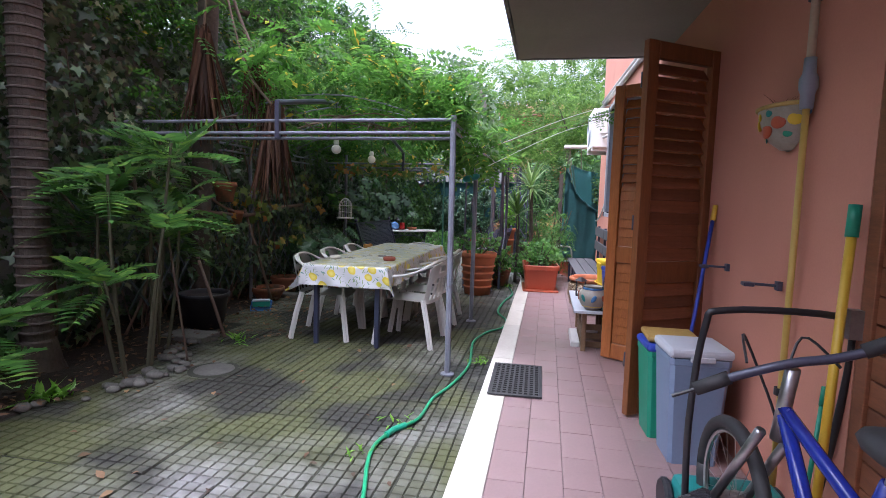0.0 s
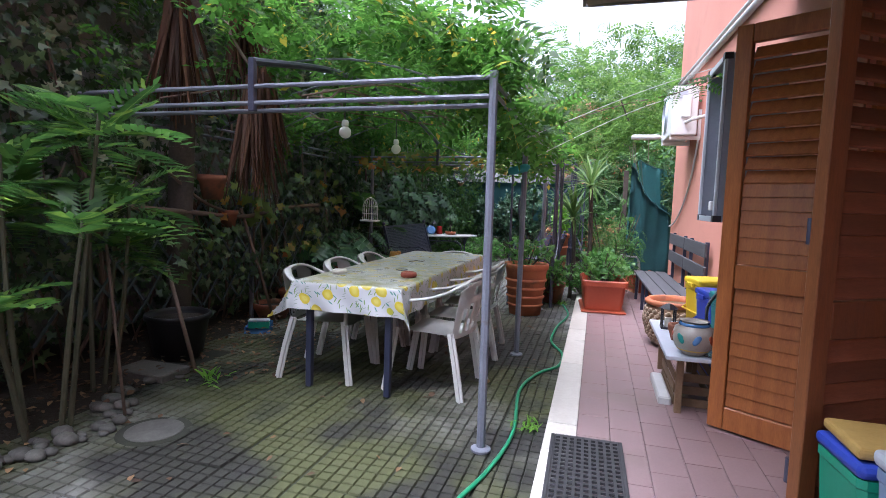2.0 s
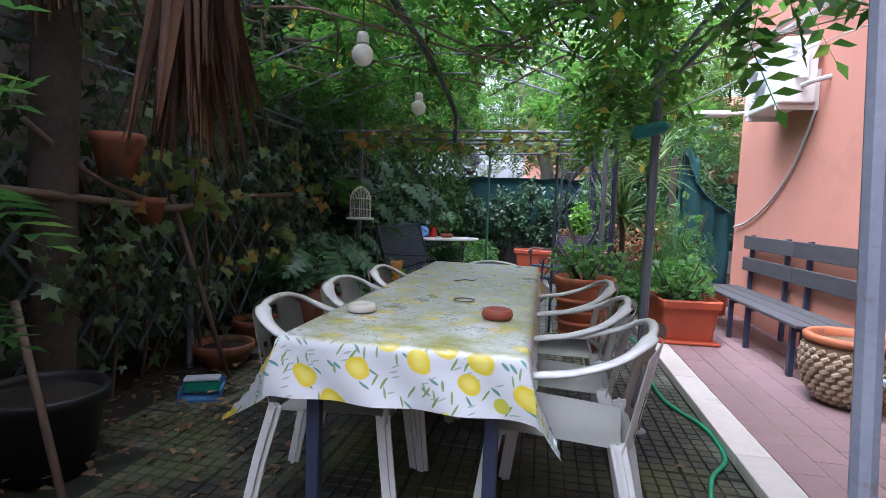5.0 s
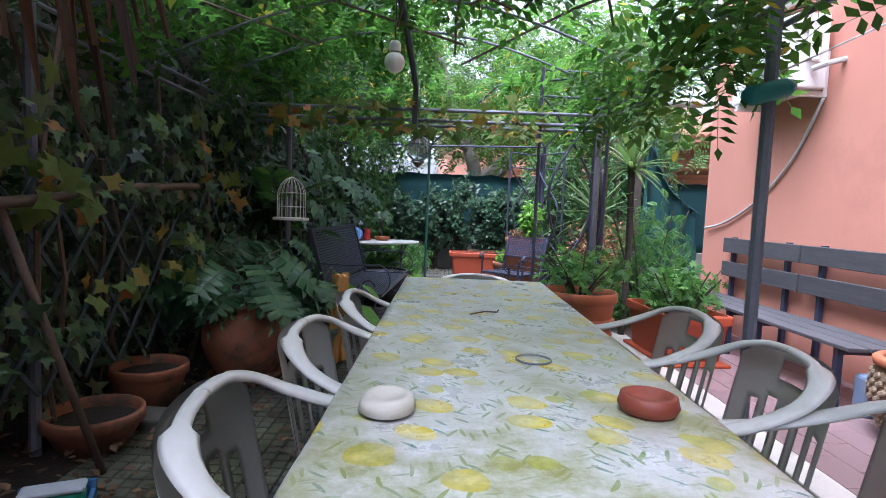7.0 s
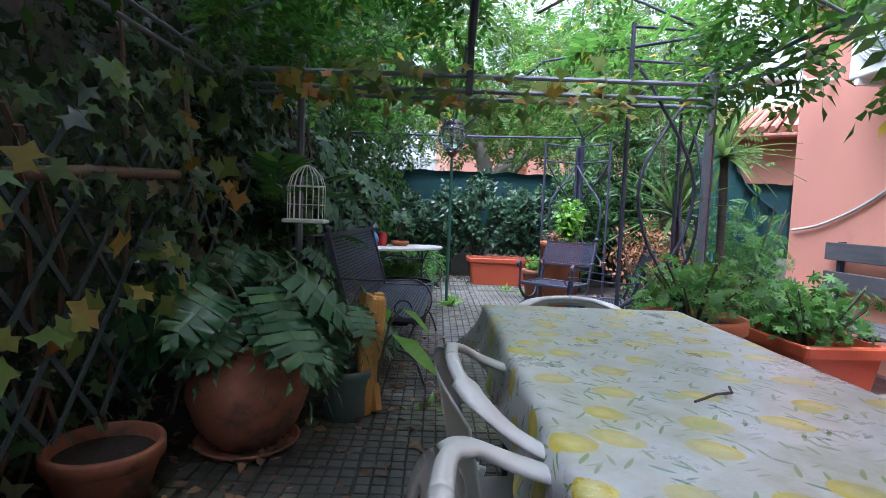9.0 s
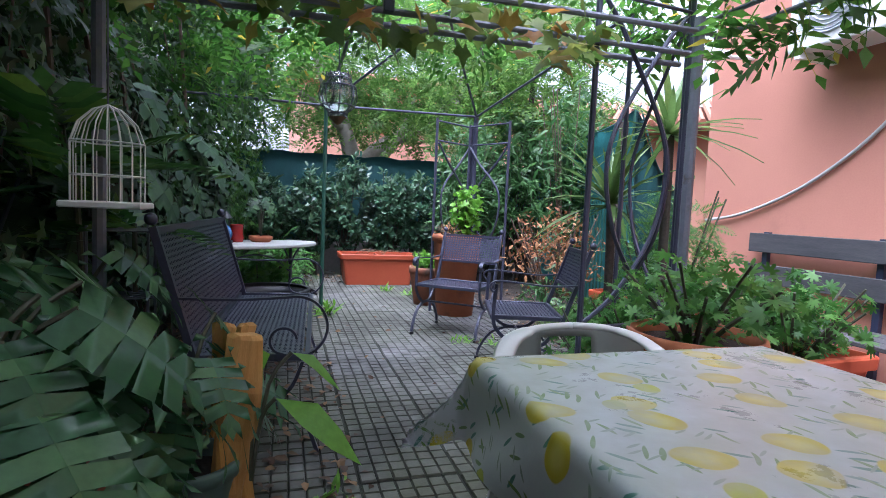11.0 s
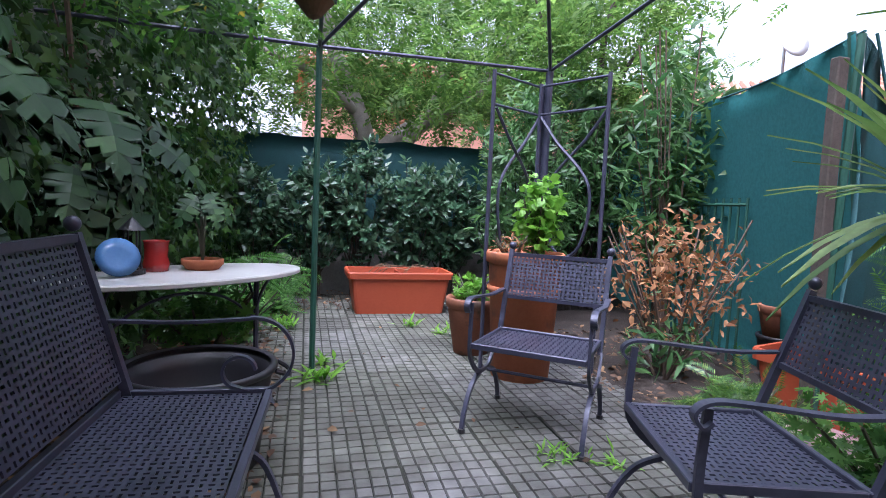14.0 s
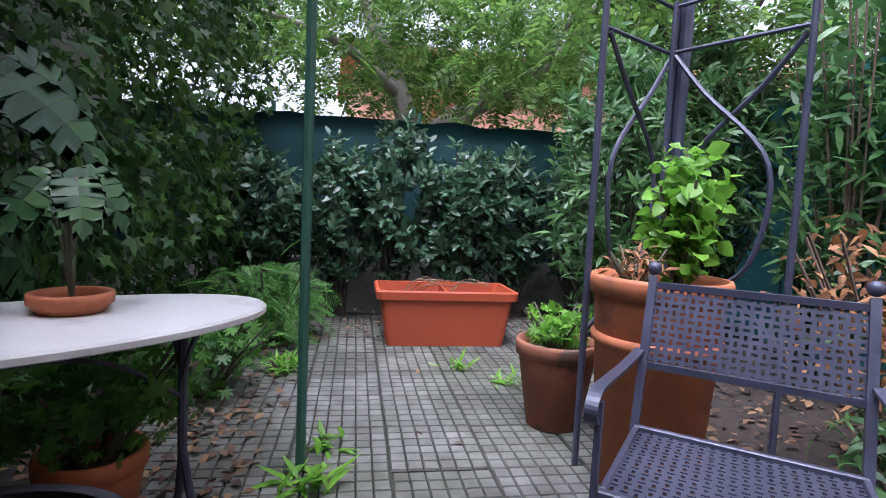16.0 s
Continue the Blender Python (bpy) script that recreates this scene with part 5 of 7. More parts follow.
hedge = thing("ivy_hedge", "dense dark ivy covering the boundary wall", "hedge", kind="stuff")
P = scatter_box(30000, -0.45, 0.2, -1.5, 10.5, 0.15, 4.8)
P[:, 0] += np.array([ivy_line(y) for y in P[:, 1]]) - 0.25 * (P[:, 2] / 4.0)
P = thin_out(P, 1.3, -0.3)
leafy("ivy_leaves", IVY, P, 0.085, "ivy", (1, -0.1, 0.35), 0.55, 1.0, hedge)
P = scatter_box(2600, 0.2, 0.42, 3.2, 9.0, 0.5, 2.3)
P[:, 0] += -3.78
P = thin_out(P, 1.8, 0.02)
leafy("front_ivy_leaves", IVY, P, 0.075, "ivy", (1, -0.1, 0.3), 0.5, 1.2, hedge)
P = scatter_box(300, 0.25, 0.45, 5.2, 8.0, 0.7, 1.7)
P[:, 0] += -3.78
P = thin_out(P, 2.2, 0.12)
leafy("vine_leaves", VINELEAF, P, 0.1, "autumn", (1, -0.3, 0.3), 0.5, 1.2, hedge)
P = scatter_box(27000, -0.35, 0.25, 8.6, 14.9, 0.1, 4.7)
P[:, 0] += np.array([ivy_line(y) for y in P[:, 1]])
P = thin_out(P, 1.3, -0.3)
leafy("bright_ivy_leaves", IVY, P, 0.085, "ivy_bright", (1, -0.3, 0.4), 0.6, 1.0, hedge)
bm = bmesh.new()
for k in range(90):
    y = random.uniform(-1, 12)
    x = ivy_line(y) + random.uniform(-0.2, 0.12)
    h = random.uniform(1.0, 2.8)
    sweep(bm, curve([(x, y, 0), (x + random.uniform(-0.1, 0.15), y + random.uniform(-0.3, 0.3), h * 0.4), (x + random.uniform(-0.2, 0.1), y + random.uniform(-0.5, 0.5), h)], 4), [random.uniform(0.004, 0.016)] * 9, 5)
part("stems", bm, "twig", hedge, "tangled bare climbing stems")

lat = thing("lattice_screen", "blue-grey wooden diamond lattice against the ivy", "trellis", (-3.6, 0, 0))
for k in range(22):
    y = 3.2 + k * 0.26
    for s in (-1, 1):
        a, b = (0.01 * s, y, 0.3), (0.01 * s, y + s * 0.85, 1.35)
        if 3.2 < b[1] < 8.9:
            part("lath", tube([a, b], 0.01, 4, flat=(0.008, 0.02)), "trellis", lat)

# vine over the pergola
vine = thing("pergola_vine", "leafy green climber spread over the pergola", "climber")
P = scatter_box(2900, -3.7, -0.5, 4.1, 8.6, 0, 0.45)
f = np.clip((P[:, 0] + 3.7) / 3.1, 0, 1)
P[:, 2] += 1.98 + 0.4 * np.sin(np.pi * f)
P = thin_out(P, 1.1, -0.14)
leafy("foliage", WISTERIA, P, 0.24, "vine", (0, 0, 1), 0.5, 0.9, vine)
P = scatter_box(460, -1.15, -0.6, 4.1, 7.6, 1.74, 2.3)
P = thin_out(P, 2.0, -0.1)
leafy("hanging_foliage", WISTERIA, P, 0.24, "vine", (0, -0.3, 1), 0.6, 1.2, vine)
P = scatter_box(240, -3.3, -1.2, 7.85, 8.25, 1.72, 1.98)
leafy("turning_leaves", VINELEAF, P, 0.09, "autumn", (0, -0.6, 0.6), 0.5, 1.2, vine, "yellowing vine leaves")
P = scatter_box(260, -2.4, -0.6, 8.3, 10.2, 2.2, 2.7)
P = thin_out(P, 1.4, -0.02)
leafy("bower_top_foliage", WISTERIA, P, 0.24, "vine", (0, 0, 1), 0.6, 1.0, vine)
P = scatter_box(640, -3.6, -2.2, 8.4, 11.4, 2.0, 2.8)
P = thin_out(P, 1.4, -0.05)
leafy("bower_foliage", WISTERIA, P, 0.24, "vine", (0, 0, 1), 0.6, 1.0, vine)
bm = bmesh.new()
for k in range(16):
    x, y = random.uniform(-3.5, -0.7), random.uniform(4.3, 6)
    sweep(bm, curve([(x, y, 2.02), (x + random.uniform(-0.5, 0.5), y + 0.8, 2.25), (x + random.uniform(-0.8, 0.8), y + 1.8, 2.2)], 4), 0.008, 5)
part("stem", bm, "twig", vine, "thin twining stems")


def tree(name, label, at, trunk_pts, r0, limbs, crown, shape, size, mat, n, hang=0.5, bark="bark"):
    """A tree: tapered trunk and limbs, a crown of clumps of leaves."""
    t = thing(name, label, "tree", at)
    c = curve(trunk_pts, 5)
    part("trunk", tube(c, [r0 * (1 - 0.6 * i / (len(c) - 1)) for i in range(len(c))], 12), bark, t, smooth=True)
    ends = []
    for pts, r in limbs:
        c = curve(pts, 5)
        part("limb", tube(c, [r * (1 - 0.75 * i / (len(c) - 1)) for i in range(len(c))], 9), bark, t, smooth=True)
        ends.append(c[-1])
    P = []
    for k in range(n[0]):
        cx, cy, cz = (random.uniform(a, b) for a, b in crown)
        rad = random.uniform(0.25, 0.6)
        q = RNG.normal(0, 1, (n[1], 3)) * np.array([rad, rad, rad * 0.55]) + np.array([cx, cy, cz])
        P.append(q)
    leafy("crown", shape, np.concatenate(P), size, mat, (0, 0, 1), 0.6, hang, t)
    return t


tree("tree", "spreading tree with thick leaning limbs behind the fence", (-1.3, 17.3, 0), [(0.3, 0, 0), (0.15, 0, 1.2), (0.0, 0, 2.3), (-0.5, 0.1, 3.6), (-1.0, 0, 5.0)], 0.24,
     [([(0.05, 0, 1.7), (0.7, 0, 2.35), (1.4, 0.1, 2.75), (2.2, 0, 3.3), (3.0, 0, 4.4)], 0.2), ([(0.5, 0, 1.9), (1.0, -0.2, 2.5), (1.3, -0.3, 3.4)], 0.11), ([(-0.1, 0, 2.6), (-1.0, -0.4, 3.2), (-2.2, -0.6, 3.5)], 0.1), ([(1.4, 0.1, 2.75), (1.9, -0.6, 3.2), (2.2, -1.0, 3.9)], 0.09)],
     ((-5.0, 4.2), (-2.2, 2.0), (2.6, 5.6)), WISTERIA, 0.34, "tree_leaf", (150, 44), 0.8, "bark_pale")
tree("tree", "light green tree beyond the garden", (1.2, 13.9, 0), [(0, 0, 0), (0.1, 0, 1.5), (0, 0, 3.0), (0.3, 0, 4.2)], 0.07,
     [([(0, 0, 2.0), (-0.6, 0, 2.9), (-1.0, 0, 3.8)], 0.04), ([(0.05, 0, 2.4), (0.6, 0, 3.3), (0.9, 0, 3.9)], 0.035), ([(0, 0, 1.6), (0.8, -0.2, 2.6)], 0.04)],
     ((-1.6, 1.1), (-0.9, 0.9), (2.3, 4.1)), WISTERIA, 0.26, "tree_leaf", (42, 34), 0.8, "bark")
tree("tree", "broad green tree behind the ivy wall", (-5.4, 9.5, 0), [(0, 0, 0), (0.1, 0, 1.8), (0.2, 0, 3.2), (0.4, 0, 4.6)], 0.16,
     [([(0.1, 0, 2.2), (0.9, -0.6, 3.2), (1.7, -1.3, 3.6)], 0.08), ([(0.1, 0, 2.4), (0.9, 0.8, 3.4), (1.6, 2.0, 3.7)], 0.08)],
     ((-1.2, 1.7), (-4.6, 4.0), (2.7, 4.8)), WISTERIA, 0.27, "ivy_bright", (70, 40), 0.8, "bark")


def shrub(name, label, at, w, d, h, shape, size, mat, n, stems=9, z0=0.15, hang=0.2, face=(0, -0.3, 1), stem_mat="twig", category="shrub"):
    t = thing(name, label, category, at)
    for k in range(stems):
        bm = bmesh.new()
        a = random.uniform(0, 2 * math.pi)
        e = (w * 0.42 * math.cos(a), d * 0.42 * math.sin(a), h * random.uniform(0.6, 0.95))
        sweep(bm, curve([(e[0] * 0.12, e[1] * 0.12, 0), (e[0] * 0.45, e[1] * 0.45, e[2] * 0.45), e], 3), [0.01] * 4 + [0.006] * 3, 5)
        part("stem", bm, stem_mat, t)
    P = RNG.normal(0, 0.5, (n * 2, 3))
    P = P[np.sum(P * P, 1) < 1.0][:n] * np.array([w / 2, d / 2, (h - z0) / 2]) + np.array([0, 0, (h + z0) / 2])
    leafy("foliage", shape, P, size, mat, face, 0.7, hang, t)
    return t


def hedge_row(name, label, bushes, shape, size, mat, shoots, per):
    """A row of bushes (x, y, half width, half depth, foot, top): leaves in tufts at the ends of many shoots."""
    t = thing(name, label, "hedge")
    tips, dirs = [], []
    stems = bmesh.new()
    for x, y, w, d, z0, z1 in bushes:
        c, half = np.array([x, y, (z0 + z1) / 2]), np.array([w, d, (z1 - z0) / 2])
        u = RNG.normal(0, 1, (shoots, 3))
        u /= np.linalg.norm(u, axis=1, keepdims=True)
        u[:, 1] = -np.abs(u[:, 1]) * np.where(RNG.uniform(0, 1, shoots) < 0.8, 1, -1)
        p = c + u * half * RNG.uniform(0.45, 1.08, (shoots, 1)) ** 0.7
        tips.append(p)
        dirs.append(u * np.array([0.7, 0.8, 0.4]) + np.array([0, -0.25, 0.6]) + RNG.normal(0, 0.3, (shoots, 3)))
        for q in p[::9]:
            sweep(stems, curve([(x + random.uniform(-0.1, 0.1), y + 0.05, -0.05), (x * 0.5 + q[0] * 0.5, y * 0.5 + q[1] * 0.5, q[2] * 0.55), tuple(q)], 3), [0.012, 0.011, 0.01, 0.008, 0.006, 0.005, 0.003], 5)
    shoot_leaves("foliage", shape, np.concatenate(tips), np.concatenate(dirs), per, size, mat, t)
    part("stem", stems, "bark", t)
    return t


hedge_row("laurel_hedge", "grey-green laurel hedge along the rear fence", [(-2.75 + 0.56 * k + random.uniform(-0.08, 0.08), 14.15 + random.uniform(-0.1, 0.05), random.uniform(0.36, 0.46), 0.34, random.uniform(0.28, 0.45), random.uniform(1.5, 1.95)) for k in range(7)], leaf_simple(0.2, 0.05, 0.12), 0.105, "laurel", 190, 10)
hedge_row("oleander_hedge", "tall narrow-leaved oleander hedge", [(-0.35 + 0.42 * k + random.uniform(-0.1, 0.1), 13.0 + random.uniform(-0.4, 0.4), random.uniform(0.38, 0.5), 0.5, random.uniform(0.2, 0.5), random.uniform(2.2, 2.95)) for k in range(5)], NARROW, 0.13, "oleander", 230, 10)
shrub("oleander", "tall narrow-leaved oleander by the net", (0.8, 11.85, 0), 1.0, 0.8, 2.7, NARROW, 0.15, "oleander", 1500, 10, 0.3, -0.3)
shrub("dead_shrub", "shrub with withered orange-brown leaves", (0.2, 11.0, 0), 1.2, 0.85, 1.2, leaf_simple(0.2, 0.07, 0.15), 0.066, "dead_leaf", 780, 14, 0.2, 0.9)
shrub("low_shrub", "low green shrub at the foot of the dead bush", (0.05, 10.85, 0), 0.7, 0.5, 0.45, NARROW, 0.11, "oleander", 170, 6, 0.05)


# ---- left side: palms, canes, fronds, pots ----
def frond_palm(at, canes, label):
    t = thing("cane_palm", label, "palm", at)
    for dx, dy, h, nf, fl in canes:
        top = (dx + random.uniform(-0.06, 0.06), dy + random.uniform(-0.06, 0.06), h)
        part("cane", tube(curve([(dx * 0.5, dy * 0.5, -0.03), (dx * 0.9, dy * 0.9, h * 0.5), top], 4), [0.015] * 5 + [0.011] * 4, 7), "cane", t)
        P, Y, N, S = rosette(nf, top, fl, -0.15, 1.1)
        P[:, 2] -= RNG.uniform(0, 0.35, nf) * h * 0.35
        leaf_mesh("fronds", CANE_FROND, P, Y, N, S, "palm", t)
    return t


frond_palm((-2.95, 3.3, 0), ((-0.06, -0.14, 1.5, 13, 0.42), (0.1, 0.2, 1.75, 14, 0.42), (-0.3, -0.02, 1.2, 12, 0.42), (0.05, -0.22, 0.75, 10, 0.42), (0.16, 0.05, 1.2, 11, 0.4)), "feathery green cane palm on thin stems")
frond_palm((-3.25, 3.85, 0), ((0, 0, 1.7, 9, 0.42), (0.2, 0.1, 1.35, 9, 0.4), (-0.1, 0.25, 1.0, 9, 0.42)), "feathery green cane palm on thin stems")
frond_palm((-3.35, 2.45, 0), ((0, 0, 0.5, 9, 0.5), (0.2, -0.2, 0.35, 8, 0.45)), "low feathery palm at the bed's edge")

trunk = thing("palm_tree", "palm trunk with pale leaf rings", "palm", (-3.62, 3.12, 0))
prof = [(0.21, -0.05), (0.16, 0.08), (0.125, 0.25)]
z = 0.25
while z < 4.6:
    prof += [(0.118, z + 0.005), (0.108, z + 0.012), (0.11, z + 0.06), (0.12, z + 0.066)]
    z += 0.07
part("trunk", lathe(prof, 20, wob=0.03), "bark", trunk, smooth=False)
P, Y, N, S = rosette(26, (0, 0, 4.65), 1.5, -0.5, 1.2)
leaf_mesh("crown", FERN, P, Y, N, S, "palm", trunk)
trunk2 = thing("palm_tree", "slim brown palm trunk with dead hanging fronds", "palm", (-3.62, 5.0, 0))
part("trunk", tube(curve([(0, 0, 0), (0.05, 0, 1.5), (0.15, 0, 3.2), (0.2, 0, 4.4)], 5), 0.1, 14), "bark", trunk2, smooth=True)


def dead_frond(parent, top, length, n, width, lean):
    """A withered fan of hanging strips."""
    P = np.tile(np.array(top, float), (n, 1)) + RNG.normal(0, 0.03, (n, 3))
    a = RNG.uniform(-1, 1, n)
    Y = np.stack([a * width + lean[0], RNG.normal(0, 0.12, n) + lean[1], -np.ones(n)], 1)
    N = np.stack([RNG.normal(0, 0.5, n), -np.ones(n), RNG.normal(0, 0.1, n)], 1)
    leaf_mesh("dead_frond", leaf_strap(0.022, 0.04, 4), P, Y, N, length * RNG.uniform(0.65, 1.05, n), "dead_frond", parent, "withered brown frond")
    part("frond_stalk", tube(curve([(top[0], top[1], top[2]), (top[0] * 0.5 + 0.1, top[1] * 0.5, top[2] + 0.55), (0.18, 0, 4.2)], 4), 0.012, 6), "twig", parent)


dead_frond(trunk2, (0.3, -0.3, 2.95), 1.05, 90, 0.22, (0.0, 0))
dead_frond(trunk2, (0.72, -0.1, 2.8), 0.75, 70, 0.2, (0.05, 0))
dead_frond(trunk2, (1.22, -0.6, 2.15), 0.85, 90, 0.2, (-0.05, 0))
dead_frond(trunk2, (0.55, 0.5, 2.6), 0.9, 50, 0.2, (0.0, 0))

# overhead canopy above the ivy, added to keep sun off the hedge
canopy = thing("overhanging_tree", "leafy branches added over the ivy wall to shade it", "tree", (-4.3, 4.5, 0))
part("trunk", tube(curve([(-0.5, 0, 0), (-0.45, 0, 2), (-0.2, 0.1, 3.6), (0.2, 0.2, 4.6)], 5), 0.12, 10), "bark", canopy, smooth=True)
for pts in (((-0.3, 0, 3.0), (0.3, 1.2, 3.6), (0.6, 2.8, 3.7)), ((-0.3, 0, 3.0), (0.2, -1.5, 3.6), (0.3, -3.2, 3.8)), ((-0.2, 0.1, 3.4), (0.6, 0.5, 3.7), (1.2, 0.9, 3.7))):
    part("limb", tube(curve(pts, 5), 0.045, 8), "bark", canopy, smooth=True)
P = np.concatenate([RNG.normal(0, 1, (34, 3)) * np.array([0.4, 0.45, 0.22]) + np.array([random.uniform(-0.5, 1.0), random.uniform(-5, 4.5), random.uniform(3.2, 4.6)]) for k in range(70)])
leafy("crown", WISTERIA, P, 0.26, "vine", (0, 0, 1), 0.6, 0.8, canopy)

for y, x, label in ((5.28, -3.48, "terracotta pot hung on the trellis"), (5.52, -3.5, "small terracotta pot hung on the trellis")):
    big = y < 5.4
    hp = thing("hanging_pot", label, "plant pot", (x, y, 1.28 if big else 1.02))
    r, h = (0.13, 0.22) if big else (0.09, 0.16)
    part("body", lathe([(0, 0), (r * 0.65, 0), (r * 0.9, h * 0.75), (r, h * 0.78), (r, h), (r * 0.88, h), (r * 0.85, h * 0.8), (0, h * 0.8)], 24), "terracotta_old", hp, smooth=True)
    part("hook", tube([(-r * 0.9, 0, h), (-r * 1.1, 0, h + 0.05), (-0.15, 0, h + 0.02)], 0.004, 5), "dark_metal", hp)
branch = thing("bare_branch", "long bare branch tied along the trellis", "branch")
part("branch", tube(curve([(-3.52, 4.3, 1.22), (-3.5, 5.1, 1.16), (-3.46, 5.7, 1.12), (-3.5, 6.5, 1.2), (-3.48, 7.2, 1.24)], 5), 0.022, 8), "twig", branch, smooth=True)
part("side_branch", tube(curve([(-3.46, 5.7, 1.12), (-3.5, 5.2, 1.25), (-3.52, 4.8, 1.5)], 5), 0.014, 7), "twig", branch, smooth=True)
for a, b, r in (((-3.3, 6.0, 0), (-3.5, 5.7, 1.2), 0.016), ((-2.93, 4.42, 0.0), (-3.35, 4.6, 0.75), 0.016), ((-2.72, 3.6, 0), (-3.0, 3.75, 1.0), 0.009)):
    tagged(part("leaning_stick", tube([a, b], r, 7), "twig", smooth=True), "bare brown stick leaning into the hedge", "stick")
tagged(part("stone_slab", box(-3.42, -2.98, 4.15, 4.42, -0.005, 0.05, bevel=0.008), "stone"), "grey stone slab at the bed's edge", "slab")
tagged(part("stone_slab", box(-3.55, -3.2, 6.42, 6.62, -0.005, 0.05, bevel=0.008), "stone"), "grey stone slab beside the terracotta bowls", "slab")


def stone(at, r):
    bm = bmesh.new()
    bmesh.ops.create_icosphere(bm, subdivisions=2, radius=1)
    for v in bm.verts:
        v.co *= 1 + 0.25 * noise.noise(v.co * 1.6 + Vector(at) * 5)
        v.co = Vector((v.co.x * r, v.co.y * r * 0.8, v.co.z * r * 0.55))
    ob = part("edge_stone", bm, "stone", smooth=True)
    ob.location = (at[0], at[1], r * 0.35)
    tagged(ob, "rounded grey stone edging the soil bed", "stone", "edging stones")


for k in range(40):
    y = random.uniform(2.5, 4.3)
    stone((-3.05 + 0.33 * (y < 3.9) * max(0, 1 - abs(y - 3.3) * 1.2) + random.uniform(-0.14, 0.12), y, 0), random.uniform(0.022, 0.065))

cover = thing("manhole_cover", "round concrete inspection cover with dark joint", "manhole cover", (-2.44, 3.53, 0), kind="structure")
part("ring", lathe([(0.15, 0.003), (0.19, 0.003), (0.2, 0.0), (0.2, -0.01), (0.15, -0.01)], 36), "joint", cover)
part("lid", lathe([(0, 0.007), (0.15, 0.007), (0.152, -0.01), (0, -0.01)], 36), "stone", cover)

pan = thing("dustpan", "blue plastic dustpan with green brush", "dustpan", (-3.26, 5.66, 0), 25)
bm = bmesh.new()
bx(bm, -0.12, 0.12, -0.1, 0.1, 0, 0.012); bx(bm, -0.12, 0.12, 0.08, 0.1, 0.012, 0.09); bx(bm, -0.12, -0.105, -0.08, 0.08, 0.012, 0.06); bx(bm, 0.105, 0.12, -0.08, 0.08, 0.012, 0.06)
part("pan", bm, "blue_glaze", pan)
part("brush", box(-0.1, 0.1, -0.02, 0.04, 0.03, 0.1, bevel=0.01), "green_plastic", pan, "green brush head")
part("brush_back", box(-0.1, 0.1, -0.03, 0.05, 0.101, 0.12, bevel=0.006), "lid_grey", pan, "pale brush back")

# big-leaved plants about the urn and along the hedge
def big_leaf_plant(name, label, at, n, size, height, face=(0.7, -0.5, 0.5), spread=0.3, shape=PHILO, mat="philo"):
    t = thing(name, label, "plant", at)
    P, Y, N = [], [], []
    for k in range(n):
        a = random.uniform(0, 2 * math.pi)
        r, h = random.uniform(0.4, 1.0) * spread, random.uniform(0.35, 1.0) * height
        p = Vector((r * math.cos(a), r * math.sin(a), h))
        part("stalk", tube(curve([(0, 0, 0), (p.x * 0.4, p.y * 0.4, h * 0.75), p], 3), 0.007, 5), "cane", t)
        P.append(p)
        out = Vector((math.cos(a), math.sin(a), -0.45 - (0.9 if mat == "monstera" else 0.25) * random.random()))
        Y.append(out)
        N.append(Vector((face[0] + 0.5 * math.cos(a), face[1] + 0.5 * math.sin(a), face[2] + 0.6)))
    leaf_mesh("leaves", shape, P, Y, N, [size * random.uniform(0.7, 1.15) for k in range(n)], mat, t)
    return t


big_leaf_plant("philodendron", "cut-leaved philodendron growing from the urn", (-3.19, 7.3, 0.43), 20, 0.36, 0.44, spread=0.3)
big_leaf_plant("philodendron", "cut-leaved philodendron in the green pot", (-2.82, 7.68, 0.22), 17, 0.27, 0.48, spread=0.2)
big_leaf_plant("philodendron", "cut-leaved philodendron behind the bench", (-3.3, 8.1, 0.0), 16, 0.36, 0.95, spread=0.4)
big_leaf_plant("monstera", "large monstera hanging over the marble table", (-3.5, 9.6, 0.0), 46, 0.34, 1.75, (0.9, -0.5, 0.2), 0.42, MONSTERA, "monstera")
big_leaf_plant("monstera", "large monstera beside the ivy", (-3.5, 8.9, 0.0), 30, 0.38, 1.75, (0.9, -0.5, 0.2), 0.4, MONSTERA, "monstera")
big_leaf_plant("monstera", "large monstera over the marble table", (-3.35, 10.95, 0.35), 24, 0.38, 1.15, (0.7, -0.7, 0.2), 0.38, MONSTERA, "monstera")
big_leaf_plant("house_plant", "broad-leaved plant in the clay bowl", (-2.74, 10.82, 0.76), 5, 0.17, 0.38, (0.4, -0.6, 0.4), 0.08, MONSTERA, "monstera")
frond_palm((-3.3, 8.35, 0), ((0, 0, 1.25, 10, 0.5), (0.15, 0.2, 0.95, 8, 0.45)), "feathery palm beside the bird cage")
big_leaf_plant("strap_plant", "glossy green strap-leaved plant beside the bench", (-2.62, 7.64, 0.2), 3, 0.3, 0.45, (0.3, -0.5, 0.8), 0.12, leaf_simple(0.19, 0.04, 0.16), "basil")
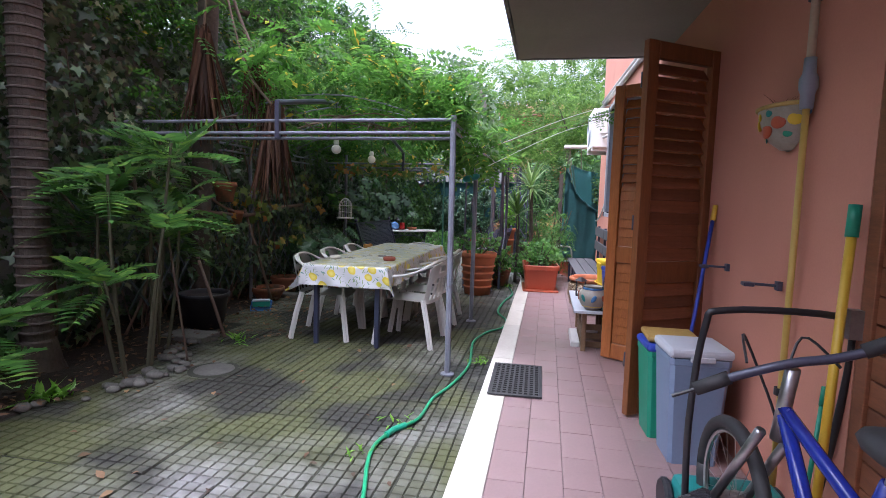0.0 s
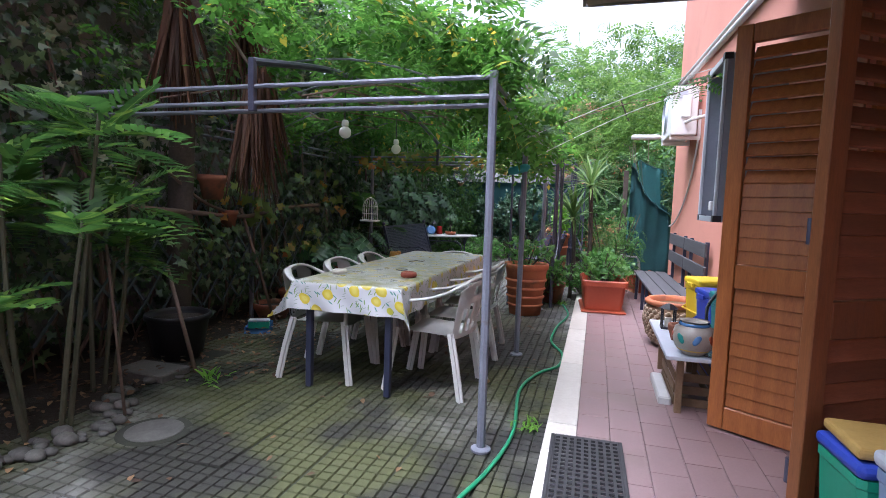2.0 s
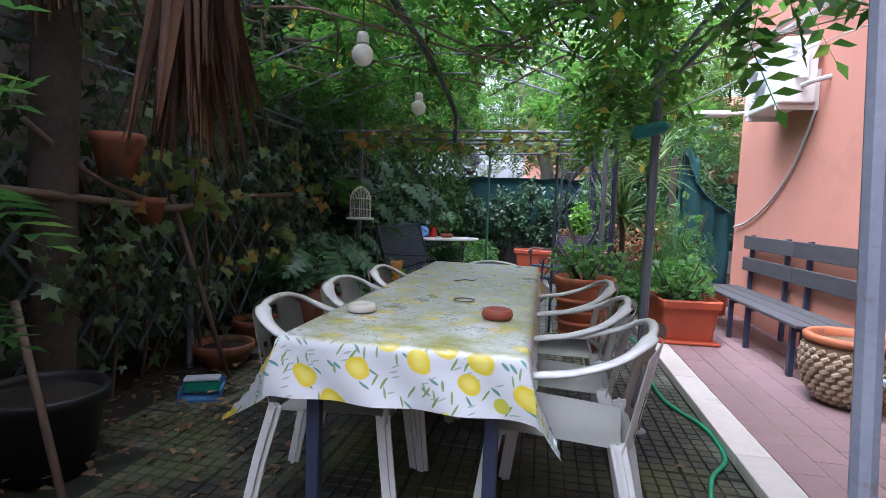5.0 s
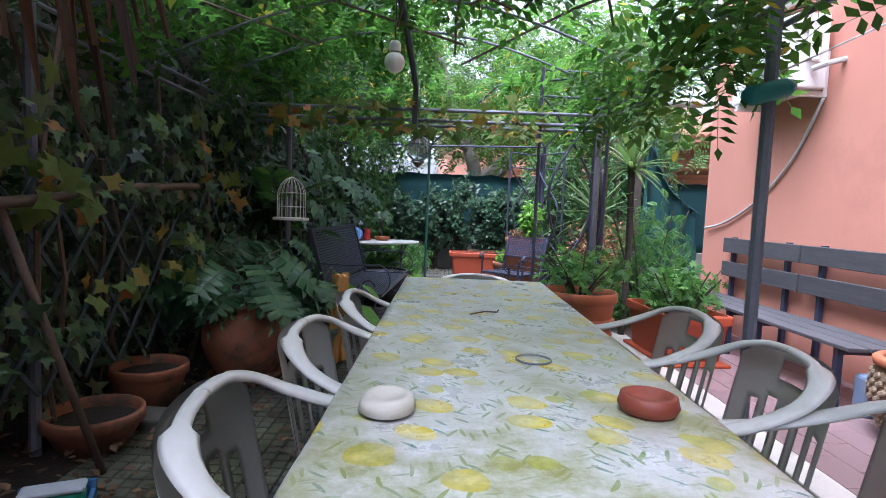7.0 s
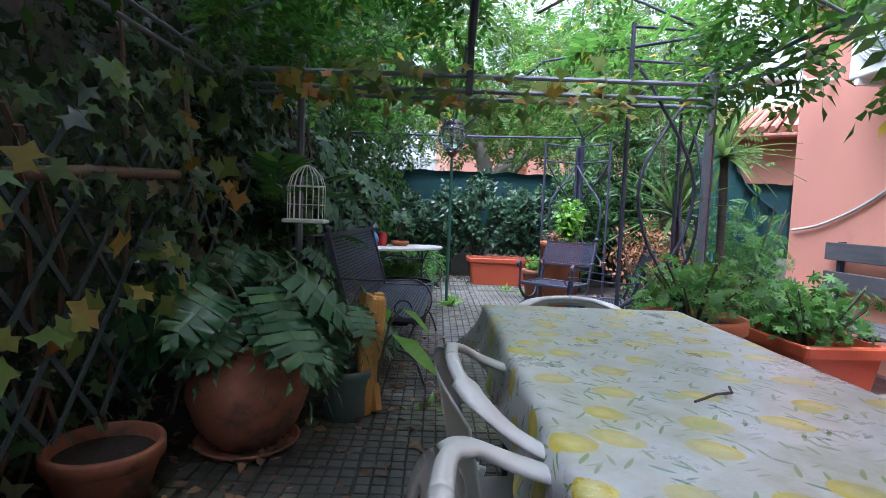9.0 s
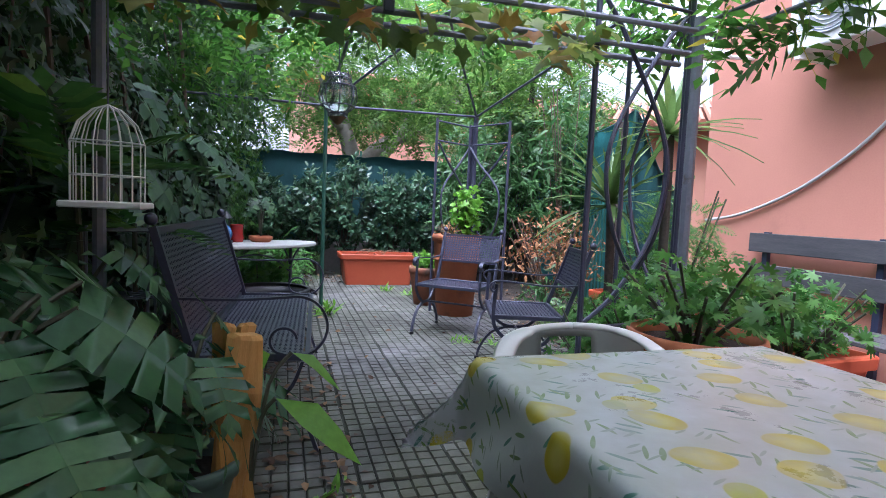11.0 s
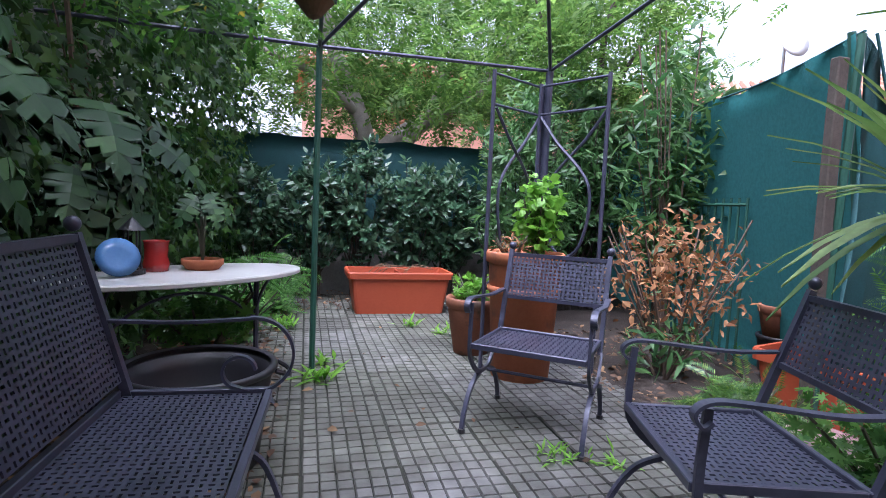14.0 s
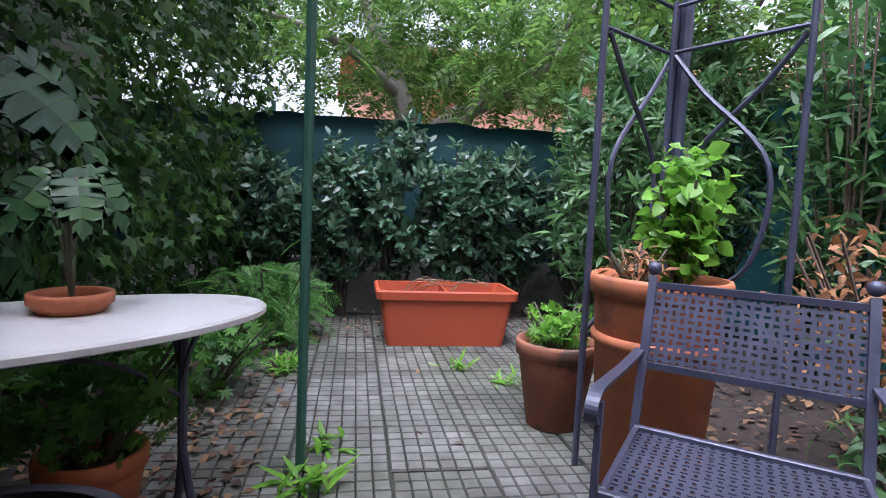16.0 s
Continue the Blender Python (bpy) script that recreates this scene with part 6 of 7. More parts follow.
for x, y, a in ((-2.72, 7.66, 6), (-2.66, 7.74, -12), (-2.83, 7.8, 18)):
    bm = bmesh.new()
    bx(bm, -0.05, 0.05, -0.025, 0.025, 0, 0.66, bevel=0.012)
    bmesh.ops.subdivide_edges(bm, edges=bm.edges, cuts=3, use_grid_fill=True)
    for v in bm.verts:
        v.co += Vector((noise.noise(v.co * 9), noise.noise(v.co * 9 + Vector((3, 3, 0))), 0.3 * noise.noise(v.co * 7))) * 0.045
    ob = part("split_stump", bm, "wood_orange")
    ob.matrix_world = pose(x, y, 0.0, a * 0.5, a, a * 5)
    tagged(ob, "ragged orange-brown dry palm stump", "stump", "dry stumps")

cage = thing("bird_cage", "white wire bird cage hanging in the corner", "bird cage", (-3.08, 7.88, 1.03))
cage.scale = (1.05, 1.05, 0.86)
part("tray", box(-0.11, 0.11, -0.08, 0.08, 0, 0.025, bevel=0.005), "white_metal", cage)
for k in range(18):
    a = 2 * math.pi * k / 18
    x, y = 0.1 * math.cos(a), 0.075 * math.sin(a)
    part("wire", tube([(x, y, 0.025), (x, y, 0.24), (x * 0.8, y * 0.8, 0.31), (x * 0.4, y * 0.4, 0.36), (0, 0, 0.38)], 0.0022, 4), "white_metal", cage)
for z in (0.12, 0.24):
    part("hoop", tube([(0.1 * math.cos(q * 0.35), 0.075 * math.sin(q * 0.35), z) for q in range(19)], 0.003, 4), "white_metal", cage)
part("hanger", tube([(0, 0, 0.38), (0, 0, 0.86)], 0.003, 4), "dark_metal", cage)
rack = thing("wire_rack", "grey wire plant rack against the hedge", "rack", (-3.2, 8.45, 0), 20)
for x in (-0.12, 0.12):
    for y in (-0.1, 0.1):
        part("upright", tube([(x, y, 0), (x, y, 0.95)], 0.006, 5), "pipe", rack)
for z in (0.35, 0.65, 0.93):
    for k in range(5):
        part("shelf_wire", tube([(-0.12, -0.1 + 0.05 * k, z), (0.12, -0.1 + 0.05 * k, z)], 0.004, 4), "pipe", rack)

# lamps under the pergola
for x, y, z in ((-2.16, 5.25, 1.87), (-2.19, 6.49, 1.86)):
    lp = thing("globe_lamp", "white opal globe lamp hanging from the ridge beam", "lamp", (x, y, z), 0, "globe lamps")
    bm = bmesh.new()
    bmesh.ops.create_uvsphere(bm, u_segments=20, v_segments=14, radius=0.05)
    part("globe", bm, "bulb_white", lp, smooth=True)
    part("collar", lathe([(0, 0.05), (0.028, 0.05), (0.028, 0.085), (0.02, 0.1), (0, 0.1)], 16), "white_metal", lp)
    part("cord", tube([(0, 0, 0.1), (0, 0, 2.34 - z)], 0.004, 5), "black_plastic", lp)
M["glass"] = surface("lantern_glass", (0.6, 0.66, 0.64), (0.75, 0.8, 0.78), 5, 30, 0.12)
M["glass"].node_tree.nodes["Principled BSDF"].inputs["Transmission Weight"].default_value = 0.85
lan = thing("hanging_lantern", "blown-glass lantern in a wrought-iron cage", "lantern", (-2.23, 9.45, 1.61))
part("glass", lathe([(0.0, 0.02), (0.05, 0.02), (0.055, 0.05), (0.1, 0.09), (0.115, 0.15), (0.105, 0.21), (0.075, 0.25), (0.07, 0.29), (0, 0.29)], 24), "glass", lan, smooth=True)
for k in range(8):
    a = 2 * math.pi * k / 8
    part("rib", tube([(r * math.cos(a), r * math.sin(a), z) for r, z in ((0.058, 0.02), (0.06, 0.05), (0.106, 0.09), (0.121, 0.15), (0.11, 0.21), (0.08, 0.25), (0.075, 0.3))], 0.0035, 5), "dark_metal", lan)
for r, z in ((0.105, 0.09), (0.11, 0.21), (0.08, 0.26), (0.06, 0.04)):
    part("hoop", tube([(r * 1.02 * math.cos(q * 0.315), r * 1.02 * math.sin(q * 0.315), z) for q in range(21)], 0.004, 5), "dark_metal", lan)
part("base", lathe([(0, -0.03), (0.02, -0.02), (0.045, 0.01), (0.055, 0.02), (0, 0.02)], 16), "crate", lan)
part("hanger", tube([(0, 0, 0.29), (0, 0, 0.75)], 0.004, 5), "dark_metal", lan)


# ---- potted and bed plants on the right and rear ----
def leafy_plant(label, at, r, h, n, shape, size, mat, name="potted_plant", hang=0.5, stems=10):
    return shrub(name, label, at, 2 * r, 2 * r, h, shape, size, mat, n, stems, 0.02, hang, (0, -0.2, 1), "cane", "plant")


leafy_plant("leafy green plant in the orange trough", (-0.06, 7.98, 0.34), 0.34, 0.52, 330, PELAR, 0.055, "pelargonium")
leafy_plant("tall bright green shrub behind the planter", (0.1, 9.15, 0.0), 0.42, 1.4, 520, FERN, 0.15, "pelargonium", "shrub")
leafy_plant("green plant in the ribbed terracotta pot", (-0.92, 7.7, 0.55), 0.36, 0.42, 240, PELAR, 0.055, "pelargonium")
leafy_plant("lobed green geranium spilling from the trough", (0.02, 8.34, 0.34), 0.34, 0.44, 280, PELAR, 0.06, "pelargonium")
leafy_plant("lobed green geranium over the broken pot", (-0.8, 8.5, 0.05), 0.3, 0.55, 520, PELAR, 0.045, "pelargonium")
leafy_plant("lobed green geranium against the trellis", (-0.72, 8.3, 0.2), 0.3, 0.55, 480, PELAR, 0.045, "pelargonium")
leafy_plant("lobed green geranium in the bed", (-0.25, 9.15, 0.05), 0.45, 0.5, 760, PELAR, 0.048, "pelargonium")
leafy_plant("bright green basil in the tall pot", (-0.76, 11.14, 0.72), 0.15, 0.64, 420, BROAD, 0.065, "basil", "basil")
leafy_plant("dry herb stems in the tall pot", (-0.96, 11.1, 0.75), 0.12, 0.2, 130, NARROW, 0.05, "dead_leaf", "dry_herb")
leafy_plant("green herb in the clay pot", (-1.0, 11.72, 0.35), 0.2, 0.25, 160, PELAR, 0.045, "basil")
leafy_plant("fern under the marble table", (-2.75, 10.95, 0.22), 0.3, 0.4, 260, PELAR, 0.06, "pelargonium", "fern")
leafy_plant("green weeds at the hedge foot", (-2.75, 12.2, 0), 0.4, 0.5, 300, PELAR, 0.06, "pelargonium", "weeds")
leafy_plant("fern in the rear corner", (-2.6, 13.3, 0), 0.4, 0.6, 200, FERN, 0.25, "pelargonium", "fern")
leafy_plant("asparagus fern in the bed", (-0.05, 10.1, 0), 0.22, 0.3, 160, FERN, 0.14, "palm", "fern")
for x, y, h in ((-0.45, 9.05, 1.15), (-0.23, 8.8, 1.6)):
    yu = thing("yucca", "spiky green yucca with long strap leaves", "yucca", (x, y, 0), 0, "yuccas")
    part("trunk", tube(curve([(0, 0, 0), (0.03, 0.02, h * 0.5), (0, 0, h)], 4), 0.03, 9), "bark", yu, smooth=True)
    P, Y, N, S = rosette(46, (0, 0, h), 0.5, -0.5, 1.45)
    leaf_mesh("leaves", STRAP, P, Y, N, S, "yucca", yu)
dry = thing("dry_twigs", "dry twigs lying in the empty trough", "twigs", (-1.29, 13.42, 0.33))
for k in range(9):
    x, y = random.uniform(-0.35, 0.2), random.uniform(-0.15, 0.15)
    part("twig", tube(curve([(x, y, 0.0), (x + 0.12, y + random.uniform(-0.1, 0.1), 0.12), (x + random.uniform(0.2, 0.4), y, 0.1)], 4), 0.004, 5), "crate", dry)

# green net screens beside the house corner
def net_sheet(label, pts_low, pts_high, mat, n=24):
    bm = bmesh.new()
    lo, hi = curve(pts_low, 8), curve(pts_high, 8)
    rows = []
    for j in range(11):
        t = j / 10
        rows.append([bm.verts.new(a.lerp(b, t) + Vector((0.06 * noise.noise(Vector((i * 0.55, j * 0.16, 7))), 0.06 * noise.noise(Vector((i * 0.5, j * 0.12, 2))), 0))) for i, (a, b) in enumerate(zip(lo, hi))])
    for a, b in zip(rows, rows[1:]):
        for i in range(len(a) - 1):
            bm.faces.new((a[i], a[i + 1], b[i + 1], b[i]))
    bmesh.ops.solidify(bm, geom=bm.faces[:], thickness=0.004)
    t = thing("net_screen", label, "net screen")
    part("net_sheet", bm, mat, t, smooth=True)
    part("hem_rope", tube([a + Vector((0, -0.01, 0.005)) for a in hi], 0.008, 6), "net", t, "dark hem rope")
    for a, b in ((lo[0], hi[0]), (lo[len(lo) * 2 // 3], hi[len(hi) * 2 // 3])):
        part("support_pole", tube([a + Vector((0, 0.06, -0.3)), b + Vector((0, 0.06, 0.02))], 0.02, 8), "green_metal", t)
    return t


net_sheet("dark green shade net bunched beside the house corner", [(0.3, 9.95, 0.3), (0.6, 9.95, 0.3), (0.98, 9.95, 0.3)], [(0.38, 9.95, 2.0), (0.6, 9.95, 1.5), (0.96, 9.95, 1.22)], "net")
net_sheet("pale green net screen strung along the side fence", [(0.78, 10.02, 0.0), (0.98, 11.0, 0.0), (1.28, 12.4, 0.0), (1.75, 14.4, 0)], [(0.47, 10.08, 2.06), (0.76, 11.0, 2.02), (1.16, 12.4, 2.06), (1.7, 14.4, 2.06)], "net_light")
railing = thing("side_fence", "dark vertical-bar fence in front of the net", "fence", (0, 0, 0))
for k in range(18):
    part("bar", tube([(0.84 + k * 0.02, 11.1 + k * 0.1, -0.02), (0.84 + k * 0.02, 11.1 + k * 0.1, 1.25)], 0.01, 5), "green_metal", railing)
part("rail", tube([(0.84, 11.1, 1.2), (1.18, 12.8, 1.2)], 0.014, 6), "green_metal", railing)
tagged(part("wooden_post", box(0.24, 0.31, 10.0, 10.05, 0, 1.9, bevel=0.006), "bark"), "weathered wooden post beside the net", "post")

# neighbouring houses
def house(at, turn, w, d, h, label, windows, mat="house_far"):
    t = thing("house", label, "house", at, turn)
    part("wall", box(-w / 2, w / 2, 0, d, -0.05, h), mat, t)
    bm = bmesh.new()
    v = [bm.verts.new(p) for p in ((-w / 2 - 0.4, -0.5, h), (w / 2 + 0.4, -0.5, h), (w / 2 + 0.4, d / 2, h + 1.1), (-w / 2 - 0.4, d / 2, h + 1.1), (w / 2 + 0.4, d + 0.5, h), (-w / 2 - 0.4, d + 0.5, h))]
    bm.faces.new((v[0], v[1], v[2], v[3])); bm.faces.new((v[3], v[2], v[4], v[5]))
    bmesh.ops.solidify(bm, geom=bm.faces[:], thickness=0.12)
    part("roof", bm, "roof", t)
    bm = bmesh.new()
    x = -w / 2 - 0.35
    while x < w / 2 + 0.4:
        sweep(bm, [(x, -0.52, h + 0.13), (x, d / 2, h + 1.24)], 0.07, 6)
        x += 0.2
    part("roof_tiles", bm, "roof", t, "rows of clay roof tiles")["kind"] = "stuff"
    part("gutter", tube([(-w / 2 - 0.4, -0.56, h - 0.02), (w / 2 + 0.4, -0.56, h - 0.02)], 0.06, 8), "terracotta_old", t)
    for x, z in windows:
        wdw = part("window", box(x - 0.45, x + 0.45, -0.03, -0.004, z, z + 1.3), "wood_varnish", t)
        for q in range(9):
            part("slat", box(x - 0.38, x + 0.38, -0.05, -0.032, z + 0.08 + q * 0.135, z + 0.17 + q * 0.135), "wood_slat", wdw)
    return t


house((6.2, 15.6, 0), -38, 8, 6, 3.0, "salmon house with clay tile roof beyond the net", ((-2.6, 1.1), (0.5, 1.1)))
house((2.5, 25, 0), 4, 9, 7, 5.2, "salmon house seen through the trees", ((-2, 1.6), (1, 1.6), (-2, 3.6)))
# a climber shoot reaching along the washing line
shoot = thing("climber_shoot", "thin climber shoot with narrow leaves along the line", "climber")
line_pts = curve([(-0.72, 5.84, 1.92), (-0.1, 5.78, 2.12), (0.4, 5.6, 2.2), (0.64, 5.45, 2.28)], 6)
part("stem", tube(line_pts, 0.004, 5), "twig", shoot)
P = np.array([tuple(p) for p in line_pts[8:]])
leafy("leaves", WISTERIA, np.concatenate([P, P + 0.01]), 0.13, "vine", (0, -0.4, 1), 0.5, 0.6, shoot)
dish = thing("satellite_dish", "white satellite dish on the neighbour's roof", "satellite dish", (5.3, 15.2, 3.25))
bm = lathe([(0, 0.02), (0.12, 0.03), (0.3, 0.11), (0.305, 0.115), (0.12, 0.045), (0, 0.035)], 28)
bmesh.ops.rotate(bm, verts=bm.verts, cent=(0, 0, 0), matrix=Matrix.Rotation(radians(75), 3, "X"))
bmesh.ops.translate(bm, verts=bm.verts, vec=(0, 0, 0.75))
part("reflector", bm, "white_metal", dish, smooth=True)
part("mast", tube([(0, 0.05, 0), (0, 0.05, 0.75)], 0.025, 8), "steel", dish)


# ---- terrace: fixtures on the wall ----
ac = thing("air_conditioner", "white outdoor air-conditioning unit on wall brackets", "air conditioner", (0.63, 8.38, 2.19), 1.25)
part("casing", box(0, 0.28, -0.4, 0.4, 0, 0.56, bevel=0.015, seg=2), "white_metal", ac)
bm = lathe([(0.2, 0), (0.215, 0.012), (0.225, 0.0)], 36)
for k in range(7):
    r = 0.03 + k * 0.027
    lathe([(r, 0.004), (r + 0.006, 0.012), (r + 0.012, 0.004)], 30, bm)
bmesh.ops.rotate(bm, verts=bm.verts, cent=(0, 0, 0), matrix=Matrix.Rotation(radians(-90), 3, "Y"))
bmesh.ops.translate(bm, verts=bm.verts, vec=(-0.001, 0.12, 0.29))
part("fan_grille", bm, "lid_grey", ac, "round fan grille")
part("side_panel", box(0.1, 0.2, -0.43, -0.402, 0.2, 0.45, bevel=0.008), "white_metal", ac)
part("handle", box(0.06, 0.16, -0.42, -0.402, 0.42, 0.5, bevel=0.006), "lid_grey", ac)
for y in (-0.32, 0.32):
    part("bracket", box(0.0, 0.34, y - 0.02, y + 0.02, -0.045, -0.003), "white_metal", ac)
    part("bracket_arm", box(0.3, 0.338, y - 0.02, y + 0.02, -0.003, 0.3), "white_metal", ac)
part("pipe_joint", tube([(0.15, -0.42, 0.14), (0.2, -0.5, 0.16), (0.34, -0.5, 0.2)], 0.022, 8), "white_cable", ac)
tagged(part("drain_cable", tube(curve([(0.95, 8.05, 2.14), (0.945, 8.35, 1.7), (0.935, 8.8, 1.36), (0.92, 9.3, 1.15), (0.905, 9.68, 1.08)], 6), 0.012, 7), "white_cable", smooth=True), "grey-white hose hanging down the wall", "hose")
tagged(part("wall_pipe", tube([(0.905, 9.7, 3.05), (0.955, 7.4, 3.0), (1.0, 5.3, 2.95)], 0.03, 10), "white_cable", smooth=True), "pair of pale pipes along the wall", "pipe")
tagged(part("wall_pipe", tube([(0.905, 9.7, 3.13), (0.955, 7.4, 3.08), (1.0, 5.3, 3.03)], 0.018, 8), "white_cable", smooth=True), "pair of pale pipes along the wall", "pipe")
for z0, z1, z2, y in ((2.5, 2.28, 2.55, 5.7), (2.35, 2.15, 2.35, 5.9)):
    tagged(part("washing_line", tube(curve([(1.01, y, z0), (0.2, 5.85, z1), (-0.74, 5.86, z2 - 0.65)], 8), 0.0035, 5), "white_cable"), "thin pale washing line", "line")
wl_lamp = thing("wall_floodlight", "flat white street-type lamp on the wall", "lamp", (0.56, 9.35, 2.3))
part("shade", box(-0.28, 0.1, -0.08, 0.08, 0, 0.06, bevel=0.02, seg=2), "white_metal", wl_lamp)
part("arm", tube([(0.1, 0, 0.03), (0.37, 0, 0.05)], 0.018, 8), "white_metal", wl_lamp)

cab = thing("meter_cabinet", "open grey sheet-metal wall cabinet with loose cables", "cabinet", (0.66, 5.56, 1.25))
# back plate coloured dark for the shade in the recess
part("back", box(0.37, 0.384, -0.28, 0.28, 0.02, 1.12), "shaded_back", cab)
for y in (-0.3, 0.28):
    part("side", box(0, 0.384, y, y + 0.018, 0, 1.14, bevel=0.003), "grey_metal", cab)
for z in (0, 1.12):
    part("plate", box(0, 0.384, -0.28, 0.278, z, z + 0.018), "grey_metal", cab)
for y in (-0.3, 0.258):
    part("frame_strip", box(-0.02, -0.002, y, y + 0.04, 0, 1.14, bevel=0.002), "lid_grey", cab, "pale aluminium edge strip")
for z in (0, 1.1):
    part("frame_strip", box(-0.02, -0.002, -0.258, 0.256, z, z + 0.04, bevel=0.002), "lid_grey", cab, "pale aluminium edge strip")
    for y in (-0.302, 0.24):
        part("corner_cap", box(-0.024, 0.03, y, y + 0.06, z, z + 0.045), "black_plastic", cab, "black plastic corner cap")
for y in (-0.12, 0.12):
    part("cable", tube(curve([(0.1, 0.2, 0.85), (0.12, 0.16 + y * 0.4, 0.55), (0.1, y, 0.3), (0.08, y * 1.3, 0.14)], 5), 0.006, 6), "white_cable", cab)
part("socket", box(0.04, 0.12, 0.18, 0.24, 0.08, 0.15, bevel=0.006), "white_metal", cab, "small white plug")

basket = thing("wall_planter", "majolica wall basket painted with oranges and lemons", "wall planter", (1.08, 2.5, 1.63))
basket.scale = (0.75, 0.74, 0.68)
prof = [(0, 0.0), (0.05, 0.01), (0.12, 0.07), (0.165, 0.17), (0.185, 0.255), (0.19, 0.275), (0.175, 0.275), (0.16, 0.2), (0, 0.18)]
bm = lathe(prof, 32)
bmesh.ops.bisect_plane(bm, geom=bm.verts[:] + bm.edges[:] + bm.faces[:], plane_co=(0, 0, 0), plane_no=(1, 0, 0), clear_outer=True)
bmesh.ops.scale(bm, vec=(0.9, 1.25, 1), verts=bm.verts)
part("body", bm, "majolica", basket, smooth=True)
part("rim", tube([(-0.168 * math.cos(a), 0.236 * math.sin(a), 0.272) for a in [(-90 + 9 * k) * math.pi / 180 for k in range(21)]], 0.014, 8), "wicker", basket, "braided yellow rim")
def spot(name, ang, z, r, mat):
    rr = np.interp(z, [0.01, 0.07, 0.17, 0.255], [0.05, 0.12, 0.165, 0.185])
    a = radians(ang)
    bm = bmesh.new()
    bmesh.ops.create_uvsphere(bm, u_segments=14, v_segments=8, radius=r)
    bmesh.ops.scale(bm, vec=(0.25, 1, 0.95), verts=bm.verts)
    bmesh.ops.rotate(bm, verts=bm.verts, cent=(0, 0, 0), matrix=Matrix.Rotation(-a, 3, "Z"))
    bmesh.ops.translate(bm, verts=bm.verts, vec=(-0.9 * rr * math.cos(a), 1.25 * rr * math.sin(a), z))
    part(name, bm, mat, basket, smooth=True)
for ang, z, r, mat in ((-5, 0.13, 0.055, "plastic_orange"), (-38, 0.17, 0.045, "plastic_orange"), (30, 0.18, 0.045, "yellow"), (62, 0.13, 0.04, "yellow"), (-68, 0.18, 0.04, "yellow"), (10, 0.22, 0.03, "yellow")):
    spot("painted_fruit", ang, z, r, mat)
for ang, z, mat in ((-20, 0.23, "teal"), (45, 0.23, "teal"), (20, 0.08, "teal"), (-55, 0.1, "green_plastic"), (75, 0.2, "teal"), (-85, 0.22, "blue_glaze"), (48, 0.12, "green_plastic")):
    spot("painted_leaf", ang, z, 0.025, mat)
P, Y, N, S = rosette(8, (-0.06, 0, 0.25), 0.16, 0.3, 1.2)
leaf_mesh("dry_stems", leaf_strap(0.015, 0.2, 3), P, Y, N, S, "dead_frond", basket)

gas = thing("gas_pipe", "ochre gas pipe with tan joint running down the wall", "pipe", (1.05, 2.3, 0))
part("upper_pipe", tube([(0, 0, 1.95), (0, 0, 2.75)], 0.017, 8), "tan_pipe", gas, smooth=True)
part("joint", lathe([(0.0, 1.78), (0.024, 1.78), (0.026, 1.84), (0.034, 1.86), (0.034, 1.9), (0.024, 1.92), (0.022, 1.98), (0, 1.98)], 14), "grey_metal", gas, smooth=True)
part("lower_pipe", tube([(0, 0, 0.05), (0, 0.0, 1.78)], 0.014, 8), "gas_yellow", gas, smooth=True)
for z in (2.2, 0.6):
    part("clip", lathe([(0.018, z), (0.026, z), (0.026, z + 0.03), (0.018, z + 0.03)], 12), "black_plastic", gas)
for y in (3.15, 2.46):
    cl = thing("shutter_catch", "small iron shutter catch on the wall", "catch", (1.06, y, 1.04), 0, "shutter catches")
    part("stem", tube([(0.02, 0, 0), (-0.09, 0.03, 0.0)], 0.007, 6), "dark_metal", cl)
    part("plate", box(0.0, 0.018, -0.02, 0.02, -0.02, 0.02), "dark_metal", cl)
    part("tip", box(-0.13, -0.085, 0.0, 0.05, -0.01, 0.008, bevel=0.004), "dark_metal", cl)

# tools against the wall
def tool(at_low, at_high, stick, grip, label, grip_len=0.12, r=0.012):
    t = thing("broom_handle", label, "broom", at_low)
    a, b = Vector((0, 0, 0)), Vector(at_high) - Vector(at_low)
    part("stick", tube([a, b * (1 - grip_len)], r, 8), stick, t, smooth=True)
    part("grip", tube([b * (1 - grip_len), b], r * 1.3, 8), grip, t, smooth=True)
    return t


tool((0.86, 3.22, 0.05), (1.06, 3.42, 1.39), "blue", "broom_yellow", "blue broom handle with a yellow grip leaning on the wall", 0.07)
tool((0.98, 1.82, 0.05), (1.06, 1.9, 1.4), "broom_yellow", "green_plastic", "yellow broom handle with a green grip leaning on the wall", 0.08, 0.016)
tool((1.0, 1.95, 0.05), (1.055, 1.97, 0.75), "green_plastic", "green_plastic", "thin green stick leaning on the wall", 0.1, 0.008)


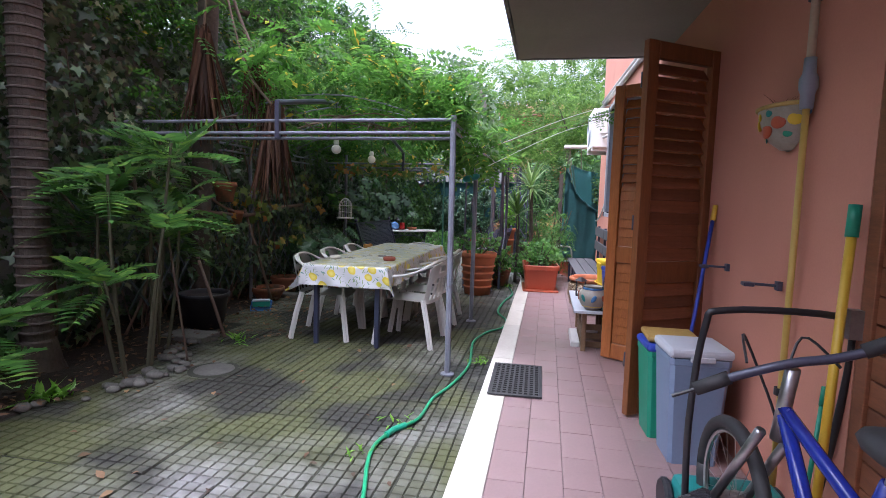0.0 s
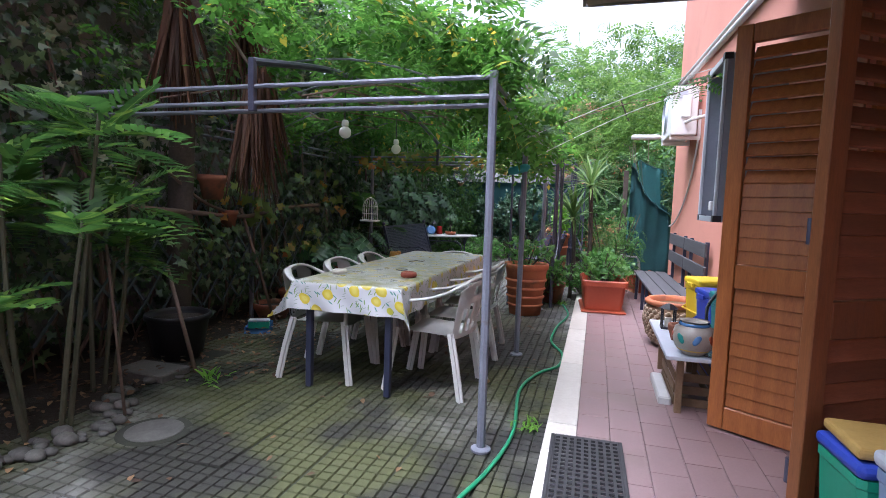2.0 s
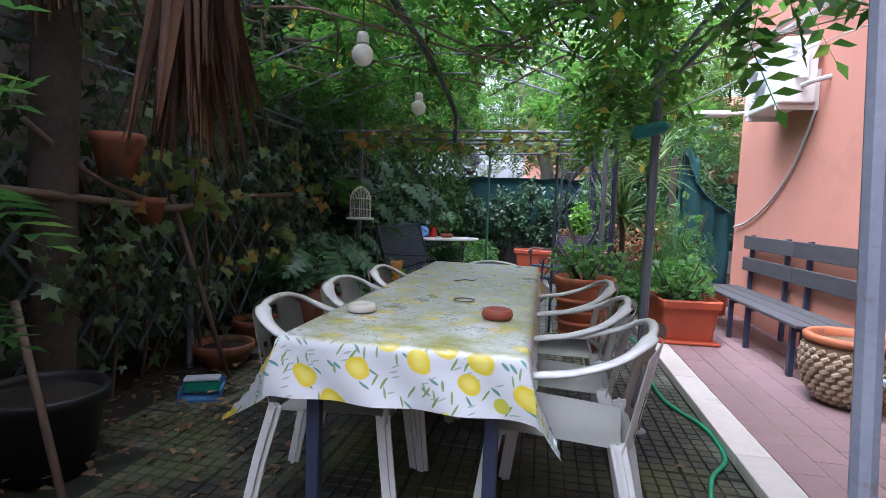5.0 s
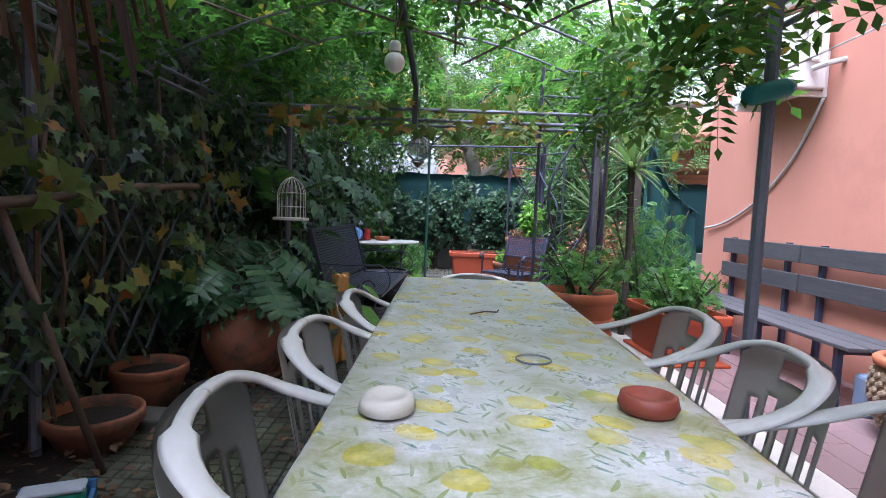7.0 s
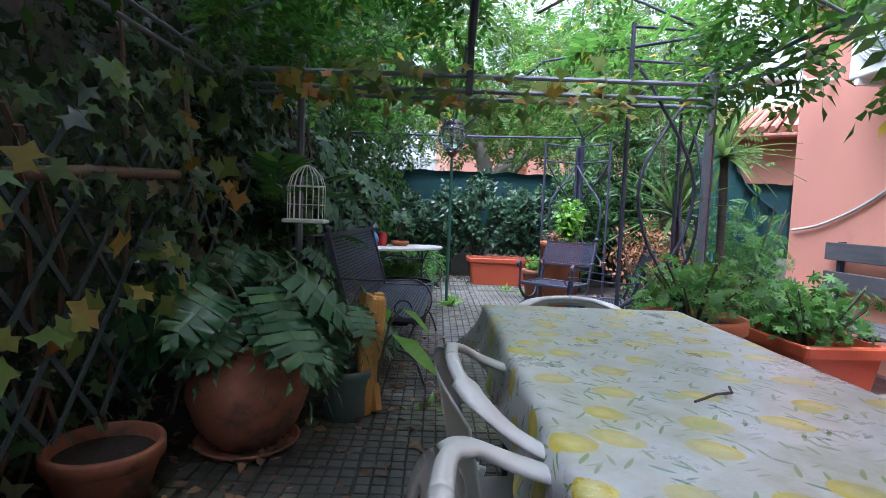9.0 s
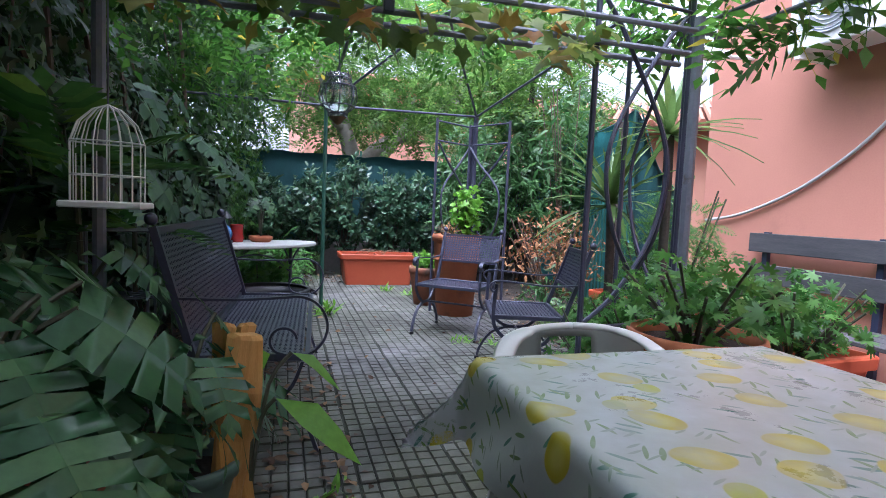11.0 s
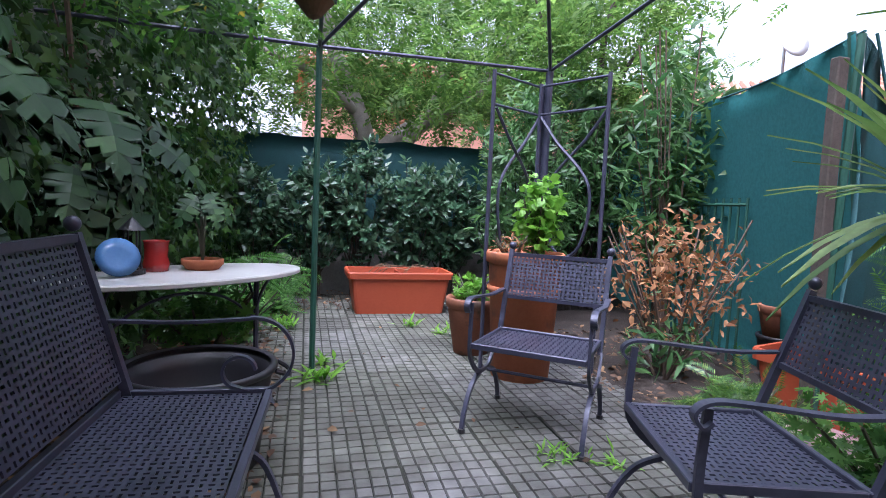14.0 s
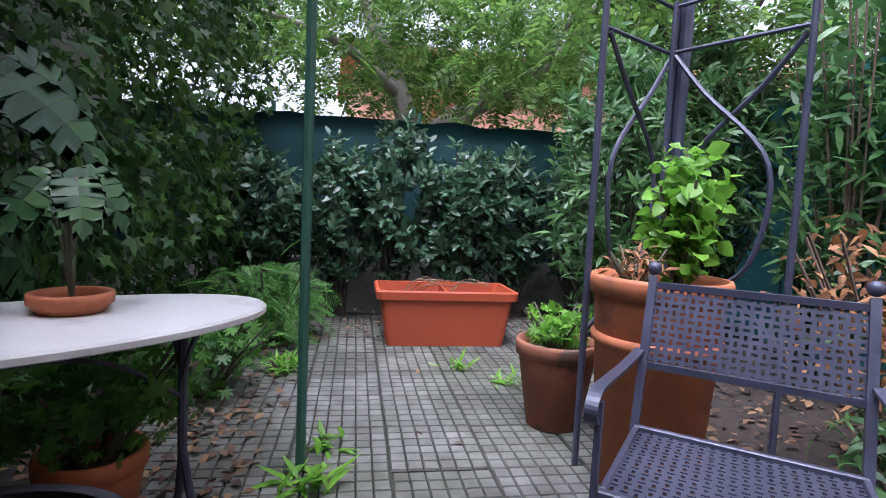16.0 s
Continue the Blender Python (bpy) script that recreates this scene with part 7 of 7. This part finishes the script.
def bin_thing(at, turn, w, d, h, body, lid, label, handle=True, name="waste_bin"):
    t = thing(name, label, "bin", at, turn, "waste bins")
    bm = bmesh.new()
    vs = []
    for s, z in ((0.78, 0), (0.97, h * 0.86), (1.0, h * 0.87), (1.0, h * 0.92), (0.93, h * 0.92), (0.74, 0.02)):
        vs.append([bm.verts.new((sx * w / 2 * s, sy * d / 2 * s, z)) for sx, sy in ((-1, -0.86), (-0.86, -1), (0.86, -1), (1, -0.86), (1, 0.86), (0.86, 1), (-0.86, 1), (-1, 0.86))])
    for a, b in zip(vs, vs[1:]):
        for k in range(8):
            bm.faces.new((a[k], a[(k + 1) % 8], b[(k + 1) % 8], b[k]))
    bm.faces.new(vs[0]); bm.faces.new(vs[-1])
    part("body", bm, body, t)
    if lid:
        part("lid", box(-w * 0.52, w * 0.52, -d * 0.52, d * 0.52, h * 0.922, h, bevel=0.018, seg=2), lid, t)
        part("lid_grip", box(-w * 0.2, w * 0.2, -d * 0.56, -d * 0.522, h * 0.9, h * 0.95, bevel=0.006), lid, t)
    if handle:
        part("handle", tube([(-w * 0.5, 0, h * 0.8), (-w * 0.53, -d * 0.5, h * 0.62), (w * 0.53, -d * 0.5, h * 0.62), (w * 0.5, 0, h * 0.8)], 0.009, 6), body, t)
    return t


bin_thing((0.83, 2.82, 0.05), 4, 0.3, 0.3, 0.62, "blue_grey", "lid_grey", "blue-grey plastic bin with pale lid", False)
bin_thing((0.78, 3.1, 0.05), 4, 0.3, 0.27, 0.56, "green_plastic", "blue", "green plastic bin with blue rim", False)
tagged(part("bin_lid", box(0.64, 0.92, 2.98, 3.24, 0.615, 0.65, bevel=0.012, seg=2), "wicker"), "ochre lid lying on the green bin", "lid")
bin_thing((0.82, 6.0, 0.05), -78, 0.32, 0.34, 0.72, "yellow", "yellow", "yellow plastic recycling bin with lid")
bin_thing((0.84, 5.62, 0.05), -78, 0.3, 0.34, 0.68, "blue", "blue", "blue plastic recycling bin with lid")
bin_thing((0.86, 5.16, 0.05), -80, 0.34, 0.34, 0.72, "teal", "teal", "teal plastic recycling bin with lid")
bag = thing("black_bag", "black bag lying on the teal bin", "bag", (0.86, 5.12, 0.77))
bm = bmesh.new()
bmesh.ops.create_icosphere(bm, subdivisions=3, radius=0.16)
for v in bm.verts:
    v.co = Vector((v.co.x * 1.0, v.co.y * 1.1, max(v.co.z, -0.05) * 0.6 + 0.03)) * (1 + 0.3 * noise.noise(v.co * 9))
part("sack", bm, "bag", bag)
part("strap", tube(curve([(-0.12, 0.1, 0.05), (-0.24, 0.0, -0.1), (-0.22, -0.12, -0.28), (-0.1, -0.16, 0.0)], 5), 0.012, 6), "bag", bag)

low = thing("low_table", "low blue-grey marble-topped bench table", "table", (0.62, 5.16, 0.05))
part("tabletop", box(-0.3, 0.04, -0.54, 0.56, 0.37, 0.395, bevel=0.004), "lid_grey", low)
for x in (-0.2, 0.01):
    for y in (-0.42, 0.52):
        part("leg", box(x - 0.02, x + 0.02, y - 0.02, y + 0.02, 0, 0.368, bevel=0.003), "crate", low)
crate = thing("wooden_crate", "old slatted wooden crate under the table", "crate", (0.53, 5.16, 0.05))
for y in (-0.3, 0.3):
    for x in (-0.1, 0.1):
        part("corner_post", box(x - 0.015, x + 0.015, y - 0.015, y + 0.015, 0, 0.24), "crate", crate)
for z in (0.02, 0.1, 0.18):
    for x in (-0.124, 0.116):
        part("slat", box(x, x + 0.008, -0.31, 0.31, z, z + 0.055), "crate", crate)
    part("slat", box(-0.115, 0.115, -0.324, -0.316, z, z + 0.055), "crate", crate)
tagged(part("plaster_block", box(0.32, 0.4, 4.85, 5.4, 0.05, 0.11, bevel=0.01), "white_stone_top"), "chipped white block beside the crate", "block")
vase = thing("painted_vase", "round majolica vase with painted leaves", "vase", (0.48, 4.72, 0.446))
part("body", lathe([(0, 0), (0.06, 0), (0.105, 0.05), (0.125, 0.11), (0.11, 0.165), (0.07, 0.19), (0.075, 0.205), (0.085, 0.21), (0.06, 0.2), (0.055, 0.18), (0, 0.17)], 32), "majolica", vase, smooth=True)
for z, mat in ((0.03, "gas_yellow"), (0.18, "blue_glaze")):
    r = 0.09 if z < 0.1 else 0.085
    part("painted_band", lathe([(r, z), (r + 0.006, z + 0.008), (r - 0.002, z + 0.018)], 32), mat, vase, smooth=True)
for k in range(8):
    a = k * 0.785
    bm = bmesh.new()
    bmesh.ops.create_uvsphere(bm, u_segments=10, v_segments=6, radius=0.035)
    bmesh.ops.scale(bm, vec=(0.15, 0.55, 1), verts=bm.verts)
    bmesh.ops.rotate(bm, verts=bm.verts, cent=(0, 0, 0), matrix=Matrix.Rotation(a, 3, "Z") @ Matrix.Rotation(0.6 if k % 2 else -0.6, 3, "X"))
    bmesh.ops.translate(bm, verts=bm.verts, vec=(0.121 * math.cos(a), 0.121 * math.sin(a), 0.11))
    part("painted_leaf", bm, ("blue_glaze", "plastic_orange", "teal")[k % 3], vase, smooth=True)
pot((0.45, 5.06, 0.446), 0.075, 0.11, "small clay pot on the low table", "terracotta_old", 0.05, 0.03, False)
ml = thing("small_lantern", "small black candle lantern on the low table", "lantern", (0.42, 5.42, 0.446))
part("base", box(-0.05, 0.05, -0.05, 0.05, 0, 0.015), "black_plastic", ml)
for x in (-0.043, 0.043):
    for y in (-0.043, 0.043):
        part("post", box(x - 0.005, x + 0.005, y - 0.005, y + 0.005, 0.015, 0.15), "black_plastic", ml)
part("roof", lathe([(0, 0.19), (0.02, 0.185), (0.07, 0.15), (0, 0.15)], 4), "black_plastic", ml)
part("candle", lathe([(0, 0.016), (0.025, 0.016), (0.025, 0.08), (0, 0.08)], 14), "cream", ml)
tagged(part("glass_bottle", lathe([(0, 0.447), (0.04, 0.447), (0.042, 0.55), (0.015, 0.59), (0.015, 0.62), (0, 0.62)], 16, at=(0.58, 4.7)), "glass", smooth=True), "clear plastic bottle on the low table", "bottle")

bigpot = thing("woven_pot", "big round pot with woven scale pattern and ochre rim", "plant pot", (0.62, 6.52, 0.05))
prof = [(0, 0), (0.15, 0), (0.24, 0.12), (0.275, 0.25), (0.26, 0.36), (0.24, 0.4), (0.225, 0.4), (0.23, 0.3), (0, 0.28)]
part("body", lathe(prof, 40), "crate", bigpot, smooth=True)
part("rim", lathe([(0.235, 0.39), (0.265, 0.4), (0.27, 0.43), (0.25, 0.445), (0.225, 0.44), (0.225, 0.39)], 40), "terracotta", bigpot, "ochre glazed rim", smooth=True)
scale_mesh = None
for j in range(9):
    z = 0.05 + j * 0.037
    r = float(np.interp(z, [0, 0.12, 0.25, 0.36, 0.4], [0.15, 0.24, 0.275, 0.26, 0.24]))
    for k in range(26):
        a = 2 * math.pi * (k + 0.5 * (j % 2)) / 26
        if math.cos(a - math.pi * 1.15) > -0.45:
            if j == 0 and k == 0 or scale_mesh is None:
                b_ = bmesh.new()
                bx(b_, -0.008, 0.012, -0.026, 0.026, -0.014, 0.014, bevel=0.007)
                sc = part("scale", b_, "scale_tan", bigpot)
                scale_mesh = sc.data
            else:
                sc = new("scale", scale_mesh)
                sc.parent = bigpot
            sc.matrix_local = pose(r * math.cos(a), r * math.sin(a), z, 28, 0, math.degrees(a))

wb = thing("wooden_bench", "dark weathered plank bench against the pink wall", "bench", (0.71, 8.05, 0.05), 1.25)
for k, x in enumerate((-0.27, -0.13, 0.01)):
    part("seat_plank", box(x, x + 0.13, -1.12, 1.12, 0.38, 0.405, bevel=0.004), "wood_grey", wb)
for y0, y1 in ((-1.12, -0.01), (0.01, 1.12)):
    for z in (0.58, 0.81):
        part("back_plank", box(0.17, 0.195, y0, y1, z, z + 0.14, bevel=0.004), "wood_grey", wb)
for y in (-1.0, -0.2, 0.2, 1.0):
    part("back_post", box(0.2, 0.235, y - 0.02, y + 0.02, 0.0, 0.96), "frame_leg", wb)
    part("front_leg", box(-0.25, -0.215, y - 0.02, y + 0.02, 0.0, 0.378), "frame_leg", wb)
    part("bearer", box(-0.213, 0.198, y - 0.018, y + 0.018, 0.34, 0.378), "frame_leg", wb)
tagged(part("jerrycan", box(0.55, 0.68, 6.86, 6.98, 0.05, 0.3, bevel=0.02, seg=2), "blue_grey", smooth=False), "grey plastic can under the bench", "can")
walker = thing("metal_trolley", "pale tubular metal trolley by the far pots", "trolley", (0.34, 9.4, 0.065))
for y in (-0.12, 0.12):
    part("tube_frame", tube(curve([(-0.15, y, 0), (-0.15, y, 0.5), (0.0, y, 0.56), (0.15, y, 0.5), (0.15, y, 0)], 4), 0.01, 7), "white_cable", walker)
part("shelf", box(-0.14, 0.14, -0.11, 0.11, 0.3, 0.315), "white_metal", walker)

# bicycle and mower near the second door
bike = thing("bicycle", "blue children's mountain bike leaning beside the tools", "bicycle", (0.8, 1.34, 0.05), 95)
bike.scale = (1.08, 1.08, 1.08)
def wheel(cx, name="wheel"):
    bm = bmesh.new()
    pts = [(cx + 0.24 * math.cos(a), 0, 0.265 + 0.24 * math.sin(a)) for a in [2 * math.pi * k / 40 for k in range(41)]]
    w = part(name, tube(pts, 0.024, 8), "rubber", bike, "black knobbly tyre", smooth=True)
    part("rim", tube([(cx + 0.212 * math.cos(a), 0, 0.265 + 0.212 * math.sin(a)) for a in [2 * math.pi * k / 40 for k in range(41)]], 0.009, 6), "steel", w)
    for k in range(20):
        a = 2 * math.pi * k / 20
        part("spoke", tube([(cx + 0.02 * math.cos(a + 0.8), 0.012 * (-1) ** k, 0.265 + 0.02 * math.sin(a + 0.8)), (cx + 0.208 * math.cos(a), 0, 0.265 + 0.208 * math.sin(a))], 0.0012, 3), "steel", w)
    part("hub", tube([(cx, -0.04, 0.265), (cx, 0.04, 0.265)], 0.02, 10), "steel", w)
wheel(0.52); wheel(-0.45)
for a, b, r, mat in (((0.24, 0, 0.66), (-0.02, 0, 0.3), 0.02, "frame_blue"), ((0.25, 0, 0.68), (-0.14, 0, 0.56), 0.018, "frame_blue"), ((-0.02, 0, 0.3), (-0.16, 0, 0.68), 0.017, "frame_blue"), ((-0.14, 0.02, 0.56), (-0.45, 0.05, 0.265), 0.01, "frame_blue"), ((-0.02, 0.02, 0.3), (-0.45, 0.05, 0.265), 0.01, "frame_blue"), ((0.27, 0.045, 0.6), (0.52, 0.05, 0.265), 0.015, "steel"), ((0.27, -0.045, 0.6), (0.52, -0.05, 0.265), 0.015, "steel"), ((0.27, 0, 0.58), (0.22, 0, 0.8), 0.019, "steel")):
    part("frame_tube", tube([a, b], r, 10), mat, bike, smooth=True)
part("handlebar", tube(curve([(0.12, -0.25, 0.93), (0.18, -0.1, 0.85), (0.21, 0, 0.82), (0.24, 0.09, 0.78), (0.29, 0.19, 0.72)], 4), 0.013, 8), "dark_metal", bike, smooth=True)
for s in (-1, 1):
    part("grip", tube([(0.22 + s * 0.05, s * 0.14, 0.81 - s * 0.06), (0.22 + s * 0.08, s * 0.22, 0.81 - s * 0.11)], 0.02, 9), "rubber", bike, smooth=True)
    part("brake_lever", tube([(0.22 + s * 0.04, s * 0.12, 0.81 - s * 0.05), (0.28 + s * 0.06, s * 0.17, 0.78 - s * 0.08), (0.27 + s * 0.1, s * 0.26, 0.79 - s * 0.14)], 0.006, 6), "black_plastic", bike)
    part("brake_cable", tube(curve([(0.22, s * 0.12, 0.81), (0.34, s * 0.08, 0.86), (0.3, s * 0.02, 0.7), (0.27, 0, 0.62)], 5), 0.004, 5), "black_plastic", bike)
sd = bmesh.new()
bmesh.ops.create_uvsphere(sd, u_segments=14, v_segments=8, radius=0.12)
bmesh.ops.scale(sd, vec=(1, 0.55, 0.28), verts=sd.verts)
bmesh.ops.translate(sd, verts=sd.verts, vec=(-0.2, 0, 0.76))
part("saddle", sd, "rubber", bike, smooth=True)
part("seat_post", tube([(-0.16, 0, 0.66), (-0.18, 0, 0.75)], 0.012, 8), "steel", bike)
part("crank", tube([(-0.02, 0.05, 0.3), (0.08, 0.06, 0.18)], 0.01, 6), "dark_metal", bike)

mow = thing("lawn_mower", "teal and black push mower with black tube handle", "lawn mower", (0.83, 2.07, 0.05), 93)
part("deck", box(-0.17, 0.17, -0.2, 0.2, 0.05, 0.2, bevel=0.03, seg=2), "teal", mow)
for x in (-0.15, 0.15):
    for y in (-0.22, 0.22):
        w = lathe([(0, -0.018), (0.075, -0.018), (0.085, -0.008), (0.085, 0.008), (0.075, 0.018), (0, 0.018)], 20)
        bmesh.ops.rotate(w, verts=w.verts, cent=(0, 0, 0), matrix=Matrix.Rotation(radians(90), 3, "X"))
        bmesh.ops.translate(w, verts=w.verts, vec=(x, y, 0.085))
        part("wheel", w, "black_plastic", mow)
part("handle", tube(curve([(-0.1, 0.22, 0.18), (-0.14, 0.24, 0.55), (-0.17, 0.22, 0.9), (-0.18, 0.16, 0.97), (-0.18, -0.2, 0.97), (-0.17, -0.26, 0.9), (-0.14, -0.25, 0.55), (-0.1, -0.22, 0.18)], 5), 0.013, 8), "black_plastic", mow, smooth=True)
bm = bmesh.new()
bmesh.ops.create_icosphere(bm, subdivisions=3, radius=0.2)
for v in bm.verts:
    v.co = Vector((v.co.x * 0.9, v.co.y * 1.2, max(-0.1, v.co.z) * 0.8)) * (1 + 0.25 * noise.noise(v.co * 8))
bmesh.ops.translate(bm, verts=bm.verts, vec=(-0.2, 0.16, 0.12))
part("collector_bag", bm, "bag", mow, "crumpled black bag")

plank = part("wooden_board", box(-0.11, 0.11, -0.5, 0.5, 0.0, 0.03, bevel=0.004), "white_cable")
plank.matrix_world = pose(-0.03, 9.86, 0.012, 0, 0, -22)
tagged(plank, "pale painted board lying beside the soil bed", "board")
pot((0.98, 10.86, 0.0), 0.15, 0.3, "black plastic pot under a terracotta pot", "black_plastic", 0.12, 0.02, False)
pot((0.98, 10.86, 0.292), 0.15, 0.22, "terracotta pot stacked on a black pot", "terracotta_old", 0.11, 0.04, False)

# ---- mat, hose, marble edge, tiles, pavers ----
mat_ob = thing("door_mat", "black rubber ring mat lying over the marble edge", "mat", (-0.115, 3.76, 0.067), 1)
bm = bmesh.new()
W_, L_, c = 0.33, 0.66, 0.034
for i in range(9):
    for j in range(15):
        x, y = -W_ / 2 + (i + 0.5) * W_ / 9, -L_ / 2 + (j + 0.5) * L_ / 15
        o = [bm.verts.new((x + sx * W_ / 18, y + sy * L_ / 30, 0.012)) for sx, sy in ((-1, -1), (1, -1), (1, 1), (-1, 1))]
        n_ = [bm.verts.new((x + sx * W_ / 18 * 0.62, y + sy * L_ / 30 * 0.62, 0.012)) for sx, sy in ((-1, -1), (1, -1), (1, 1), (-1, 1))]
        d_ = [bm.verts.new((v.co.x, v.co.y, 0.0)) for v in n_]
        for k in range(4):
            bm.faces.new((o[k], o[(k + 1) % 4], n_[(k + 1) % 4], n_[k]))
            bm.faces.new((n_[k], n_[(k + 1) % 4], d_[(k + 1) % 4], d_[k]))
bmesh.ops.remove_doubles(bm, verts=bm.verts, dist=0.0003)
part("grid", bm, "rubber", mat_ob)
for x0, x1, y0, y1 in ((-0.185, -0.165, -0.35, 0.35), (0.165, 0.185, -0.35, 0.35), (-0.165, 0.165, -0.35, -0.33), (-0.165, 0.165, 0.33, 0.35)):
    part("border", box(x0, x1, y0, y1, 0, 0.013, bevel=0.003), "rubber", mat_ob)

hose = thing("garden_hose", "bright green garden hose snaking over the paving", "hose")
part("tube", tube(curve([(-0.55, 1.4, 0.012), (-0.7, 2.05, 0.012), (-0.82, 2.52, 0.012), (-0.79, 2.79, 0.012), (-0.68, 3.01, 0.012), (-0.66, 3.37, 0.012), (-0.58, 3.71, 0.012), (-0.53, 4.2, 0.012), (-0.59, 4.9, 0.012), (-0.51, 5.33, 0.012), (-0.37, 5.6, 0.012), (-0.36, 5.98, 0.012), (-0.49, 6.4, 0.012), (-0.48, 7.05, 0.012), (-0.4, 7.75, 0.012), (-0.5, 8.4, 0.012)], 8), 0.0115, 8), "hose", hose, smooth=True)
part("coupling", tube([(-0.8, 2.74, 0.014), (-0.78, 2.82, 0.014), (-0.73, 2.9, 0.014)], 0.019, 10), "green_plastic", hose, "green hose coupling")
tl = thing("teal_float", "teal plastic bottle tied on the pergola post", "bottle", (-0.76, 5.8, 1.62))
part("body", tube([(-0.12, -0.03, -0.02), (-0.1, -0.03, -0.015), (0.03, -0.02, 0.02), (0.06, -0.02, 0.03)], [0.02, 0.035, 0.035, 0.015], 12), "teal", tl, smooth=True)

marble = thing("marble_edge", "pale travertine slabs edging the terrace", "edging", kind="structure")
y = -3.9
while y < 8.1:
    L = 0.98 if y < 3.2 else (0.36 if y < 4.0 and y > 3.9 else 1.25)
    part("slab", box(-0.345, -0.175, y, y + L - 0.006, 0.0, 0.064 + random.uniform(-0.002, 0.002), bevel=0.004), "marble", marble)
    y += L

tiles = thing("terrace_tiles", "pink-brown matt floor tiles", "tiles", kind="structure")
tm = None
TX, TY = 0.1785, 0.31
for i in range(7):
    for j in range(42):
        y = -2.8 + j * TY
        if tm is None:
            ob = part("tile", box(-TX / 2 + 0.0015, TX / 2 - 0.0015, -TY / 2 + 0.0015, TY / 2 - 0.0015, 0, 0.014, bevel=0.0015), "tile", tiles)
            tm = ob.data
        else:
            ob = new("tile", tm)
            ob.parent = tiles
        ob.location = (-0.173 + TX * (i + 0.5), y + (TY / 2 if i % 2 else 0), 0.047 + random.uniform(-0.0006, 0.0006))

def paver_mesh(seed):
    """A slab with a raised grid of small blocks."""
    rnd = random.Random(seed)
    bm = bmesh.new()
    px, py, n = 0.397, 0.412, 6
    for i in range(n):
        for j in range(n):
            cx, cy = (i + 0.5) / n * px - px / 2, (j + 0.5) / n * py - py / 2
            g, top = 0.0058, 0.0 - rnd.uniform(0, 0.0018)
            a, b = px / n / 2, py / n / 2
            lo = [bm.verts.new((cx + sx * (a - 0.002), cy + sy * (b - 0.002), -0.011)) for sx, sy in ((-1, -1), (1, -1), (1, 1), (-1, 1))]
            hi = [bm.verts.new((cx + sx * (a - g) + rnd.uniform(-0.0015, 0.0015), cy + sy * (b - g) + rnd.uniform(-0.0015, 0.0015), top)) for sx, sy in ((-1, -1), (1, -1), (1, 1), (-1, 1))]
            for k in range(4):
                bm.faces.new((lo[k], lo[(k + 1) % 4], hi[(k + 1) % 4], hi[k]))
            bm.faces.new(hi)
    return bm


paving = thing("paving", "grey concrete grid pavers with moss and dark stains", "paving", kind="structure")
meshes = []
for k in range(5):
    ob = part("paver", paver_mesh(k), "paver", paving)
    meshes.append(ob.data)
    ob.location = (-1.2225 - 0.405 * k, -0.27, 0)
first_row = {(k, 0) for k in range(5)}
for i in range(-2, 6):
    for j in range(0, 35):
        if (i, j) in first_row and i >= 0:
            continue
        x, y = -1.2225 - 0.405 * i, -0.26 + 0.42 * j
        if x > -0.4 or x < bed_edge(y) + 0.05:
            continue
        ob = new("paver", meshes[random.randrange(5)])
        ob.parent = paving
        ob.matrix_local = pose(x, y, random.uniform(-0.004, 0.003), random.uniform(-0.35, 0.35), random.uniform(-0.35, 0.35), random.choice((0, 180)) + random.uniform(-0.5, 0.5))

# fallen leaves and weeds
lit = thing("leaf_litter", "scattered dead leaves on soil and paving", "leaf litter", kind="stuff")
A = scatter_box(2600, -4.1, -2.95, 2.3, 13.8, 0.035, 0.05)
Bq = np.concatenate([scatter_box(420, -3.2, -2.2, 7.4, 9.6, 0.006, 0.014), scatter_box(900, -3.3, -2.35, 9.8, 13.6, 0.006, 0.02)])
Cq = scatter_box(900, -0.5, 1.4, 9.6, 12.2, 0.03, 0.07)
Dq = scatter_box(500, -2.6, 0.3, 13.2, 14.4, 0.008, 0.05)
Eq = scatter_box(140, -3.0, -0.5, 1.5, 12.5, 0.006, 0.01)
Fq = scatter_box(260, -3.0, -2.3, 4.4, 7.4, 0.006, 0.012)
leafy("dead_leaves", SIMPLE, np.concatenate([A, Bq, Cq, Dq, Eq, Fq]), 0.05, "litter", (0, 0, 1), 0.25, 0.0, lit)
weeds = thing("weeds", "small green weeds in the paving joints", "weeds", kind="stuff")
P, Y, N, S = [], [], [], []
for x, y, n_, s in ((-0.8, 2.95, 14, 0.07), (-0.86, 2.55, 14, 0.07), (-0.45, 4.3, 30, 0.08), (-2.15, 11.2, 26, 0.16), (-2.1, 11.5, 18, 0.14), (-1.15, 10.0, 30, 0.08), (-0.9, 9.9, 20, 0.08), (-1.3, 12.6, 16, 0.12), (-2.4, 12.6, 40, 0.14), (-1.05, 12.3, 20, 0.12), (-2.75, 4.35, 26, 0.12), (-3.1, 2.7, 40, 0.16), (-0.55, 8.5, 26, 0.1), (-2.35, 7.8, 16, 0.08)):
    p, y_, nn, s_ = rosette(n_, (x, y, 0.0), s, 0.05, 1.2)
    p[:, :2] += RNG.normal(0, 0.05, (n_, 2))
    P.append(p); Y.append(y_); N.append(nn); S.append(s_)
leaf_mesh("weed_leaves", leaf_simple(0.1, 0.03, 0.2), np.concatenate(P), np.concatenate(Y), np.concatenate(N), np.concatenate(S), "basil", weeds)
